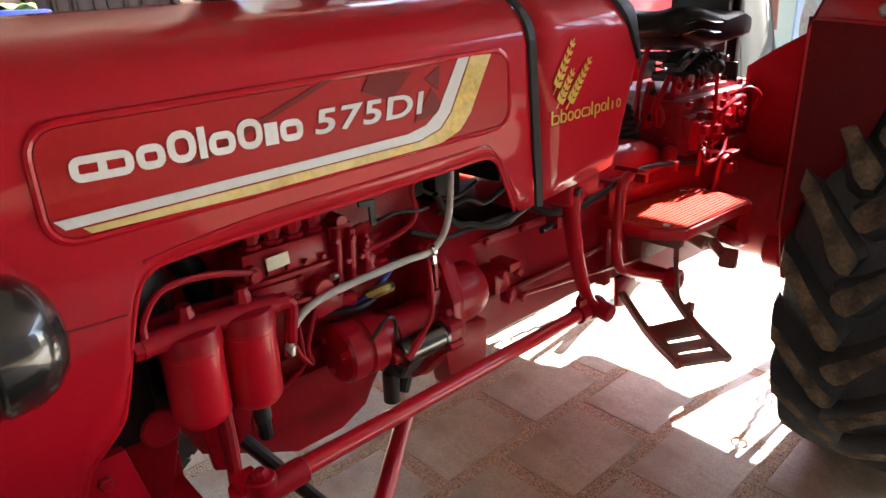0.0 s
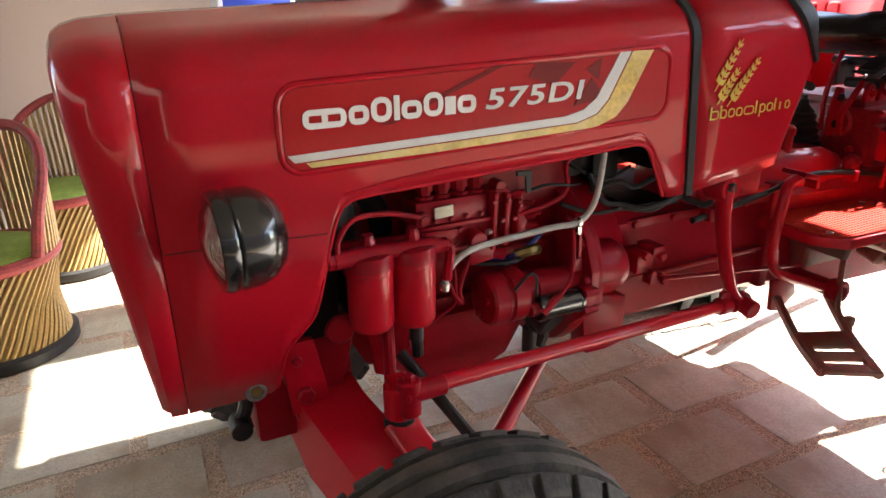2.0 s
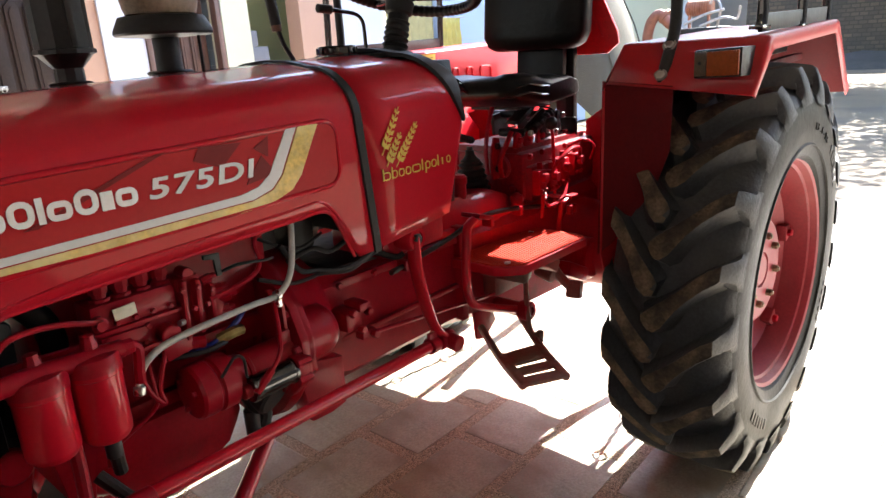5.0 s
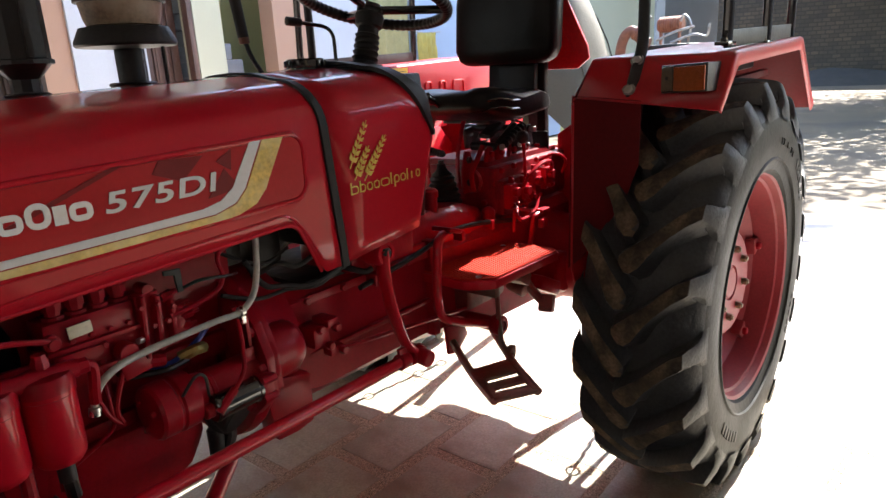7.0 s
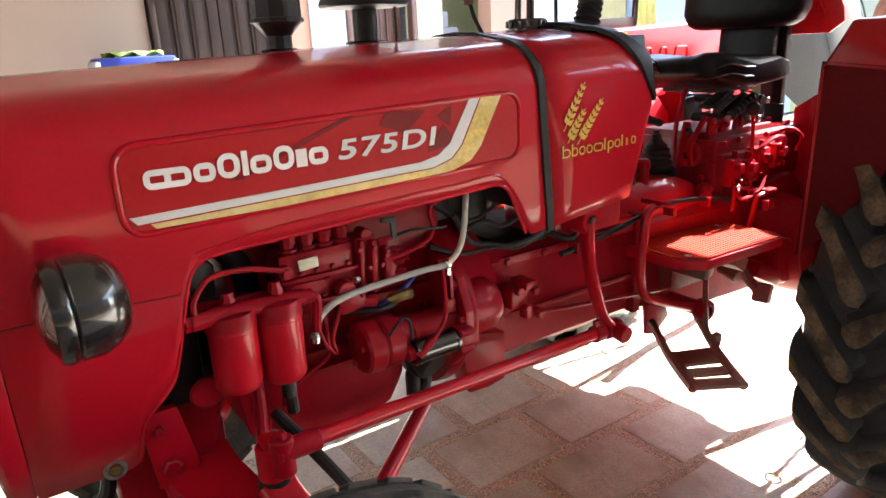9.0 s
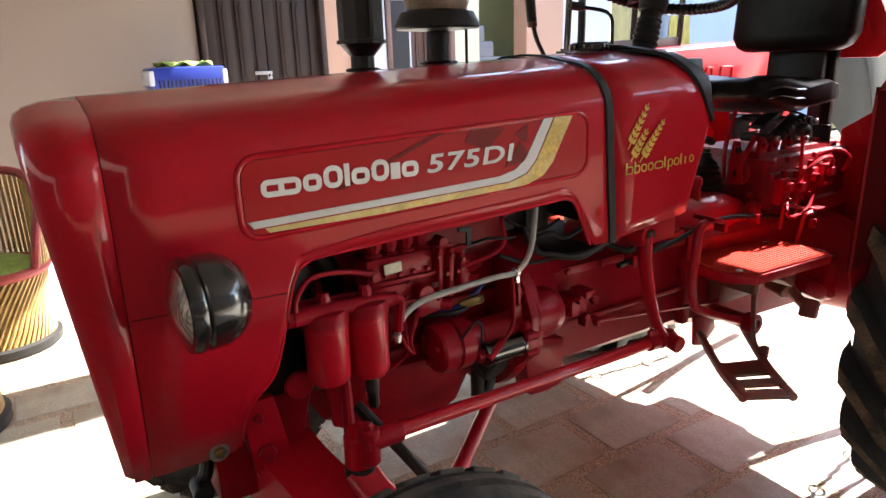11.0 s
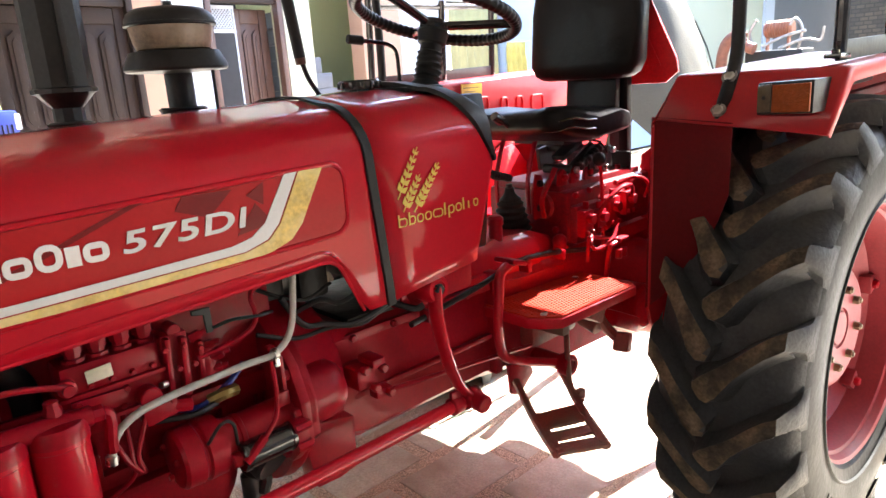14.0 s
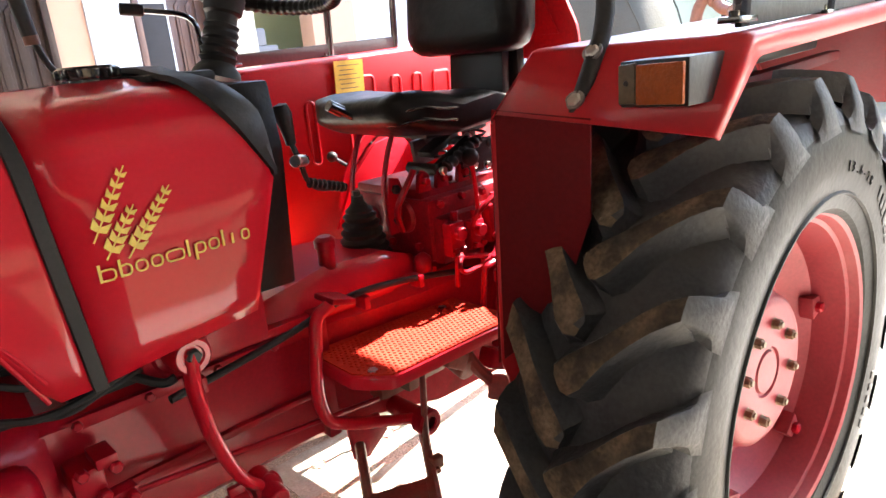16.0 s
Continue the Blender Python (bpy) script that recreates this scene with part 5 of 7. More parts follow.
tube(bm, [(-1.87, -0.24, 0.77), (-1.875, -0.26, 0.70), (-1.89, -0.30, 0.64)], 0.018, 10, 4, 0.6)
done()
bm, done = P("radiator_shroud", VINYL, label="black radiator shroud behind the bonnet")
box(bm, (-2.03, 0.0, 0.95), (0.16, 0.44, 0.46), bevel=0.02)
plate(bm, [(-1.95, -0.21, 0.99), (-1.90, -0.19, 0.96), (-1.91, -0.19, 0.75), (-1.99, -0.21, 0.72)], (0, 1, 0), 0.05, 0.01)
done()
bm, done = P("radiator_hose", RUBBER)
tube(bm, [(-1.95, -0.05, 0.98), (-1.88, -0.12, 0.98), (-1.83, -0.12, 0.90), (-1.84, -0.10, 0.80)], 0.024, 12)
tube(bm, [(-1.97, -0.17, 0.80), (-1.93, -0.19, 0.74), (-1.89, -0.16, 0.70)], 0.02, 12)
done()
bm, done = P("return_hose", HOSE, label="pale grey hose clipped across the engine")
tube(bm, [(-1.375, -0.235, 1.03), (-1.383, -0.245, 1.0), (-1.396, -0.25, 0.93), (-1.415, -0.25, 0.890), (-1.450, -0.252, 0.872), (-1.50, -0.252, 0.872), (-1.568, -0.25, 0.868), (-1.64, -0.25, 0.864), (-1.695, -0.25, 0.856), (-1.728, -0.25, 0.840), (-1.746, -0.25, 0.815), (-1.750, -0.25, 0.792)], 0.0066, 12, 6)
hose = done()
bm, done = P("hose_clip", CHROME, hose)
cyl(bm, (-1.448, -0.252, 0.872), (-1.437, -0.252, 0.874), 0.0115)
box(bm, (-1.443, -0.252, 0.858), (0.010, 0.016, 0.02), bevel=0.002)
done()
bm, done = P("hose_clip", CHROME, hose)
cyl(bm, (-1.750, -0.25, 0.800), (-1.752, -0.25, 0.784), 0.0105)
done()
bm, done = P("clip_bracket")
for x in (-1.452, -1.434):
    plate(bm, [(x, -0.247, 0.862), (x + 0.008, -0.247, 0.862), (x + 0.010, -0.247, 0.780), (x + 0.002, -0.247, 0.780)], (0, 1, 0), 0.006, 0.001)
box(bm, (-1.437, -0.245, 0.775), (0.028, 0.012, 0.03), bevel=0.003)
done()
for pts, r, m in (([(-1.62, -0.14, 0.79), (-1.58, -0.20, 0.80), (-1.52, -0.20, 0.825), (-1.48, -0.19, 0.85)], 0.006, BLUE),
                  ([(-1.66, -0.19, 0.80), (-1.60, -0.22, 0.80), (-1.55, -0.21, 0.80)], 0.006, MATTE),
                  ([(-1.56, -0.2, 0.805), (-1.535, -0.215, 0.815), (-1.51, -0.205, 0.81)], 0.012, BRASS)):
    bm, done = P("engine_cable", m)
    tube(bm, pts, r, 8)
    done()
for pts, r in (([(-1.40, -0.22, 0.965), (-1.36, -0.225, 0.90), (-1.31, -0.225, 0.885), (-1.26, -0.235, 0.872), (-1.20, -0.235, 0.875), (-1.12, -0.22, 0.89)], 0.0065),
               ([(-1.45, -0.20, 0.90), (-1.37, -0.21, 0.87), (-1.29, -0.21, 0.868), (-1.22, -0.225, 0.858), (-1.16, -0.22, 0.87), (-1.06, -0.20, 0.88)], 0.005),
               ([(-1.44, -0.18, 0.99), (-1.38, -0.19, 0.955), (-1.33, -0.2, 0.94), (-1.27, -0.2, 0.96)], 0.004),
               ([(-1.36, -0.18, 0.91), (-1.30, -0.2, 0.93), (-1.25, -0.2, 0.91), (-1.18, -0.2, 0.93)], 0.006),
               ([(-1.12, -0.20, 0.875), (-1.08, -0.24, 0.855), (-1.06, -0.25, 0.86)], 0.008)):
    bm, done = P("wiring_loom", RUBBER)
    tube(bm, pts, r, 8)
    done()
# added black blocks that close bright gaps and darken the engine bay
bm, done = P("bay_shade_block", VINYL)
box(bm, (-1.30, 0.03, 1.10), (0.20, 0.34, 0.10), bevel=0.02)
box(bm, (-1.365, 0.05, 1.0), (0.09, 0.30, 0.16), bevel=0.015)
box(bm, (-1.235, 0.05, 0.97), (0.08, 0.26, 0.16), bevel=0.015)
box(bm, (-1.05, 0.0, 1.10), (0.26, 0.36, 0.34), bevel=0.02)
done()
# added black sheet and block for the dark space under the tank
bm, done = P("under_tank_shade", VINYL)
box(bm, (-1.05, 0.0, 0.836), (0.30, 0.29, 0.016), bevel=0.004)
box(bm, (-0.95, 0.02, 0.86), (0.09, 0.12, 0.05), rot=(0, 0, 12), bevel=0.01)
done()
bm, done = P("loom_tag", PLATE)
box(bm, (-1.07, -0.06, 0.865), (0.016, 0.004, 0.045), rot=(0, -12, 20), bevel=0.001)
done()
bm, done = P("inlet_manifold")
tube(bm, [(-1.80, -0.10, 1.06), (-1.60, -0.12, 1.07), (-1.42, -0.11, 1.05)], 0.035, 12)
done()


# ---- transmission and driver's station ----
bm, done = P("transmission_case", label="red painted transmission housing")
secs = []
for x, w, z0, z1 in ((-1.27, 0.165, 0.56, 0.84), (-1.18, 0.15, 0.53, 0.83), (-0.95, 0.14, 0.522, 0.83), (-0.75, 0.14, 0.52, 0.83), (-0.60, 0.15, 0.50, 0.82), (-0.40, 0.17, 0.46, 0.82), (0.20, 0.18, 0.44, 0.84)):
    secs.append([(x, y * w, z) for y, z in ((-0.75, z0), (-1, z0 + 0.03), (-1, z1 - 0.03), (-0.85, z1), (0.85, z1), (1, z1 - 0.03), (1, z0 + 0.03), (0.75, z0))])
loft(bm, secs, True, True)
case = done()
for c, s_ in (((-0.985, -0.147, 0.655), (0.52, 0.016, 0.014)), ((-0.985, -0.147, 0.80), (0.52, 0.016, 0.022)), ((-0.72, 0, 0.69), (0.03, 0.33, 0.30))):
    bm, done = P("case_flange", RED_CAST, case)
    box(bm, c, s_, bevel=0.004)
    done()
for x in (-1.20, -1.08, -0.95, -0.83):
    bolt("case_bolt", (x, -0.155, 0.80), (0, -1, 0), 0.009, 0.010, case)
bm, done = P("linkage_bracket")
box(bm, (-1.215, -0.185, 0.725), (0.05, 0.07, 0.05), bevel=0.008)
box(bm, (-1.185, -0.20, 0.755), (0.035, 0.06, 0.02), bevel=0.004)
box(bm, (-1.17, -0.205, 0.675), (0.045, 0.03, 0.022), bevel=0.004)
br = done()
for x, z in ((-1.225, 0.75), (-1.20, 0.70), (-1.175, 0.74), (-1.16, 0.675)):
    bolt("bracket_bolt", (x, -0.222, z), (0, -1, 0), 0.011, 0.016, br)
bm, done = P("brake_rod")
tube(bm, [(-1.17, -0.21, 0.672), (-0.62, -0.20, 0.60)], 0.006, 8, curve=False)
done()
bm, done = P("gearbox_cover", RED, label="red gearbox top cover")
secs = []
for x, w, z1 in ((-0.92, 0.10, 0.845), (-0.80, 0.12, 0.88), (-0.66, 0.13, 0.912), (-0.50, 0.13, 0.905), (-0.40, 0.12, 0.87), (-0.36, 0.11, 0.83)):
    secs.append([(x, y * w, z) for y, z in ((-1.1, 0.81), (-1.0, z1 - 0.02), (-0.85, z1), (0.85, z1), (1.0, z1 - 0.02), (1.1, 0.81))])
loft(bm, secs, False, False)
box(bm, (-0.66, 0, 0.826), (0.60, 0.30, 0.018), bevel=0.004)
done()
bm, done = P("gear_lever_boot", RUBBER, label="ribbed black rubber gear lever boot")
prof = [(0.0, 0.062), (0.006, 0.064)]
for k in range(6):
    r = 0.064 - 0.0052 * k
    prof += [(0.012 + 0.020 * k, r + 0.004), (0.020 + 0.020 * k, r - 0.006), (0.026 + 0.020 * k, r - 0.004)]
prof += [(0.134, 0.024), (0.145, 0.016), (0.160, 0.014), (0.163, 0.0)]
lathe(bm, (-0.475, -0.02, 0.865), (-0.04, 0, 1), prof, 28)
done()
bm, done = P("gear_lever", MATTE)
tube(bm, [(-0.481, -0.02, 1.02), (-0.482, -0.02, 1.037)], 0.010, 10, curve=False)
done()
bm, done = P("range_lever", MATTE)
tube(bm, [(-0.375, -0.07, 0.80), (-0.37, -0.07, 0.90), (-0.362, -0.07, 0.95)], 0.006, 8)
lathe(bm, (-0.362, -0.07, 0.935), (0.1, 0, 1), [(0, 0.0), (0, 0.010), (0.02, 0.017), (0.045, 0.019), (0.058, 0.012), (0.062, 0)], 14)
done()
bm, done = P("oil_filler")
cyl(bm, (-0.64, -0.10, 0.90), (-0.64, -0.10, 0.955), 0.020)
lathe(bm, (-0.64, -0.10, 0.95), (0, 0, 1), [(0, 0.024), (0.018, 0.024), (0.026, 0.016), (0.028, 0)], 14)
done()
bm, done = P("oil_filler")
cyl(bm, (-0.40, -0.145, 0.82), (-0.40, -0.145, 0.85), 0.022)
bmesh.ops.create_icosphere(bm, subdivisions=2, radius=0.024, matrix=pose(-0.40, -0.145, 0.855))
done()
# hydraulic lift housing
bm, done = P("lift_housing", RED_DEEP, label="red hydraulic lift housing under the seat")
box(bm, (-0.11, 0.0, 0.925), (0.54, 0.32, 0.16), bevel=0.020)
box(bm, (-0.14, 0.0, 1.005), (0.46, 0.26, 0.04), bevel=0.010)
box(bm, (-0.29, -0.155, 0.90), (0.15, 0.06, 0.12), bevel=0.014)
lathe(bm, (-0.39, -0.07, 0.955), (1, 0, 0), [(0, 0), (0, 0.036), (0.008, 0.042), (0.03, 0.042), (0.034, 0.03), (0.05, 0.03)], 20)
lathe(bm, (-0.39, 0.06, 0.94), (1, 0, 0), [(0, 0), (0, 0.030), (0.03, 0.034), (0.05, 0.03)], 18)
lift = done()
for x in (-0.36, -0.30, -0.225):
    bm, done = P("seat_bracket", RED_CAST, lift)
    plate(bm, [(x - 0.022, -0.135, 1.02), (x + 0.022, -0.135, 1.02), (x + 0.015, -0.135, 1.062), (x, -0.135, 1.072), (x - 0.015, -0.135, 1.062)], (0, 1, 0), 0.014, 0.003)
    done()
    bolt("bracket_bolt", (x, -0.135, 1.045), (0, -1, 0), 0.011, 0.012, lift)
for x0, z0, w, h in ((-0.335, 0.905, 0.05, 0.085), (-0.265, 0.90, 0.05, 0.075), (-0.19, 0.915, 0.06, 0.10), (-0.10, 0.93, 0.05, 0.08)):
    bm, done = P("valve_block", RED_CAST, lift)
    box(bm, (x0, -0.185, z0), (w, 0.05, h), bevel=0.008)
    cyl(bm, (x0, -0.20, z0 + h * 0.18), (x0, -0.228, z0 + h * 0.18), 0.016)
    cyl(bm, (x0 + 0.01, -0.19, z0 + h / 2 - 0.004), (x0 + 0.01, -0.19, z0 + h / 2 + 0.022), 0.010, seg=6)
    done()
    bolt("block_bolt", (x0 - w * 0.28, -0.208, z0 - h * 0.32), (0, -1, 0), 0.008, 0.011, lift)
    bolt("block_bolt", (x0 + w * 0.28, -0.208, z0 - h * 0.32), (0, -1, 0), 0.008, 0.011, lift)
for k in range(6):
    bolt("housing_bolt", (-0.345 + 0.075 * k, -0.162, 0.99 + 0.006 * (k % 2)), (0, -1, 0), 0.010, 0.013, lift)
for k in range(5):
    bolt("housing_bolt", (-0.33 + 0.08 * k, -0.105, 1.024), (0, 0, 1), 0.011, 0.014, lift)
for y in (-0.12, -0.02, 0.09):
    bolt("front_bolt", (-0.38, y, 0.885), (-1, 0, 0), 0.011, 0.012, lift)
bm, done = P("linkage_arm", RED_CAST, lift)
tube(bm, [(-0.415, -0.10, 0.93), (-0.43, -0.105, 0.985), (-0.40, -0.11, 1.035), (-0.375, -0.115, 1.075)], 0.010, 8, 4, 0.6)
done()
for y in (-0.03, 0.10):
    bm, done = P("seat_post", RED_CAST, lift)
    tube(bm, [(-0.40, y, 0.93), (-0.405, y, 1.02), (-0.385, y, 1.10), (-0.36, y, 1.155)], 0.009, 8, 4, 0.6)
    done()
bm, done = P("linkage_plate", RED_CAST, lift)
plate(bm, [(-0.43, -0.075, 0.92), (-0.385, -0.075, 0.92), (-0.375, -0.075, 1.01), (-0.39, -0.075, 1.055), (-0.415, -0.075, 1.06), (-0.435, -0.075, 1.0)], (0, 1, 0), 0.010, 0.003)
done()
bolt("plate_bolt", (-0.405, -0.075, 1.03), (0, -1, 0), 0.012, 0.010, lift, MATTE)
bolt("plate_bolt", (-0.408, -0.075, 0.955), (0, -1, 0), 0.012, 0.010, lift, MATTE)
bm, done = P("hydraulic_pipe")
tube(bm, [(-0.29, -0.215, 0.93), (-0.285, -0.235, 0.965), (-0.22, -0.245, 1.0), (-0.14, -0.235, 0.995), (-0.10, -0.215, 0.96)], 0.007, 8)
tube(bm, [(-0.335, -0.215, 0.87), (-0.36, -0.235, 0.845), (-0.34, -0.24, 0.83), (-0.25, -0.235, 0.84), (-0.19, -0.215, 0.88)], 0.006, 8)
tube(bm, [(-0.16, -0.20, 1.0), (-0.12, -0.24, 1.02), (-0.06, -0.25, 0.99), (-0.03, -0.22, 0.94)], 0.0055, 8)
done()
bm, done = P("rod_bracket", RED_CAST)
tube(bm, [(-0.355, -0.215, 0.79), (-0.355, -0.22, 0.855), (-0.345, -0.22, 0.865), (-0.26, -0.22, 0.845), (-0.235, -0.22, 0.838)], 0.0065, 8, 2)
done()
bm, done = P("control_lever", RED)
tube(bm, [(-0.245, -0.20, 0.80), (-0.247, -0.20, 0.90), (-0.255, -0.20, 1.03), (-0.262, -0.20, 1.075)], 0.006, 8)
cl = done()
bm, done = P("lever_knob", RUBBER, cl)
bmesh.ops.create_uvsphere(bm, u_segments=14, v_segments=10, radius=0.022, matrix=pose(-0.265, -0.20, 1.092))
done()
# quadrant of the lift control beside the far fender
bm, done = P("control_quadrant", RED, label="red curved lift control quadrant")
for r0, r1 in ((0.235, 0.262), (0.275, 0.300)):
    arc = [radians(8 + 11 * k) for k in range(9)]
    plate(bm, [(0.02 - r1 * math.cos(a), 0.36, 0.86 + r1 * math.sin(a)) for a in arc] + [(0.02 - r0 * math.cos(a), 0.36, 0.86 + r0 * math.sin(a)) for a in arc[::-1]], (0, 1, 0), 0.008, 0.002)
plate(bm, [(-0.30, 0.35, 0.84), (0.06, 0.35, 0.84), (0.06, 0.35, 1.02), (-0.02, 0.35, 1.10), (-0.12, 0.35, 1.08), (-0.22, 0.35, 0.99)], (0, 1, 0), 0.012, 0.004)
box(bm, (-0.12, 0.25, 0.86), (0.30, 0.22, 0.03), bevel=0.006)
done()
for a in (35, 58):
    bm, done = P("quadrant_lever", MATTE)
    a = radians(a)
    tube(bm, [(0.02 - 0.10 * math.cos(a), 0.375, 0.86 + 0.10 * math.sin(a)), (0.02 - 0.34 * math.cos(a), 0.38, 0.86 + 0.34 * math.sin(a))], 0.006, 8, curve=False)
    bmesh.ops.create_uvsphere(bm, u_segments=12, v_segments=8, radius=0.017, matrix=pose(0.02 - 0.35 * math.cos(a), 0.38, 0.86 + 0.35 * math.sin(a)))
    done()
bm, done = P("diff_lock_pedal")
tube(bm, [(-0.30, -0.24, 0.70), (-0.30, -0.25, 0.78), (-0.30, -0.26, 0.83), (-0.25, -0.26, 0.84)], 0.008, 8)
box(bm, (-0.24, -0.26, 0.845), (0.05, 0.03, 0.012), bevel=0.003)
for x in (-0.27, -0.24):
    cyl(bm, (x, -0.27, 0.79), (x, -0.27, 0.82), 0.010)
done()
for s in (-1, 1):
    bm, done = P("rear_axle_housing")
    lathe(bm, (-0.026, s * 0.16, 0.62), (0, s, 0), [(0, 0), (0, 0.170), (0.05, 0.166), (0.08, 0.150), (0.28, 0.140), (0.40, 0.135), (0.42, 0.150), (0.47, 0.150), (0.47, 0)], 32)
    done()
# added plates that keep stray sun patches off the floor under the tractor
bm, done = P("sun_block_plate", label="red plate added to block sun between the axle and the far fender")
plate(bm, [(0.10, y, z) for y, z in ((0.20, 0.70), (0.53, 0.70), (0.53, 1.19), (0.40, 1.19), (0.24, 1.06), (0.20, 0.95))], (1, 0, 0), 0.014, 0.004)
done()
bm, done = P("sun_block_plate", label="red plate added to block sun between the axle and the near fender")
plate(bm, [(0.10, y, z) for y, z in ((-0.13, 0.70), (-0.53, 0.70), (-0.53, 1.20), (-0.36, 1.20), (-0.22, 1.12), (-0.13, 1.06))], (1, 0, 0), 0.014, 0.004)
done()
bm, done = P("brake_drum")
cyl(bm, (-0.17, -0.20, 0.61), (-0.17, -0.31, 0.61), 0.075, seg=24)
cyl(bm, (-0.13, -0.36, 0.54), (-0.13, -0.42, 0.54), 0.06, seg=20)
box(bm, (-0.30, -0.30, 0.60), (0.14, 0.05, 0.05), rot=(0, 25, 0), bevel=0.01)
done()

# foot platforms: the plain one on the far side, the one with a pimpled mat on the near side
bm, done = P("foot_platform", RED, label="red pressed foot platform")
plate(bm, [(-0.75, 0.14, 0.715), (-0.33, 0.14, 0.715), (-0.33, 0.52, 0.715), (-0.72, 0.52, 0.715), (-0.755, 0.48, 0.715)], (0, 0, 1), 0.028, 0.007)
far_plat = done()
bm, done = P("foot_mat", ORANGE, far_plat)
plate(bm, [(-0.73, 0.16, 0.7435), (-0.35, 0.16, 0.7435), (-0.35, 0.50, 0.7435), (-0.70, 0.50, 0.7435)], (0, 0, 1), 0.003)
done()
bm, done = P("foot_platform", RED, label="red pressed foot platform")
outline = [(-0.735, -0.335), (-0.70, -0.372), (-0.36, -0.385), (-0.33, -0.36), (-0.33, -0.14), (-0.75, -0.14), (-0.755, -0.30)]
plate(bm, [(x, y, 0.715) for x, y in outline], (0, 0, 1), 0.028, 0.007)
plat = done()
bm, done = P("foot_mat", ORANGE, plat, "orange-red pimpled platform surface")
plate(bm, [(x * 0.96 - 0.02, y * 0.965 - 0.006, 0.7435) for x, y in outline], (0, 0, 1), 0.003)
nx, ny = 32, 18
for i in range(nx):
    for j in range(ny):
        x, y = -0.725 + 0.0118 * i + (0.0059 if j % 2 else 0), -0.365 + 0.0118 * j
        if x < -0.70 and y < -0.335:
            continue
        lathe(bm, (x, y, 0.7462), (0, 0, 1), [(0, 0.0042), (0.0022, 0.0030), (0.0026, 0.0)], 6)
done()
for x, y in ((-0.71, -0.32), (-0.40, -0.20)):
    bolt("mat_screw", (x, y, 0.746), (0, 0, 1), 0.010, 0.005, plat, CHROME)
bm, done = P("platform_stay", RUST)
box(bm, (-0.50, -0.25, 0.69), (0.06, 0.20, 0.04), rot=(0, 30, 0), bevel=0.006)
box(bm, (-0.60, -0.22, 0.68), (0.03, 0.18, 0.06), bevel=0.006)
tube(bm, [(-0.44, -0.28, 0.71), (-0.40, -0.30, 0.62), (-0.36, -0.33, 0.56)], 0.016, 8)
box(bm, (-0.36, -0.34, 0.56), (0.05, 0.05, 0.06), rot=(0, 20, 15), bevel=0.01)
box(bm, (-0.50, -0.17, 0.64), (0.22, 0.06, 0.12), bevel=0.02)
cyl(bm, (-0.42, -0.24, 0.64), (-0.42, -0.30, 0.62), 0.03)
done()
bm, done = P("clutch_pedal", RED, label="bent red pedal lever")
tube(bm, [(-0.72, -0.215, 0.868), (-0.755, -0.215, 0.85), (-0.770, -0.22, 0.80), (-0.785, -0.225, 0.70), (-0.775, -0.23, 0.635), (-0.735, -0.235, 0.605), (-0.65, -0.24, 0.570), (-0.555, -0.245, 0.535)], 0.0135, 12, 5)
ped = done()
bm, done = P("pedal_pad", RED_CAST, ped)
box(bm, (-0.70, -0.205, 0.872), (0.06, 0.07, 0.014), rot=(0, 16, 0), bevel=0.005)
done()
bm, done = P("pedal_shaft", RED_CAST)
cyl(bm, (-0.545, -0.10, 0.533), (-0.545, -0.285, 0.533), 0.024, seg=18)
lathe(bm, (-0.545, -0.255, 0.533), (0, -1, 0), [(0, 0.024), (0, 0.033), (0.03, 0.033), (0.034, 0.028), (0.034, 0.016), (0.030, 0.014), (0.030, 0)], 20)
done()

# hanging step
bm, done = P("step_bracket", RED_CAST)
plate(bm, [(-0.70, -0.17, 0.56), (-0.61, -0.17, 0.55), (-0.59, -0.17, 0.50), (-0.65, -0.17, 0.455), (-0.69, -0.17, 0.465)], (0, -1, 0), 0.012, 0.003)
done()
bm, done = P("access_step", RUST, label="rusty red hanging access step with slots")
a, b = Vector((-0.68, -0.19, 0.475)), Vector((-0.53, -0.235, 0.475))
c_, d_ = Vector((-0.845, -0.455, 0.455)), Vector((-0.735, -0.525, 0.455))
p, q = a.lerp(c_, 0.46), b.lerp(d_, 0.46)
r, s_ = b.lerp(d_, 0.68), a.lerp(c_, 0.68)
plate(bm, [p, q, r, s_], (0, 0, 1), 0.010, 0.002)
step = done()
for p0, p1, q0, q1 in ((a, c_, b, d_), (b, d_, a, c_)):
    bm, done = P("side_rail", RUST, step)
    tube(bm, [p0 + Vector((0, 0, 0.03)), p0 * 0.5 + p1 * 0.5, p1], 0.0125, 8, 4, 1.0)
    done()
    bm, done = P("side_plate", RUST, step)
    e0, e1 = p0.lerp(p1, 0.46), p1
    i0, i1 = p0.lerp(q0, 0.12).lerp(p1.lerp(q1, 0.12), 0.46), p1.lerp(q1, 0.12)
    plate(bm, [e0 + Vector((0, 0, 0.001)), e1 + Vector((0, 0, 0.001)), i1 + Vector((0, 0, 0.001)), i0 + Vector((0, 0, 0.001))], (0, 0, 1), 0.011, 0.002)
    done()
for t, w in ((0.80, 0.034), (0.97, 0.040)):
    bm, done = P("tread_bar", RUST, step)
    p, q = a.lerp(c_, t), b.lerp(d_, t)
    u = (c_ - a).normalized() * w
    plate(bm, [p - u * 0.5, q - u * 0.5, q + u * 0.5, p + u * 0.5], (0, 0, 1), 0.010, 0.002)
    done()
bm, done = P("step_hanger", RUST)
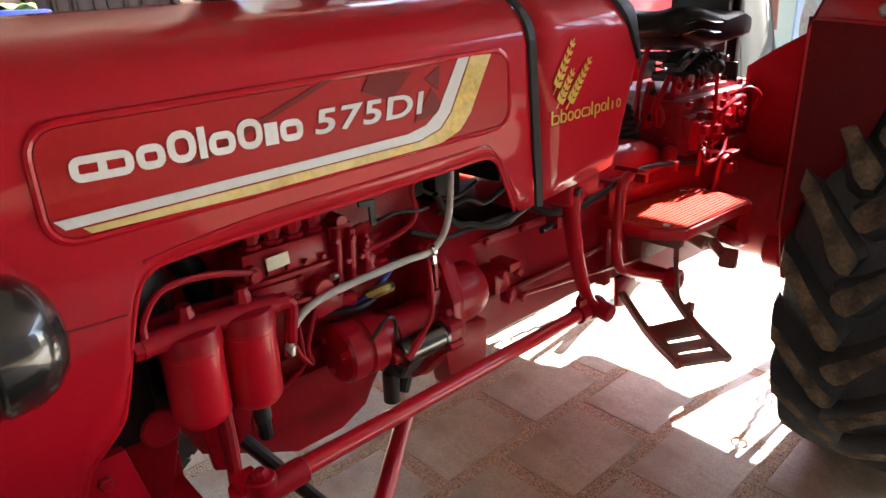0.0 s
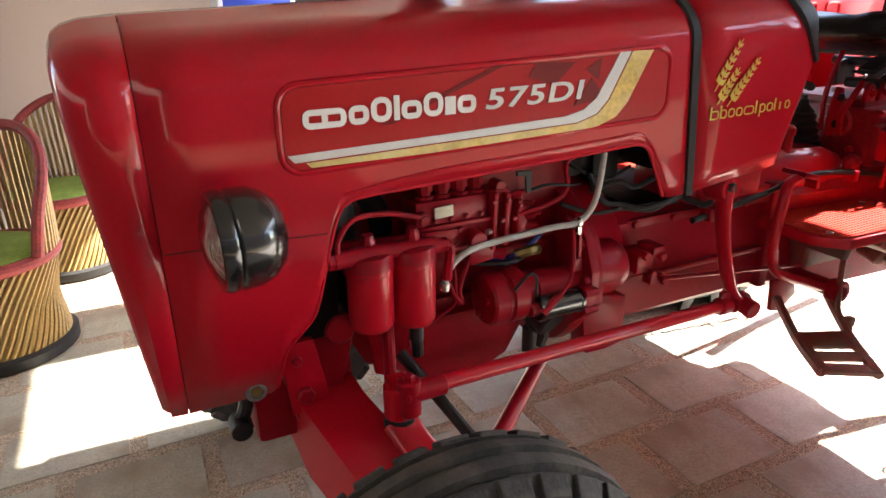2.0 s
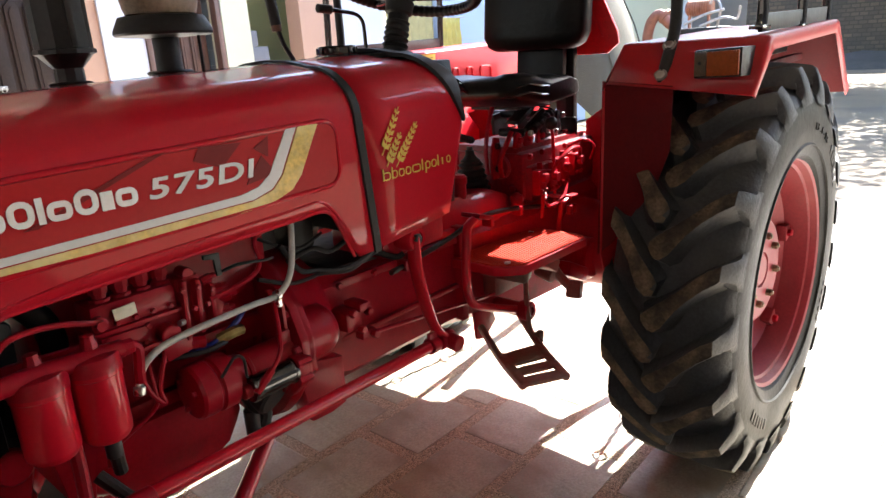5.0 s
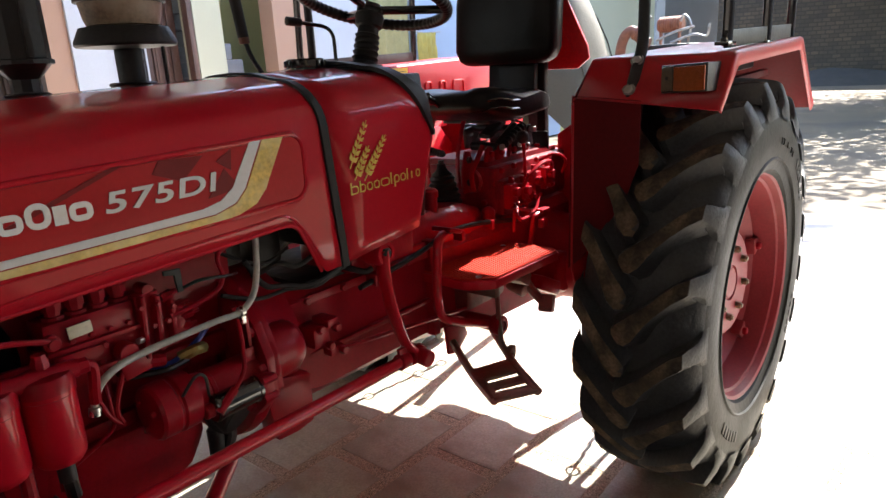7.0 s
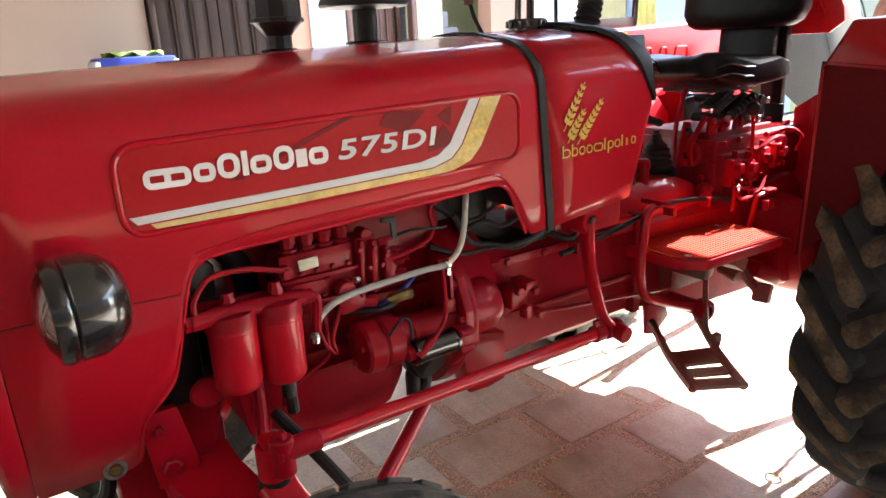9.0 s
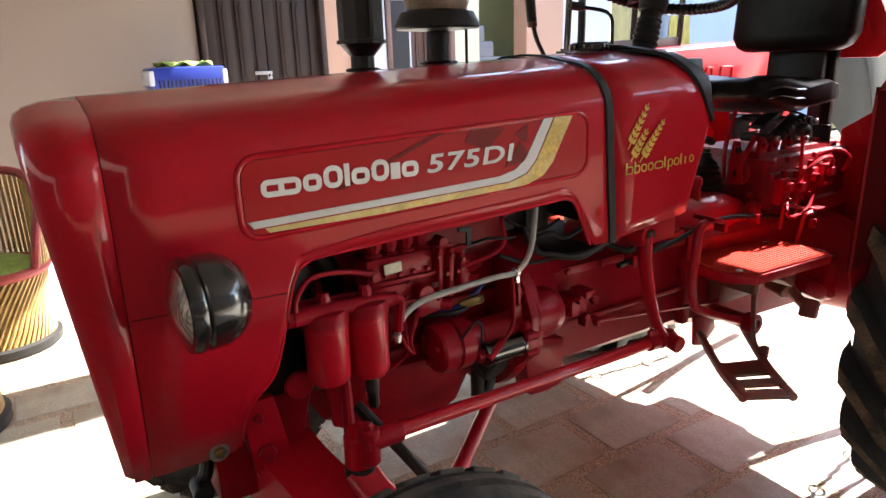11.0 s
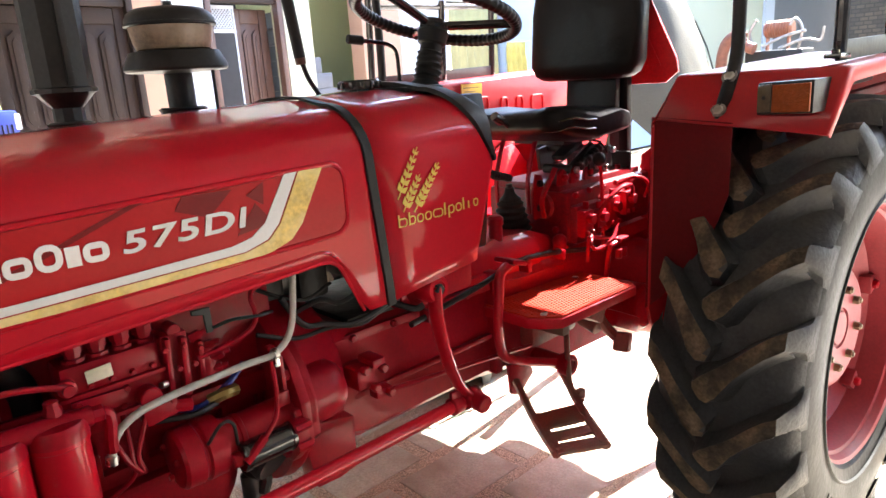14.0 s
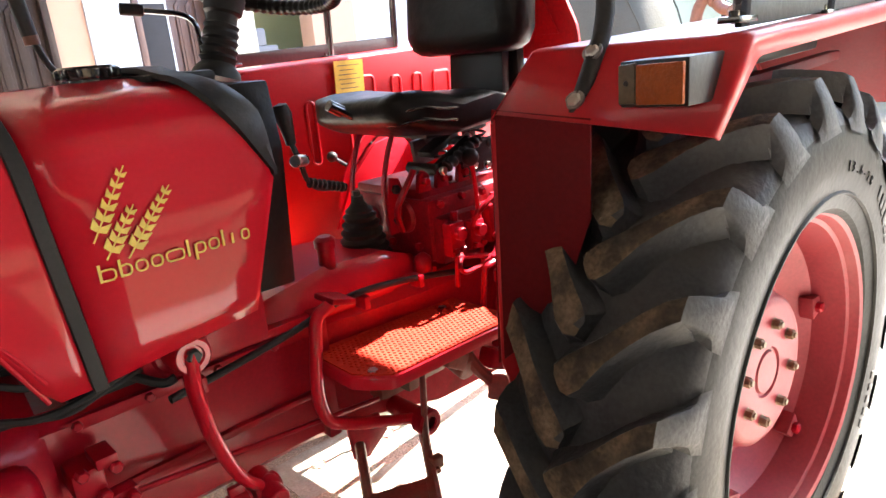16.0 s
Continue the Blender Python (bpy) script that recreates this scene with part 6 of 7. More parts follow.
tube(bm, [(-0.52, -0.25, 0.70), (-0.575, -0.30, 0.50), (-0.60, -0.36, 0.468)], 0.008, 8, 3)
box(bm, (-0.59, -0.345, 0.48), (0.03, 0.02, 0.03), bevel=0.004)
done()
for s in (-1, 1):
    bm, done = P("check_chain", STEEL)
    for k in range(9):
        p = Vector((-0.02, s * 0.50, 0.50)).lerp(Vector((0.46, s * 0.42, 0.43)), k / 8)
        if k in (3, 4, 5):
            cyl(bm, p - Vector((0.035, 0, 0)), p + Vector((0.035, 0, 0)), 0.008)
        else:
            lathe(bm, p, (0.2, 1, 0.3) if k % 2 else (0.1, 0.2, 1), [(-0.005, 0.024), (0, 0.030), (0.005, 0.024), (0, 0.019), (-0.005, 0.024)], 12)
    tube(bm, [(-0.02, s * 0.50, 0.50), (0.46, s * 0.42, 0.43)], 0.004, 6, curve=False)
    done()
for s in (-1, 1):
    bm, done = P("lower_link")
    tube(bm, [(0.10, s * 0.26, 0.42), (0.45, s * 0.34, 0.44), (0.95, s * 0.40, 0.46)], 0.022, 10, 4, 0.5)
    done()
    bm, done = P("lift_rod")
    tube(bm, [(0.42, s * 0.27, 0.95), (0.52, s * 0.35, 0.46)], 0.014, 10, curve=False)
    tube(bm, [(0.18, s * 0.20, 0.98), (0.44, s * 0.26, 0.96)], 0.022, 10, curve=False)
    done()
for s in (-1, 1):
    bm, done = P("brake_cable", RUBBER)
    tube(bm, [(-1.06, s * 0.20, 0.80), (-0.95, s * 0.185, 0.805), (-0.80, s * 0.19, 0.83), (-0.66, s * 0.185, 0.855), (-0.52, s * 0.19, 0.85), (-0.30, s * 0.21, 0.82)], 0.0075, 10)
    cab = done()
    for x in (-1.0, -0.62, -0.46):
        bm, done = P("cable_clip", RED_CAST, cab)
        box(bm, (x, s * 0.188, 0.835 if x > -0.9 else 0.803), (0.016, 0.036, 0.03), bevel=0.003)
        done()

# ---- steering, dash and lights ----
bm, done = P("steering_column", RUBBER, label="black ribbed steering column sleeve")
d = Vector((0.33, 0.05, 1)).normalized()
p0 = Vector((-0.765, 0.02, 1.325))
prof = [(0, 0.0), (0, 0.050), (0.015, 0.047)]
for k in range(5):
    prof += [(0.025 + 0.017 * k, 0.040 - 0.001 * k), (0.033 + 0.017 * k, 0.032), (0.040 + 0.017 * k, 0.036)]
prof += [(0.112, 0.030), (0.13, 0.030), (0.135, 0.038), (0.165, 0.042), (0.185, 0.030), (0.19, 0)]
lathe(bm, p0, d, prof, 24)
done()
hub = p0 + d * 0.175
bm, done = P("steering_wheel", RUBBER, label="black three-spoke steering wheel")
ax = Vector((0.30, 0, 1)).normalized()
u, v = frame_of(ax)
cw = hub + ax * 0.036
R0 = 0.218
ring = [cw + (u * math.cos(2 * math.pi * k / 36) + v * math.sin(2 * math.pi * k / 36)) * R0 for k in range(37)]
tube(bm, ring, 0.0145, 12, 1, curve=False)
sw = done()
bm, done = P("grip_wrap", VINYL, sw)
ring = [cw + (u * math.cos(2 * math.pi * k / 288) + v * math.sin(2 * math.pi * k / 288)) * R0 for k in range(289)]
tube(bm, ring, lambda t: 0.0166 + 0.0014 * math.sin(t * math.tau * 72), 10, 1, curve=False)
done()
for a in (95, 215, 335):
    bm, done = P("spoke", BLACK, sw)
    w = u * math.cos(radians(a)) + v * math.sin(radians(a))
    tube(bm, [hub + ax * 0.01 + w * 0.02, hub + ax * 0.02 + w * 0.10, cw + w * R0], 0.012, 10, 4)
    done()
bm, done = P("hub_cap", BLACK, sw)
lathe(bm, hub - ax * 0.01, ax, [(0, 0), (0, 0.038), (0.02, 0.040), (0.034, 0.030), (0.036, 0)], 20)
done()
bm, done = P("throttle_hand_lever", BLACK)
tube(bm, [(-0.70, 0.20, 1.325), (-0.70, 0.20, 1.41), (-0.705, 0.20, 1.445), (-0.725, 0.205, 1.465), (-0.77, 0.215, 1.474), (-0.835, 0.23, 1.482)], 0.006, 10, 5)
thl = done()
bm, done = P("knob", RUBBER, thl)
cyl(bm, (-0.805, 0.223, 1.479), (-0.85, 0.233, 1.484), 0.013)
done()
bm, done = P("fuel_cap", BLACK, label="black round fuel filler cap")
lathe(bm, (-1.02, -0.03, 1.335), (0, 0, 1), [(0, 0.0), (0, 0.036), (0.012, 0.036), (0.013, 0.048), (0.030, 0.050), (0.034, 0.046), (0.035, 0)], 24)
for k in range(12):
    a = 2 * math.pi * k / 12
    box(bm, (-1.02 + 0.049 * math.cos(a), -0.03 + 0.049 * math.sin(a), 1.357), (0.008, 0.008, 0.016), rot=(0, 0, math.degrees(a)), bevel=0.002)
done()
bm, done = P("start_lever", MATTE)
tube(bm, [(-0.69, -0.10, 1.20), (-0.672, -0.10, 1.148), (-0.660, -0.10, 1.105), (-0.632, -0.10, 1.082), (-0.57, -0.10, 1.072)], 0.006, 8)
sl = done()
bm, done = P("grip", RUBBER, sl)
lathe(bm, (-0.686, -0.10, 1.185), (-0.15, 0, 1), [(0, 0), (0, 0.011), (0.03, 0.014), (0.065, 0.019), (0.082, 0.014), (0.086, 0)], 14)
done()
bm, done = P("lever_clamp", CHROME, sl)
cyl(bm, (-0.695, -0.12, 1.152), (-0.655, -0.09, 1.146), 0.013)
done()
bm, done = P("lever_boot", RUBBER, sl)
tube(bm, [Vector((-0.658, -0.10, 1.099)).lerp(Vector((-0.567, -0.10, 1.071)), k / 48) for k in range(49)], lambda t: 0.0096 + 0.0025 * math.sin(t * math.tau * 8), 10, 1, curve=False)
done()
bm, done = P("mirror_stem", MATTE, label="black mirror stem clamped beside the tank")
tube(bm, [(-0.985, 0.18, 1.325), (-1.0, 0.18, 1.345), (-1.025, 0.18, 1.385), (-1.040, 0.18, 1.43), (-1.045, 0.18, 1.46)], 0.0065, 10)
tube(bm, [(-1.043, 0.18, 1.435), (-1.055, 0.18, 1.53), (-1.075, 0.18, 1.68), (-1.09, 0.18, 1.80)], lambda t: 0.0145 + 0.001 * t, 12)
mr = done()
bm, done = P("stem_clamp", RUST, mr)
cyl(bm, (-1.041, 0.18, 1.418), (-1.043, 0.18, 1.438), 0.014)
done()

# exhaust and air cleaner through the bonnet
bm, done = P("exhaust_silencer", MATTE, label="black exhaust silencer above the bonnet")
lathe(bm, (-1.621, 0.10, 1.30), (0, 0, 1), [(0, 0.0), (0, 0.028), (0.050, 0.028), (0.076, 0.051), (0.078, 0.058), (0.086, 0.058), (0.088, 0.053), (0.45, 0.053), (0.48, 0.03), (0.70, 0.025), (0.70, 0.0)], 10)
sil = done()
bm, done = P("seam", MATTE, sil)
box(bm, (-1.621, 0.046, 1.56), (0.012, 0.008, 0.34), bevel=0.002)
done()
AC = (-1.368, 0.17)
bm, done = P("air_cleaner", MATTE, label="black air cleaner stack with cloudy bowl")
lathe(bm, (*AC, 1.29), (0, 0, 1), [(0, 0), (0, 0.030), (0.118, 0.030), (0.123, 0.106), (0.128, 0.110), (0.136, 0.109), (0.164, 0.095), (0.166, 0.084), (0.168, 0)], 40)
ac = done()
bm, done = P("bowl", CLAY, ac, "cloudy brown pre-cleaner bowl")
lathe(bm, (*AC, 1.459), (0, 0, 1), [(0, 0.077), (0.015, 0.082), (0.048, 0.088), (0.051, 0.086), (0.053, 0)], 40)
done()
bm, done = P("cap", MATTE, ac)
lathe(bm, (*AC, 1.508), (0, 0, 1), [(0, 0), (0, 0.091), (0.004, 0.0945), (0.012, 0.0945), (0.026, 0.087), (0.035, 0.072), (0.039, 0.046), (0.040, 0.010), (0.052, 0.009), (0.054, 0)], 40)
done()
bm, done = P("cap_bead", RUBBER, ac)
lathe(bm, (*AC, 1.506), (0, 0, 1), [(0, 0.090), (0.002, 0.0965), (0.007, 0.0965), (0.009, 0.090)], 40)
done()
for x, y, r in ((-1.621, 0.10, 0.034), (-1.368, 0.17, 0.045)):
    bm, done = P("bonnet_grommet", RUBBER)
    lathe(bm, (x, y, ztop(x) - 0.012), (0, 0, 1), [(0, r), (0.012, r + 0.008), (0.016, r), (0.016, r - 0.01)], 28)
    done()
bm, done = P("stack_guard", MATTE)
tube(bm, [(-1.305, 0.13, 1.31), (-1.305, 0.13, 1.42)], 0.004, 8, curve=False)
done()


# ---- seat ----
bm, done = P("seat_cushion", VINYL, label="creased black vinyl seat cushion")
secs = []
for x, w, z0, z1 in ((-0.465, 0.13, 1.200, 1.220), (-0.457, 0.155, 1.186, 1.236), (-0.435, 0.185, 1.176, 1.250), (-0.38, 0.215, 1.158, 1.255), (-0.28, 0.236, 1.150, 1.246), (-0.14, 0.238, 1.156, 1.238), (-0.07, 0.232, 1.162, 1.232), (-0.04, 0.222, 1.168, 1.226), (-0.022, 0.208, 1.178, 1.216), (-0.015, 0.19, 1.190, 1.205)):
    sec = []
    for k in range(28):
        a = 2 * math.pi * k / 28
        cx, sx = math.cos(a), math.sin(a)
        y = math.copysign(abs(cx) ** 0.45, cx) * w
        z = (z0 + z1) / 2 + math.copysign(abs(sx) ** 0.55, sx) * (z1 - z0) / 2
        z += 0.006 * math.sin(22 * x + 9 * y) * (1 if sx > 0.2 else 0.5) + (0.012 * (abs(y) / w) ** 2 if sx > 0.2 else 0)
        sec.append((-0.455 + (x + 0.465) * 0.79, y, z + 0.004 * math.sin(60 * y + 20 * x) * (1 if sx > 0.2 else 0)))
    secs.append(sec)
loft(bm, secs, True, True)
cush = done()
bm, done = P("piping", BLACK, cush)
for z in (1.222, 1.196):
    ring = []
    for k in range(33):
        a = 2 * math.pi * k / 32
        cx, sx = math.cos(a), math.sin(a)
        ring.append((-0.279 + math.copysign(abs(cx) ** 0.4, cx) * 0.164, math.copysign(abs(sx) ** 0.4, sx) * 0.228, z + 0.006 * math.sin(5 * a)))
    tube(bm, ring, 0.004, 6, 1, curve=False)
done()
bm, done = P("seat_backrest", VINYL, label="black vinyl seat backrest")
sec = []
for z, w, x0, x1 in ((1.326, 0.150, -0.01, 0.05), (1.331, 0.178, -0.025, 0.06), (1.345, 0.204, -0.035, 0.07), (1.38, 0.222, -0.04, 0.075), (1.55, 0.222, -0.025, 0.09), (1.70, 0.20, -0.01, 0.10), (1.78, 0.165, 0.0, 0.105), (1.82, 0.12, 0.015, 0.10)):
    r = []
    for k in range(28):
        a = 2 * math.pi * k / 28
        cx, sx = math.cos(a), math.sin(a)
        r.append(((x0 + x1) / 2 + -0.045 + math.copysign(abs(cx) ** 0.5, cx) * (x1 - x0) / 2, 0.008 + math.copysign(abs(sx) ** 0.5, sx) * w * 0.97, z))
    sec.append(r)
loft(bm, sec, True, True)
done()
bm, done = P("backrest_support", VINYL)
box(bm, (0.0, 0.0, 1.27), (0.03, 0.20, 0.22), rot=(0, 4, 0), bevel=0.006)
box(bm, (0.045, -0.10, 1.20), (0.03, 0.035, 0.50), bevel=0.006)
box(bm, (0.045, 0.10, 1.20), (0.03, 0.035, 0.50), bevel=0.006)
box(bm, (0.03, 0.0, 1.02), (0.02, 0.26, 0.12), bevel=0.006)
done()
bm, done = P("seat_suspension", MATTE, label="black seat suspension linkage")
box(bm, (-0.20, 0, 1.145), (0.22, 0.20, 0.014), bevel=0.003)
box(bm, (-0.245, -0.125, 1.092), (0.13, 0.018, 0.030), rot=(0, -24, 0), bevel=0.004)
box(bm, (-0.17, -0.135, 1.075), (0.13, 0.016, 0.075), rot=(0, -8, 0), bevel=0.005)
box(bm, (-0.14, 0.10, 1.075), (0.09, 0.016, 0.075), rot=(0, -8, 0), bevel=0.005)
cyl(bm, (-0.305, -0.13, 1.062), (-0.305, -0.02, 1.062), 0.015)
cyl(bm, (-0.13, -0.15, 1.105), (-0.13, 0.15, 1.105), 0.014)
box(bm, (-0.235, -0.06, 1.115), (0.11, 0.05, 0.016), rot=(0, -24, 0), bevel=0.003)
sus = done()
for y in (-0.075, 0.075):
    bm, done = P("spring", MATTE, sus)
    tube(bm, [(-0.10 + 0.020 * math.cos(0.9 * k), y + 0.020 * math.sin(0.9 * k), 1.02 + 0.0030 * k) for k in range(42)], 0.0042, 6, 1, curve=False)
    done()
bm, done = P("damper", CHROME, sus)
cyl(bm, (-0.30, -0.10, 1.05), (-0.16, -0.10, 1.125), 0.011)
done()
bm, done = P("damper_sleeve", RUBBER, sus)
tube(bm, [Vector((-0.30, -0.15, 1.071)).lerp(Vector((-0.18, -0.15, 1.121)), k / 42) for k in range(43)], lambda t: 0.0133 + 0.0028 * math.sin(t * math.tau * 6), 12, 1, curve=False)
done()
for p in ((-0.305, -0.14, 1.062), (-0.13, -0.158, 1.105), (-0.20, -0.145, 1.06), (-0.15, -0.145, 1.05)):
    bolt("pivot_bolt", p, (0, -1, 0), 0.011, 0.012, sus, CHROME)
bm, done = P("seat_knob", BLACK)
cyl(bm, (-0.48, 0.0, 1.225), (-0.515, 0.0, 1.244), 0.014)
cyl(bm, (-0.44, 0.0, 1.20), (-0.485, 0.0, 1.228), 0.007)
done()


# ---- fenders ----
def fender(s):
    yo, yi = s * 0.89, s * 0.53
    e = 0.24 if s > 0 else 0.0
    # profile along the top: front lip, front corner, level top, rear corner, rear lip
    prof = [(-0.505, 1.195, 0.03), (-0.39, 1.332, 0.02), (0.43 + e, 1.368 + 0.04 * e, 0.0), (0.72 + e, 1.128, 0.0)]
    bm = bm_new()
    t = 0.006
    top_o = [(x + 0.035 if k < 2 else x, yo, z) for k, (x, z, _) in enumerate(prof)]
    top_i = [(x - 0.045 if k < 2 else x, yi, z + (0.038 if k == 0 else 0.0)) for k, (x, z, _) in enumerate(prof)]
    A = [bm.verts.new(p) for p in top_o]
    B = [bm.verts.new(p) for p in top_i]
    for k in range(3):
        bm.faces.new((A[k], A[k + 1], B[k + 1], B[k]))
    # hanging outer lip
    C = [bm.verts.new(p) for p in ((-0.452, yo - s * 0.004, 1.186), (-0.325, yo - s * 0.004, 1.296), (0.412 + e, yo - s * 0.004, 1.326 + 0.04 * e), (0.690 + e, yo - s * 0.004, 1.10))]
    for k in range(3):
        bm.faces.new((A[k], C[k], C[k + 1], A[k + 1]))
    # inner panel
    low = [(-0.565, 0.77), (-0.50, 0.60), (-0.30, 0.50), (0.30, 0.50), (0.55 + e, 0.70)]
    D = [bm.verts.new((x, yi + s * 0.005, z)) for x, z in low]
    ring = [B[0]] + D + [B[3], B[2], B[1]]
    bm.faces.new(ring)
    # front return flange of the inner panel
    bmesh.ops.bevel(bm, geom=[e for e in bm.edges if len(e.link_faces) == 2], offset=0.012, segments=3, profile=0.5, affect="EDGES")
    f = part("fender", bm, FENDER_RED, tractor, "red flat-topped rear fender", 50)
    f.modifiers.new("thickness", "SOLIDIFY").thickness = 0.005
    # front shield, its shade put into the dark red
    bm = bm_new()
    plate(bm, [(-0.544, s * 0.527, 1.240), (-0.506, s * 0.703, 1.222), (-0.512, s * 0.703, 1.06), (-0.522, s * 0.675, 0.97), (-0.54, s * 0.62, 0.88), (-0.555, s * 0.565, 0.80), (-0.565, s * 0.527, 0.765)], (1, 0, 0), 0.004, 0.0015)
    part("front_shield", bm, RED_SHADED, f)
    # pressed ribs on the inner panel
    for x0, x1, z0, z1 in ((-0.08, 0.04, 1.0, 1.28), (0.12, 0.16, 1.02, 1.27), (0.22, 0.26, 1.02, 1.27), (0.32, 0.40, 1.02, 1.27), (-0.24, -0.21, 1.02, 1.22)):
        bm = bm_new()
        pts = [(x, yi - s * 0.002, z) for x, z in rounded(x0, z0, x1, z1, 0.014, 3)]
        tube(bm, pts + pts[:1], 0.005, 6, 1, curve=False)
        part("pressed_rib", bm, FENDER_RED, f)
    # added dark linings that put shade inside the fender, and the strut under the top
    bm = bm_new()
    plate(bm, [(-0.44, yi + s * 0.012, 0.98), (-0.36, yi + s * 0.012, 1.31), (0.43 + e, yi + s * 0.012, 1.335), (0.56 + e, yi + s * 0.012, 1.21), (0.5 + e, yi + s * 0.012, 0.9)], (0, s, 0), 0.004, 0.001)
    part("inner_shade_lining", bm, RUBBER, f)
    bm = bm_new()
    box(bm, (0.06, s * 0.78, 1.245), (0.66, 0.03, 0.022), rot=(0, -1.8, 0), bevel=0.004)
    part("fender_strut", bm, RED_SHADED, f)
    bm = bm_new()
    box(bm, (0.12, s * 0.70, 1.292), (0.52, 0.10, 0.055), rot=(0, -1.8, 0), bevel=0.012)
    part("stiffener_box", bm, MATTE, f)
    # added sheets that paint the shade under the rear slope and the top
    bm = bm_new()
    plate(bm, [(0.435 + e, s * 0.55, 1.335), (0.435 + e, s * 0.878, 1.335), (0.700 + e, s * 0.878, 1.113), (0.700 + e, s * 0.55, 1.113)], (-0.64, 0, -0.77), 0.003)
    part("rear_shade_lining", bm, RED_SHADED, f)
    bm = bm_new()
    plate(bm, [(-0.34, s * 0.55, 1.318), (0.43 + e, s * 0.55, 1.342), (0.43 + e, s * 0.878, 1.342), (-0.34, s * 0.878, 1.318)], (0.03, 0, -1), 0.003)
    part("top_shade_lining", bm, RED_SHADED, f)
    # front lamp
    bm = bm_new()
    n = Vector((-0.77, 0, 0.64))
    face = [(-0.497, s * 0.750, 1.238), (-0.512, s * 0.867, 1.242), (-0.512, s * 0.867, 1.310), (-0.497, s * 0.750, 1.306)]
    back = [(-0.440, s * 0.750, 1.238), (-0.430, s * 0.866, 1.240), (-0.382, s * 0.860, 1.310), (-0.395, s * 0.750, 1.306)]
    loft(bm, [face, back], True, True)
    bmesh.ops.bevel(bm, geom=bm.edges[:], offset=0.004, segments=2, profile=0.6, affect="EDGES")
    lamp = part("fender_lamp", bm, MATTE, tractor, "amber fender lamp in a black housing", 40)
    for y0, y1, m, nm in ((0.754, 0.783, SMOKED, "clear_lens"), (0.785, 0.863, AMBER, "amber_lens")):
        bm = bm_new()
        def on(y, z):
            return (-0.497 - 0.015 * (y - 0.75) / 0.117 - 0.003, s * y, z)
        plate(bm, [on(y0, 1.244), on(y1, 1.246), on(y1, 1.304), on(y0, 1.301)], (-1, 0, 0), 0.008, 0.002)
        part(nm, bm, m, lamp)
    bolt("lens_screw", (-0.504, s * 0.768, 1.275), (-1, 0, 0), 0.005, 0.008, lamp, MATTE)
    # canopy front post strapped to the fender
    bm = bm_new()
    tube(bm, [(-0.500, s * 0.662, 1.215), (-0.470, s * 0.662, 1.252), (-0.425, s * 0.66, 1.315), (-0.400, s * 0.66, 1.36), (-0.392, s * 0.66, 1.43), (-0.395, s * 0.66, 1.70), (-0.40, s * 0.66, 2.12)], 0.0155, 12, 5)
    post = part("canopy_post", bm, MATTE, tractor, "bent black canopy post bolted to the fender", 40)
    for p in ((-0.485, s * 0.662, 1.245), (-0.428, s * 0.66, 1.318)):
        bolt("post_bolt", p, (-0.77, 0, 0.64), 0.013, 0.012, post, CHROME)
        bm = bm_new()
        lathe(bm, p, (-0.77, 0, 0.64), [(0.004, 0.0), (0.004, 0.018), (0.008, 0.018), (0.008, 0.0)], 16)
        part("washer", bm, STEEL, post)
    # rear rail along the outer edge
    bm = bm_new()
    box(bm, (0.06, s * 0.845, 1.375), (0.74, 0.012, 0.045), rot=(0, -2, 0), bevel=0.003)
    rail = part("fender_rail", bm, MATTE, tractor, "black steel rail along the fender top")
    for x, zt in ((-0.30, 2.12 if s < 0 else 1.69), (0.42, 2.12 if s < 0 else 1.69), (0.10, 2.0 if s < 0 else 1.69)):
        bm = bm_new()
        tube(bm, [(x, s * 0.845, 1.345), (x + 0.005, s * 0.845, 1.45), (x + 0.01, s * 0.84, zt)], 0.014, 10, 4)
        part("rail_post", bm, BLACK, rail)
        bm = bm_new()
        box(bm, (x - 0.01, s * 0.845, 1.352), (0.07, 0.035, 0.010), bevel=0.002)
        cyl(bm, (x - 0.025, s * 0.845, 1.352), (x - 0.025, s * 0.845, 1.366), 0.008)
        part("post_foot", bm, BLACK, rail)
    bm = bm_new()
    tube(bm, [(-0.29, s * 0.845, 1.652), (0.43, s * 0.843, 1.675)], 0.012, 10, curve=False)
    part("top_bar", bm, BLACK, rail)


fender(-1)
fender(1)
# warning label on the far fender
bm, done = P("warning_label", YELLOW, label="yellow warning label with dark print bars")
plate(bm, [(-0.128, 0.518, 1.222), (-0.012, 0.518, 1.222), (-0.006, 0.518, 1.336), (-0.122, 0.518, 1.336)], (0, -1, 0), 0.003)
lab = done()
for k in range(7):
    bm, done = P("print_bar", INK, lab)
    box(bm, (-0.068 - 0.004 * (k % 3), 0.5135, 1.234 + 0.0145 * k), (0.086 - 0.014 * (k % 3), 0.002, 0.0022))
    done()
# unseen canopy sheet, added and sized for the shade it throws
bm, done = P("canopy_shade", CLOTH, label="unseen canopy sheet added over the driver's place for its shade")
box(bm, (-0.26, 0, 2.13), (2.07, 1.31, 0.02), bevel=0.005)
done()
bm, done = P("rear_hazard_board", SHEET_RED, label="bright red triangular hazard board")
plate(bm, [(0.13, y, z) for y, z in ((-0.20, 1.300), (-0.245, 1.335), (-0.238, 1.38), (-0.04, 1.78), (0.02, 1.78), (0.195, 1.38), (0.20, 1.335), (0.16, 1.300))], (1, 0, 0), 0.012, 0.003)
plate(bm, [(0.128, y, z) for y, z in ((-0.185, 1.36), (-0.01, 1.70), (0.15, 1.36))], (-1, 0, 0), 0.004, 0.001)
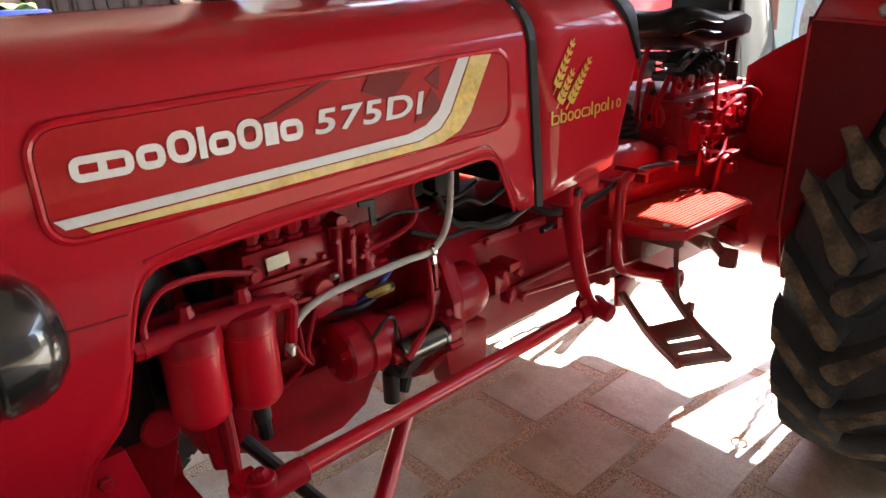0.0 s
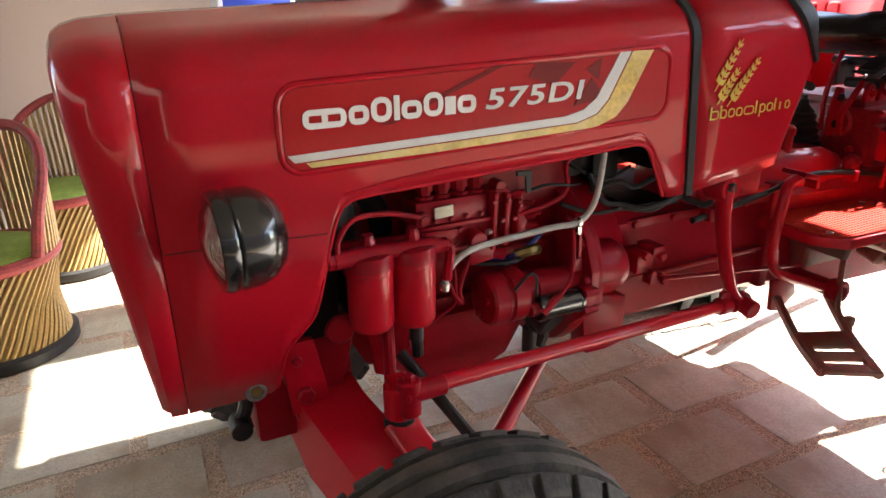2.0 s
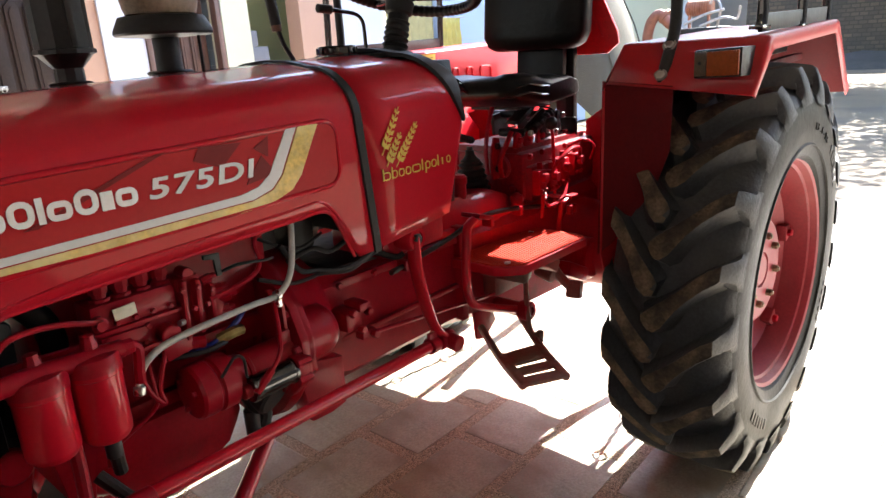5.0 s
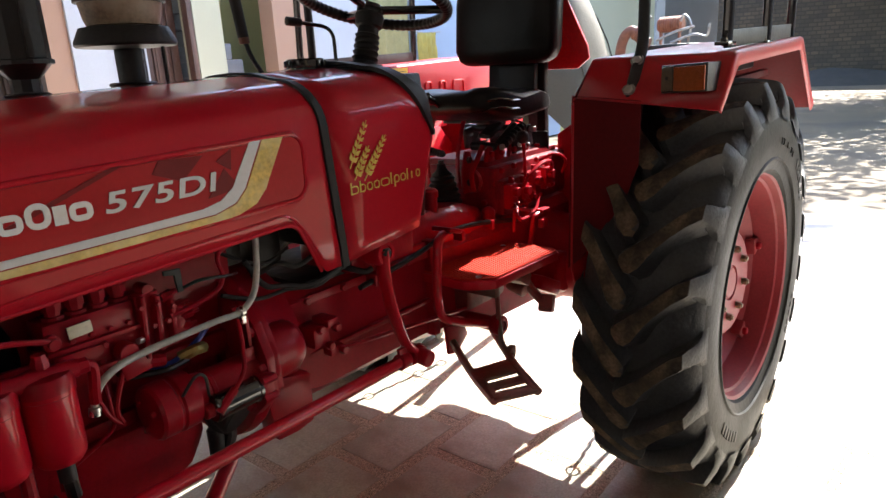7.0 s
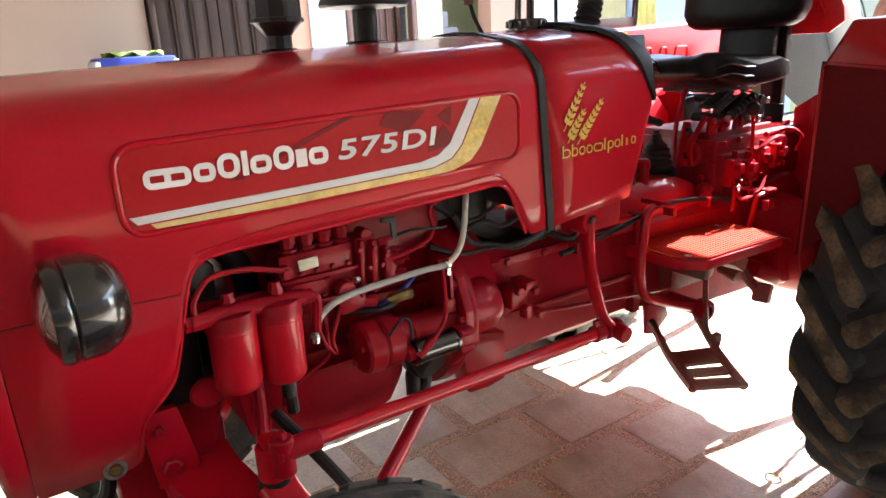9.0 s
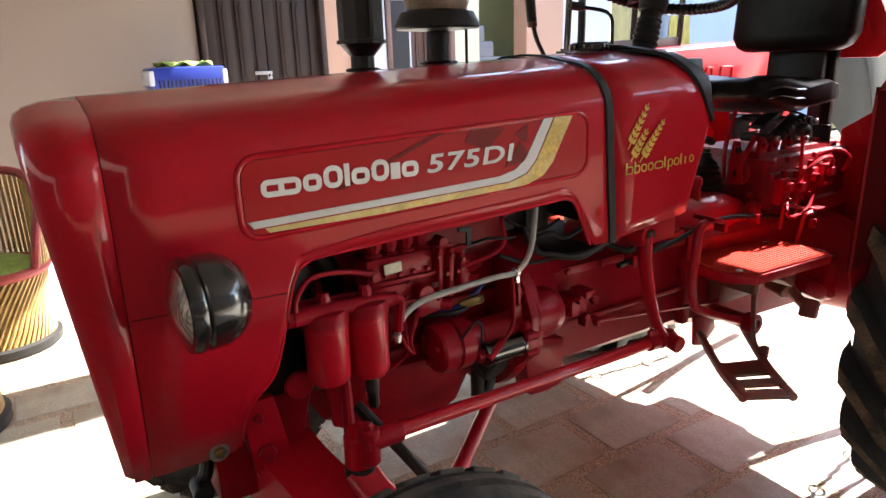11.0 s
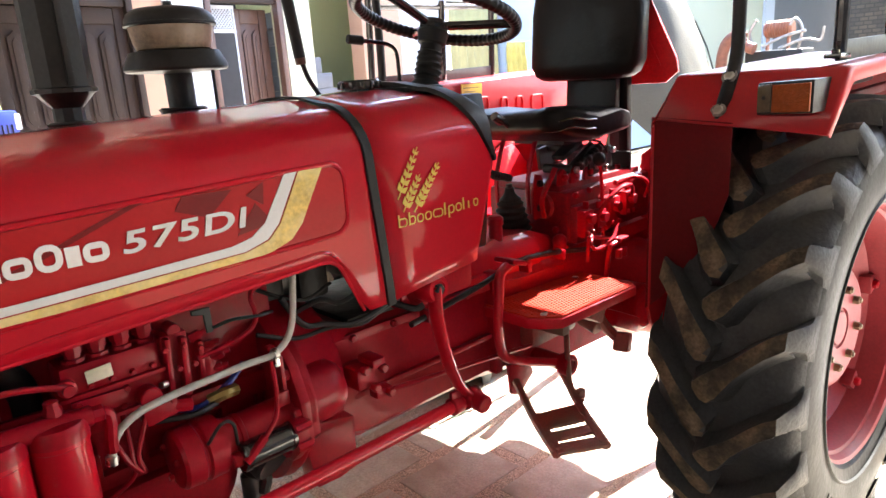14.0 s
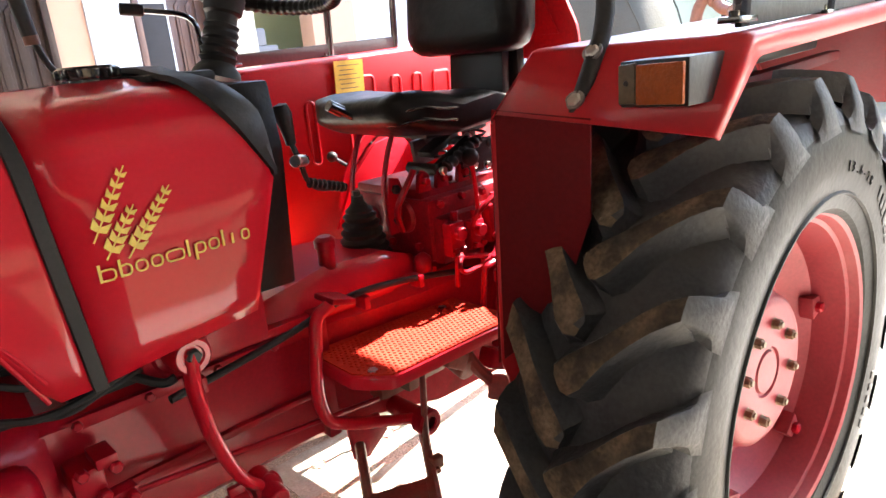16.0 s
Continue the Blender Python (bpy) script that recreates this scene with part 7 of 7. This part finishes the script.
tri = done()
bm, done = P("board_stay", MATTE, tri)
box(bm, (0.155, 0, 1.24), (0.02, 0.05, 0.40), bevel=0.004)
done()
# plate added behind the axle to shade the ground under the tractor
bm, done = P("rear_sun_block", RUST)
plate(bm, [(0.47, y, z) for y, z in ((-0.28, 0.97), (-0.27, 0.76), (0.08, 0.74), (0.09, 0.97))], (1, 0, 0), 0.05, 0.008)
done()


# ---- yard furniture ----
def cane_stool(at, label, back=0.0):
    st = thing("cane_chair", label, "chair", at, "cane chairs in the yard")
    bm = bm_new()
    lathe(bm, (0, 0, 0), (0, 0, 1), [(0.0, 0.20), (0.02, 0.240), (0.07, 0.236), (0.20, 0.222), (0.34, 0.236), (0.40, 0.250), (0.40, 0.0)], 40)
    part("body", bm, BAMBOO, st)
    for k in range(56):
        a = 2 * math.pi * k / 56
        bm = bm_new()
        P0 = [((0.243 if z < 0.1 else 0.226 + 0.35 * (abs(z - 0.2)) ** 1.4) * math.cos(a + 0.9 * z / 0.4), (0.243 if z < 0.1 else 0.226 + 0.35 * (abs(z - 0.2)) ** 1.4) * math.sin(a + 0.9 * z / 0.4), z) for z in (0.05, 0.12, 0.2, 0.28, 0.38)]
        tube(bm, P0, 0.0085, 5, 3)
        part("cane", bm, BAMBOO, st)
    bm = bm_new()
    lathe(bm, (0, 0, 0), (0, 0, 1), [(0, 0.24), (0.005, 0.27), (0.045, 0.272), (0.055, 0.25)], 40)
    part("base_ring", bm, RUBBER, st, "black base ring")
    bm = bm_new()
    ring = [(0.255 * math.cos(2 * math.pi * k / 24), 0.255 * math.sin(2 * math.pi * k / 24), 0.40) for k in range(25)]
    tube(bm, ring, 0.024, 10, 1, curve=False)
    part("seat_rim", bm, CANE_RED, st, "dark red wrapped seat rim")
    bm = bm_new()
    lathe(bm, (0, 0, 0.39), (0, 0, 1), [(0, 0.24), (0.03, 0.235), (0.05, 0.18), (0.05, 0)], 32)
    part("cushion", bm, GREEN, st, "green cloth seat")
    # curved back
    bm = bm_new()
    arc = [(0.27 * math.cos(radians(a + back)), 0.27 * math.sin(radians(a + back)), 0.42 + 0.44 * math.sin(radians((a + 100) / 200 * 180)) ** 0.6) for a in range(-100, 101, 10)]
    tube(bm, arc, 0.022, 10, 2)
    part("back_rim", bm, CANE_RED, st)
    for a in range(-90, 91, 6):
        z1 = 0.42 + 0.44 * math.sin(radians((a + 100) / 200 * 180)) ** 0.6
        bm = bm_new()
        tube(bm, [(0.262 * math.cos(radians(a + back)), 0.262 * math.sin(radians(a + back)), 0.40), (0.272 * math.cos(radians(a + back + 3)), 0.272 * math.sin(radians(a + back + 3)), z1)], 0.010, 5, curve=False)
        part("back_cane", bm, BAMBOO, st)
    return st


cane_stool((-2.83, 1.62, 0), "round split-cane chair with green seat and dark red wrapped rims", 60)
cane_stool((-2.60, 2.50, 0), "second split-cane chair standing further back", 60)

unit = thing("air_cooler", "blue plastic cooler unit with a pale front beside the door", "cooler", (-1.185, WALL_Y - 0.5, 0))
bm = bm_new()
box(bm, (0, 0, 1.27), (0.56, 0.36, 0.16), bevel=0.03)
part("lid", bm, BLUE, unit)
bm = bm_new()
box(bm, (0, 0, 0.615), (0.52, 0.34, 1.23), bevel=0.02)
part("body", bm, BLUE, unit)
for k in range(16):
    bm = bm_new()
    box(bm, (-0.22 + 0.03 * k, -0.182, 1.22), (0.008, 0.012, 0.07), bevel=0.002)
    part("fin", bm, BLACK, unit)
for x in (-0.27, 0.27):
    bm = bm_new()
    box(bm, (x, 0, 1.27), (0.04, 0.365, 0.11), bevel=0.01)
    part("end_cap", bm, WHITEWASH, unit)
rag = thing("folded_cloth", "crumpled yellow-green cloth lying on the cooler", "cloth", (-1.185, WALL_Y - 0.5, 1.35))
bm = bm_new()
random.seed(4)
bmesh.ops.create_grid(bm, x_segments=16, y_segments=8, size=0.5, matrix=Matrix.Diagonal((0.40, 0.24, 1, 1)))
for v in bm.verts:
    v.co.z = 0.018 + 0.022 * math.sin(v.co.x * 40 + 3 * math.sin(v.co.y * 25)) * math.cos(v.co.y * 30)
part("cloth", bm, GREEN, rag).modifiers.new("thickness", "SOLIDIFY").thickness = 0.006

# second red machine and sheeted stack beyond the tractor
stack = thing("covered_stack", "pale tarpaulin thrown over a stack beside the house", "tarpaulin", (4.1, 2.2, 0))
bm = bm_new()
secs = []
random.seed(9)
for k in range(12):
    x = -0.6 + 1.2 * k / 11
    h = 2.25 * (1 - (abs(x) / 0.75) ** 2.5)
    secs.append([(x + 0.03 * math.sin(7 * j + k), 0.75 * math.cos(math.pi * j / 16), max(0.0, h * math.sin(math.pi * j / 16) ** 0.9 + 0.03 * math.sin(5 * j + 2 * k))) for j in range(17)])
loft(bm, secs)
part("sheet", bm, CLOTH, stack)
for x in (-0.36, 0.30):
    bm = bm_new()
    h = 2.25 * (1 - (abs(x) / 0.75) ** 2.5) + 0.02
    tube(bm, [(x, 0.77 * math.cos(math.pi * j / 16), h * math.sin(math.pi * j / 16) ** 0.9 + 0.01) for j in range(17)], 0.008, 6, 1, curve=False)
    part("rope", bm, CLOTH, stack)
engine = thing("pump_engine", "old rusty stationary engine with pipes on a trolley", "engine", (5.2, 1.3, 0))
bm = bm_new()
box(bm, (0, 0, 0.45), (1.1, 0.5, 0.12), bevel=0.02)
box(bm, (0.1, 0, 0.85), (0.55, 0.4, 0.7), bevel=0.04)
part("block", bm, STEEL, engine)
bm = bm_new()
lathe(bm, (0.0, -0.14, 1.64), (0, 1, 0), [(0, 0), (0, 0.06)] + [(0.01 + 0.0125 * k, 0.085 if k % 2 else 0.070) for k in range(21)] + [(0.27, 0.06), (0.27, 0)], 24)
for y in (-0.10, 0.10):
    box(bm, (0, y, 1.36), (0.05, 0.02, 0.45), bevel=0.004)
part("pipe_coil", bm, PIPE, engine)
bm = bm_new()
tube(bm, [(-0.2, 0.46, 0.9), (-0.2, 0.48, 1.30), (-0.2, 0.44, 1.52), (-0.2, 0.34, 1.60), (-0.2, 0.24, 1.50), (-0.2, 0.15, 1.46)], 0.055, 12)
lathe(bm, (-0.2, 0.30, 1.58), (0, -0.6, -0.4), [(0, 0), (0, 0.08), (0.03, 0.08), (0.03, 0)], 16)
part("pump_elbow", bm, COPPER, engine)
bm = bm_new()
box(bm, (0.05, 0.0, 1.32), (0.35, 0.55, 0.24), bevel=0.03)
part("gear_case", bm, MATTE, engine)
for pts in ([(-0.1, -0.22, 1.40), (-0.1, -0.25, 1.62), (-0.1, -0.18, 1.72), (-0.1, -0.14, 1.66)], [(-0.12, -0.05, 1.45), (-0.12, -0.28, 1.52), (-0.12, -0.42, 1.50), (-0.12, -0.45, 1.62)], [(-0.1, 0.16, 1.40), (-0.1, 0.24, 1.60), (-0.1, 0.18, 1.74)], [(-0.14, 0.10, 1.48), (-0.14, -0.10, 1.56), (-0.14, -0.30, 1.60)]):
    bm = bm_new()
    tube(bm, pts, 0.014, 8)
    part("control_rod", bm, STEEL, engine)
for k, y in enumerate((-0.3, 0.3)):
    bm = bm_new()
    lathe(bm, (0.45, y, 0.95), (0, 1, 0), [(-0.03, 0.22), (-0.03, 0.28), (0.03, 0.28), (0.03, 0.22), (-0.03, 0.22)], 28)
    for a in range(0, 360, 60):
        tube(bm, [(0.45, y, 0.95), (0.45 + 0.25 * math.cos(radians(a)), y, 0.95 + 0.25 * math.sin(radians(a)))], 0.02, 6, curve=False)
    part("flywheel", bm, STEEL, engine)
for x in (-0.4, 0.4):
    for y in (-0.28, 0.28):
        bm = bm_new()
        lathe(bm, (x, y, 0.2), (0, 1, 0), [(-0.04, 0.0), (-0.04, 0.2), (0.04, 0.2), (0.04, 0.0)], 20)
        part("wheel", bm, RUBBER, engine)

# a broad tree beyond the yard that dapples the earth
random.seed(33)
tree = thing("shade_tree", "broad green tree shading the earth beyond the yard", "tree", (16.8, -3.2, 0), "shade trees")
bm = bm_new()
tube(bm, [(0, 0, -0.05), (0.05, 0.05, 1.0), (-0.05, 0.1, 2.2), (0.1, 0.3, 3.4)], lambda t: 0.34 - 0.12 * t, 14, 4)
limbs = [((-4.5, 3.0), 5.6), ((-3.0, 7.0), 5.2), ((2.5, 6.5), 5.8), ((4.5, 2.0), 6.0), ((-4.0, -3.0), 5.6), ((2.5, -4.5), 5.8), ((0.0, 9.0), 5.0)]
for (lx, ly), lz in limbs:
    tube(bm, [(0.05, 0.2, 2.9), (lx * 0.3, ly * 0.3, 3.9), (lx * 0.65, ly * 0.65, 4.7), (lx, ly, lz)], lambda t: 0.16 - 0.13 * t, 8, 3)
part("trunk", bm, WOOD2, tree)
bm = bm_new()
for k in range(900):
    (lx, ly), lz = random.choice(limbs)
    f = random.uniform(0.35, 1.15)
    c0 = Vector((lx * f + random.gauss(0, 1.3), ly * f + random.gauss(0, 1.3), 3.4 + (lz - 3.2) * f + random.gauss(0, 0.5)))
    c0.z = max(c0.z, 3.5)
    for i in range(22):
        p = c0 + Vector((random.gauss(0, 0.33), random.gauss(0, 0.33), random.gauss(0, 0.22)))
        d = Vector((random.uniform(-1, 1), random.uniform(-1, 1), random.uniform(-0.8, 0.3))).normalized() * random.uniform(0.18, 0.30)
        w = d.cross(Vector((random.uniform(-0.5, 0.5), random.uniform(-0.5, 0.5), 1))).normalized() * 0.055
        bm.faces.new([bm.verts.new(q) for q in (p, p + d * 0.45 + w, p + d, p + d * 0.45 - w)])
part("crown", bm, LEAF, tree, smooth=0)
copy_thing(tree, pose(23.0, -2.5, 0, 0, 0, 70))

# shrubs and litter along the far wall
random.seed(21)
bush = thing("shrub_row", "low green weeds along the foot of the brick wall", "weeds", (26.4, 3, 0), kind="stuff")
bm = bm_new()
for k in range(900):
    p = Vector((random.uniform(-0.6, 0.4), random.uniform(-7, 7), random.uniform(0, 0.5) ** 1.5))
    d = Vector((random.uniform(-1, 1), random.uniform(-1, 1), random.uniform(0, 1))).normalized() * random.uniform(0.06, 0.14)
    w = d.cross(Vector((0.3, 0.2, 1))).normalized() * 0.04
    bm.faces.new([bm.verts.new(q) for q in (p, p + d * 0.5 + w, p + d, p + d * 0.5 - w)])
part("leaves", bm, LEAF, bush, smooth=0)
tagged(bush, kind="stuff")

# ---- paving stones ----
random.seed(3)
PW, PH, J = 0.40, 0.30, 0.046
variants = []
for k in range(5):
    bm = bm_new()
    box(bm, (0, 0, 0), (PW - J, PH - J, 0.03), bevel=0.006)
    for v in bm.verts:
        v.co.x += random.uniform(-0.004, 0.004)
        v.co.y += random.uniform(-0.004, 0.004)
        v.co.z += random.uniform(-0.0008, 0.0008)
    variants.append(finish(bm, "paver", STONE, 0))
rows = 12
for r in range(rows):
    for c in range(8):
        p = new("paver", variants[(r * 3 + c * 7) % 5])
        p.parent = joint
        p.location = (-2.78 + PW * c + (0.5 * PW if r % 2 else 0.0), -1.32 + PH * r, -0.0165 + random.uniform(-0.001, 0.001))
        p.rotation_euler = (random.uniform(-0.003, 0.003), random.uniform(-0.003, 0.003), random.choice((0, math.pi)) + random.uniform(-0.006, 0.006))

# ---- pebbles in the joints ----
random.seed(8)
pv, pf = [], []
while len(pf) < 8 * 7000:
    x, y = random.uniform(-2.7, 0.3), random.uniform(-1.45, 1.6)
    r = math.floor((y + 1.32) / PH + 0.5)
    dy = y + 1.32 - r * PH
    sx = x + 2.78 - (0.5 * PW if r % 2 else 0.0)
    dx = sx - math.floor(sx / PW + 0.5) * PW
    if abs(dy) < PH / 2 - J * 0.42 and abs(dx) < PW / 2 - J * 0.42:
        continue
    a, k = random.uniform(0, 3.1), len(pv)
    ra, rb, rz = random.uniform(0.003, 0.006), random.uniform(0.003, 0.005), random.uniform(0.002, 0.004)
    ca, sa = math.cos(a), math.sin(a)
    z = -0.0045
    pv += [(x + ra * ca, y + ra * sa, z), (x - rb * sa, y + rb * ca, z), (x - ra * ca, y - ra * sa, z), (x + rb * sa, y - rb * ca, z), (x, y, z + rz), (x, y, z - rz)]
    for i in range(4):
        pf += [(k + i, k + (i + 1) % 4, k + 4), (k + (i + 1) % 4, k + i, k + 5)]
me = bpy.data.meshes.new("pebbles")
me.from_pydata(pv, [], pf)
me.materials.append(PEBBLE)
pebbles = new("pebbles", me)
pebbles.parent = joint
tagged(pebbles, kind="stuff")
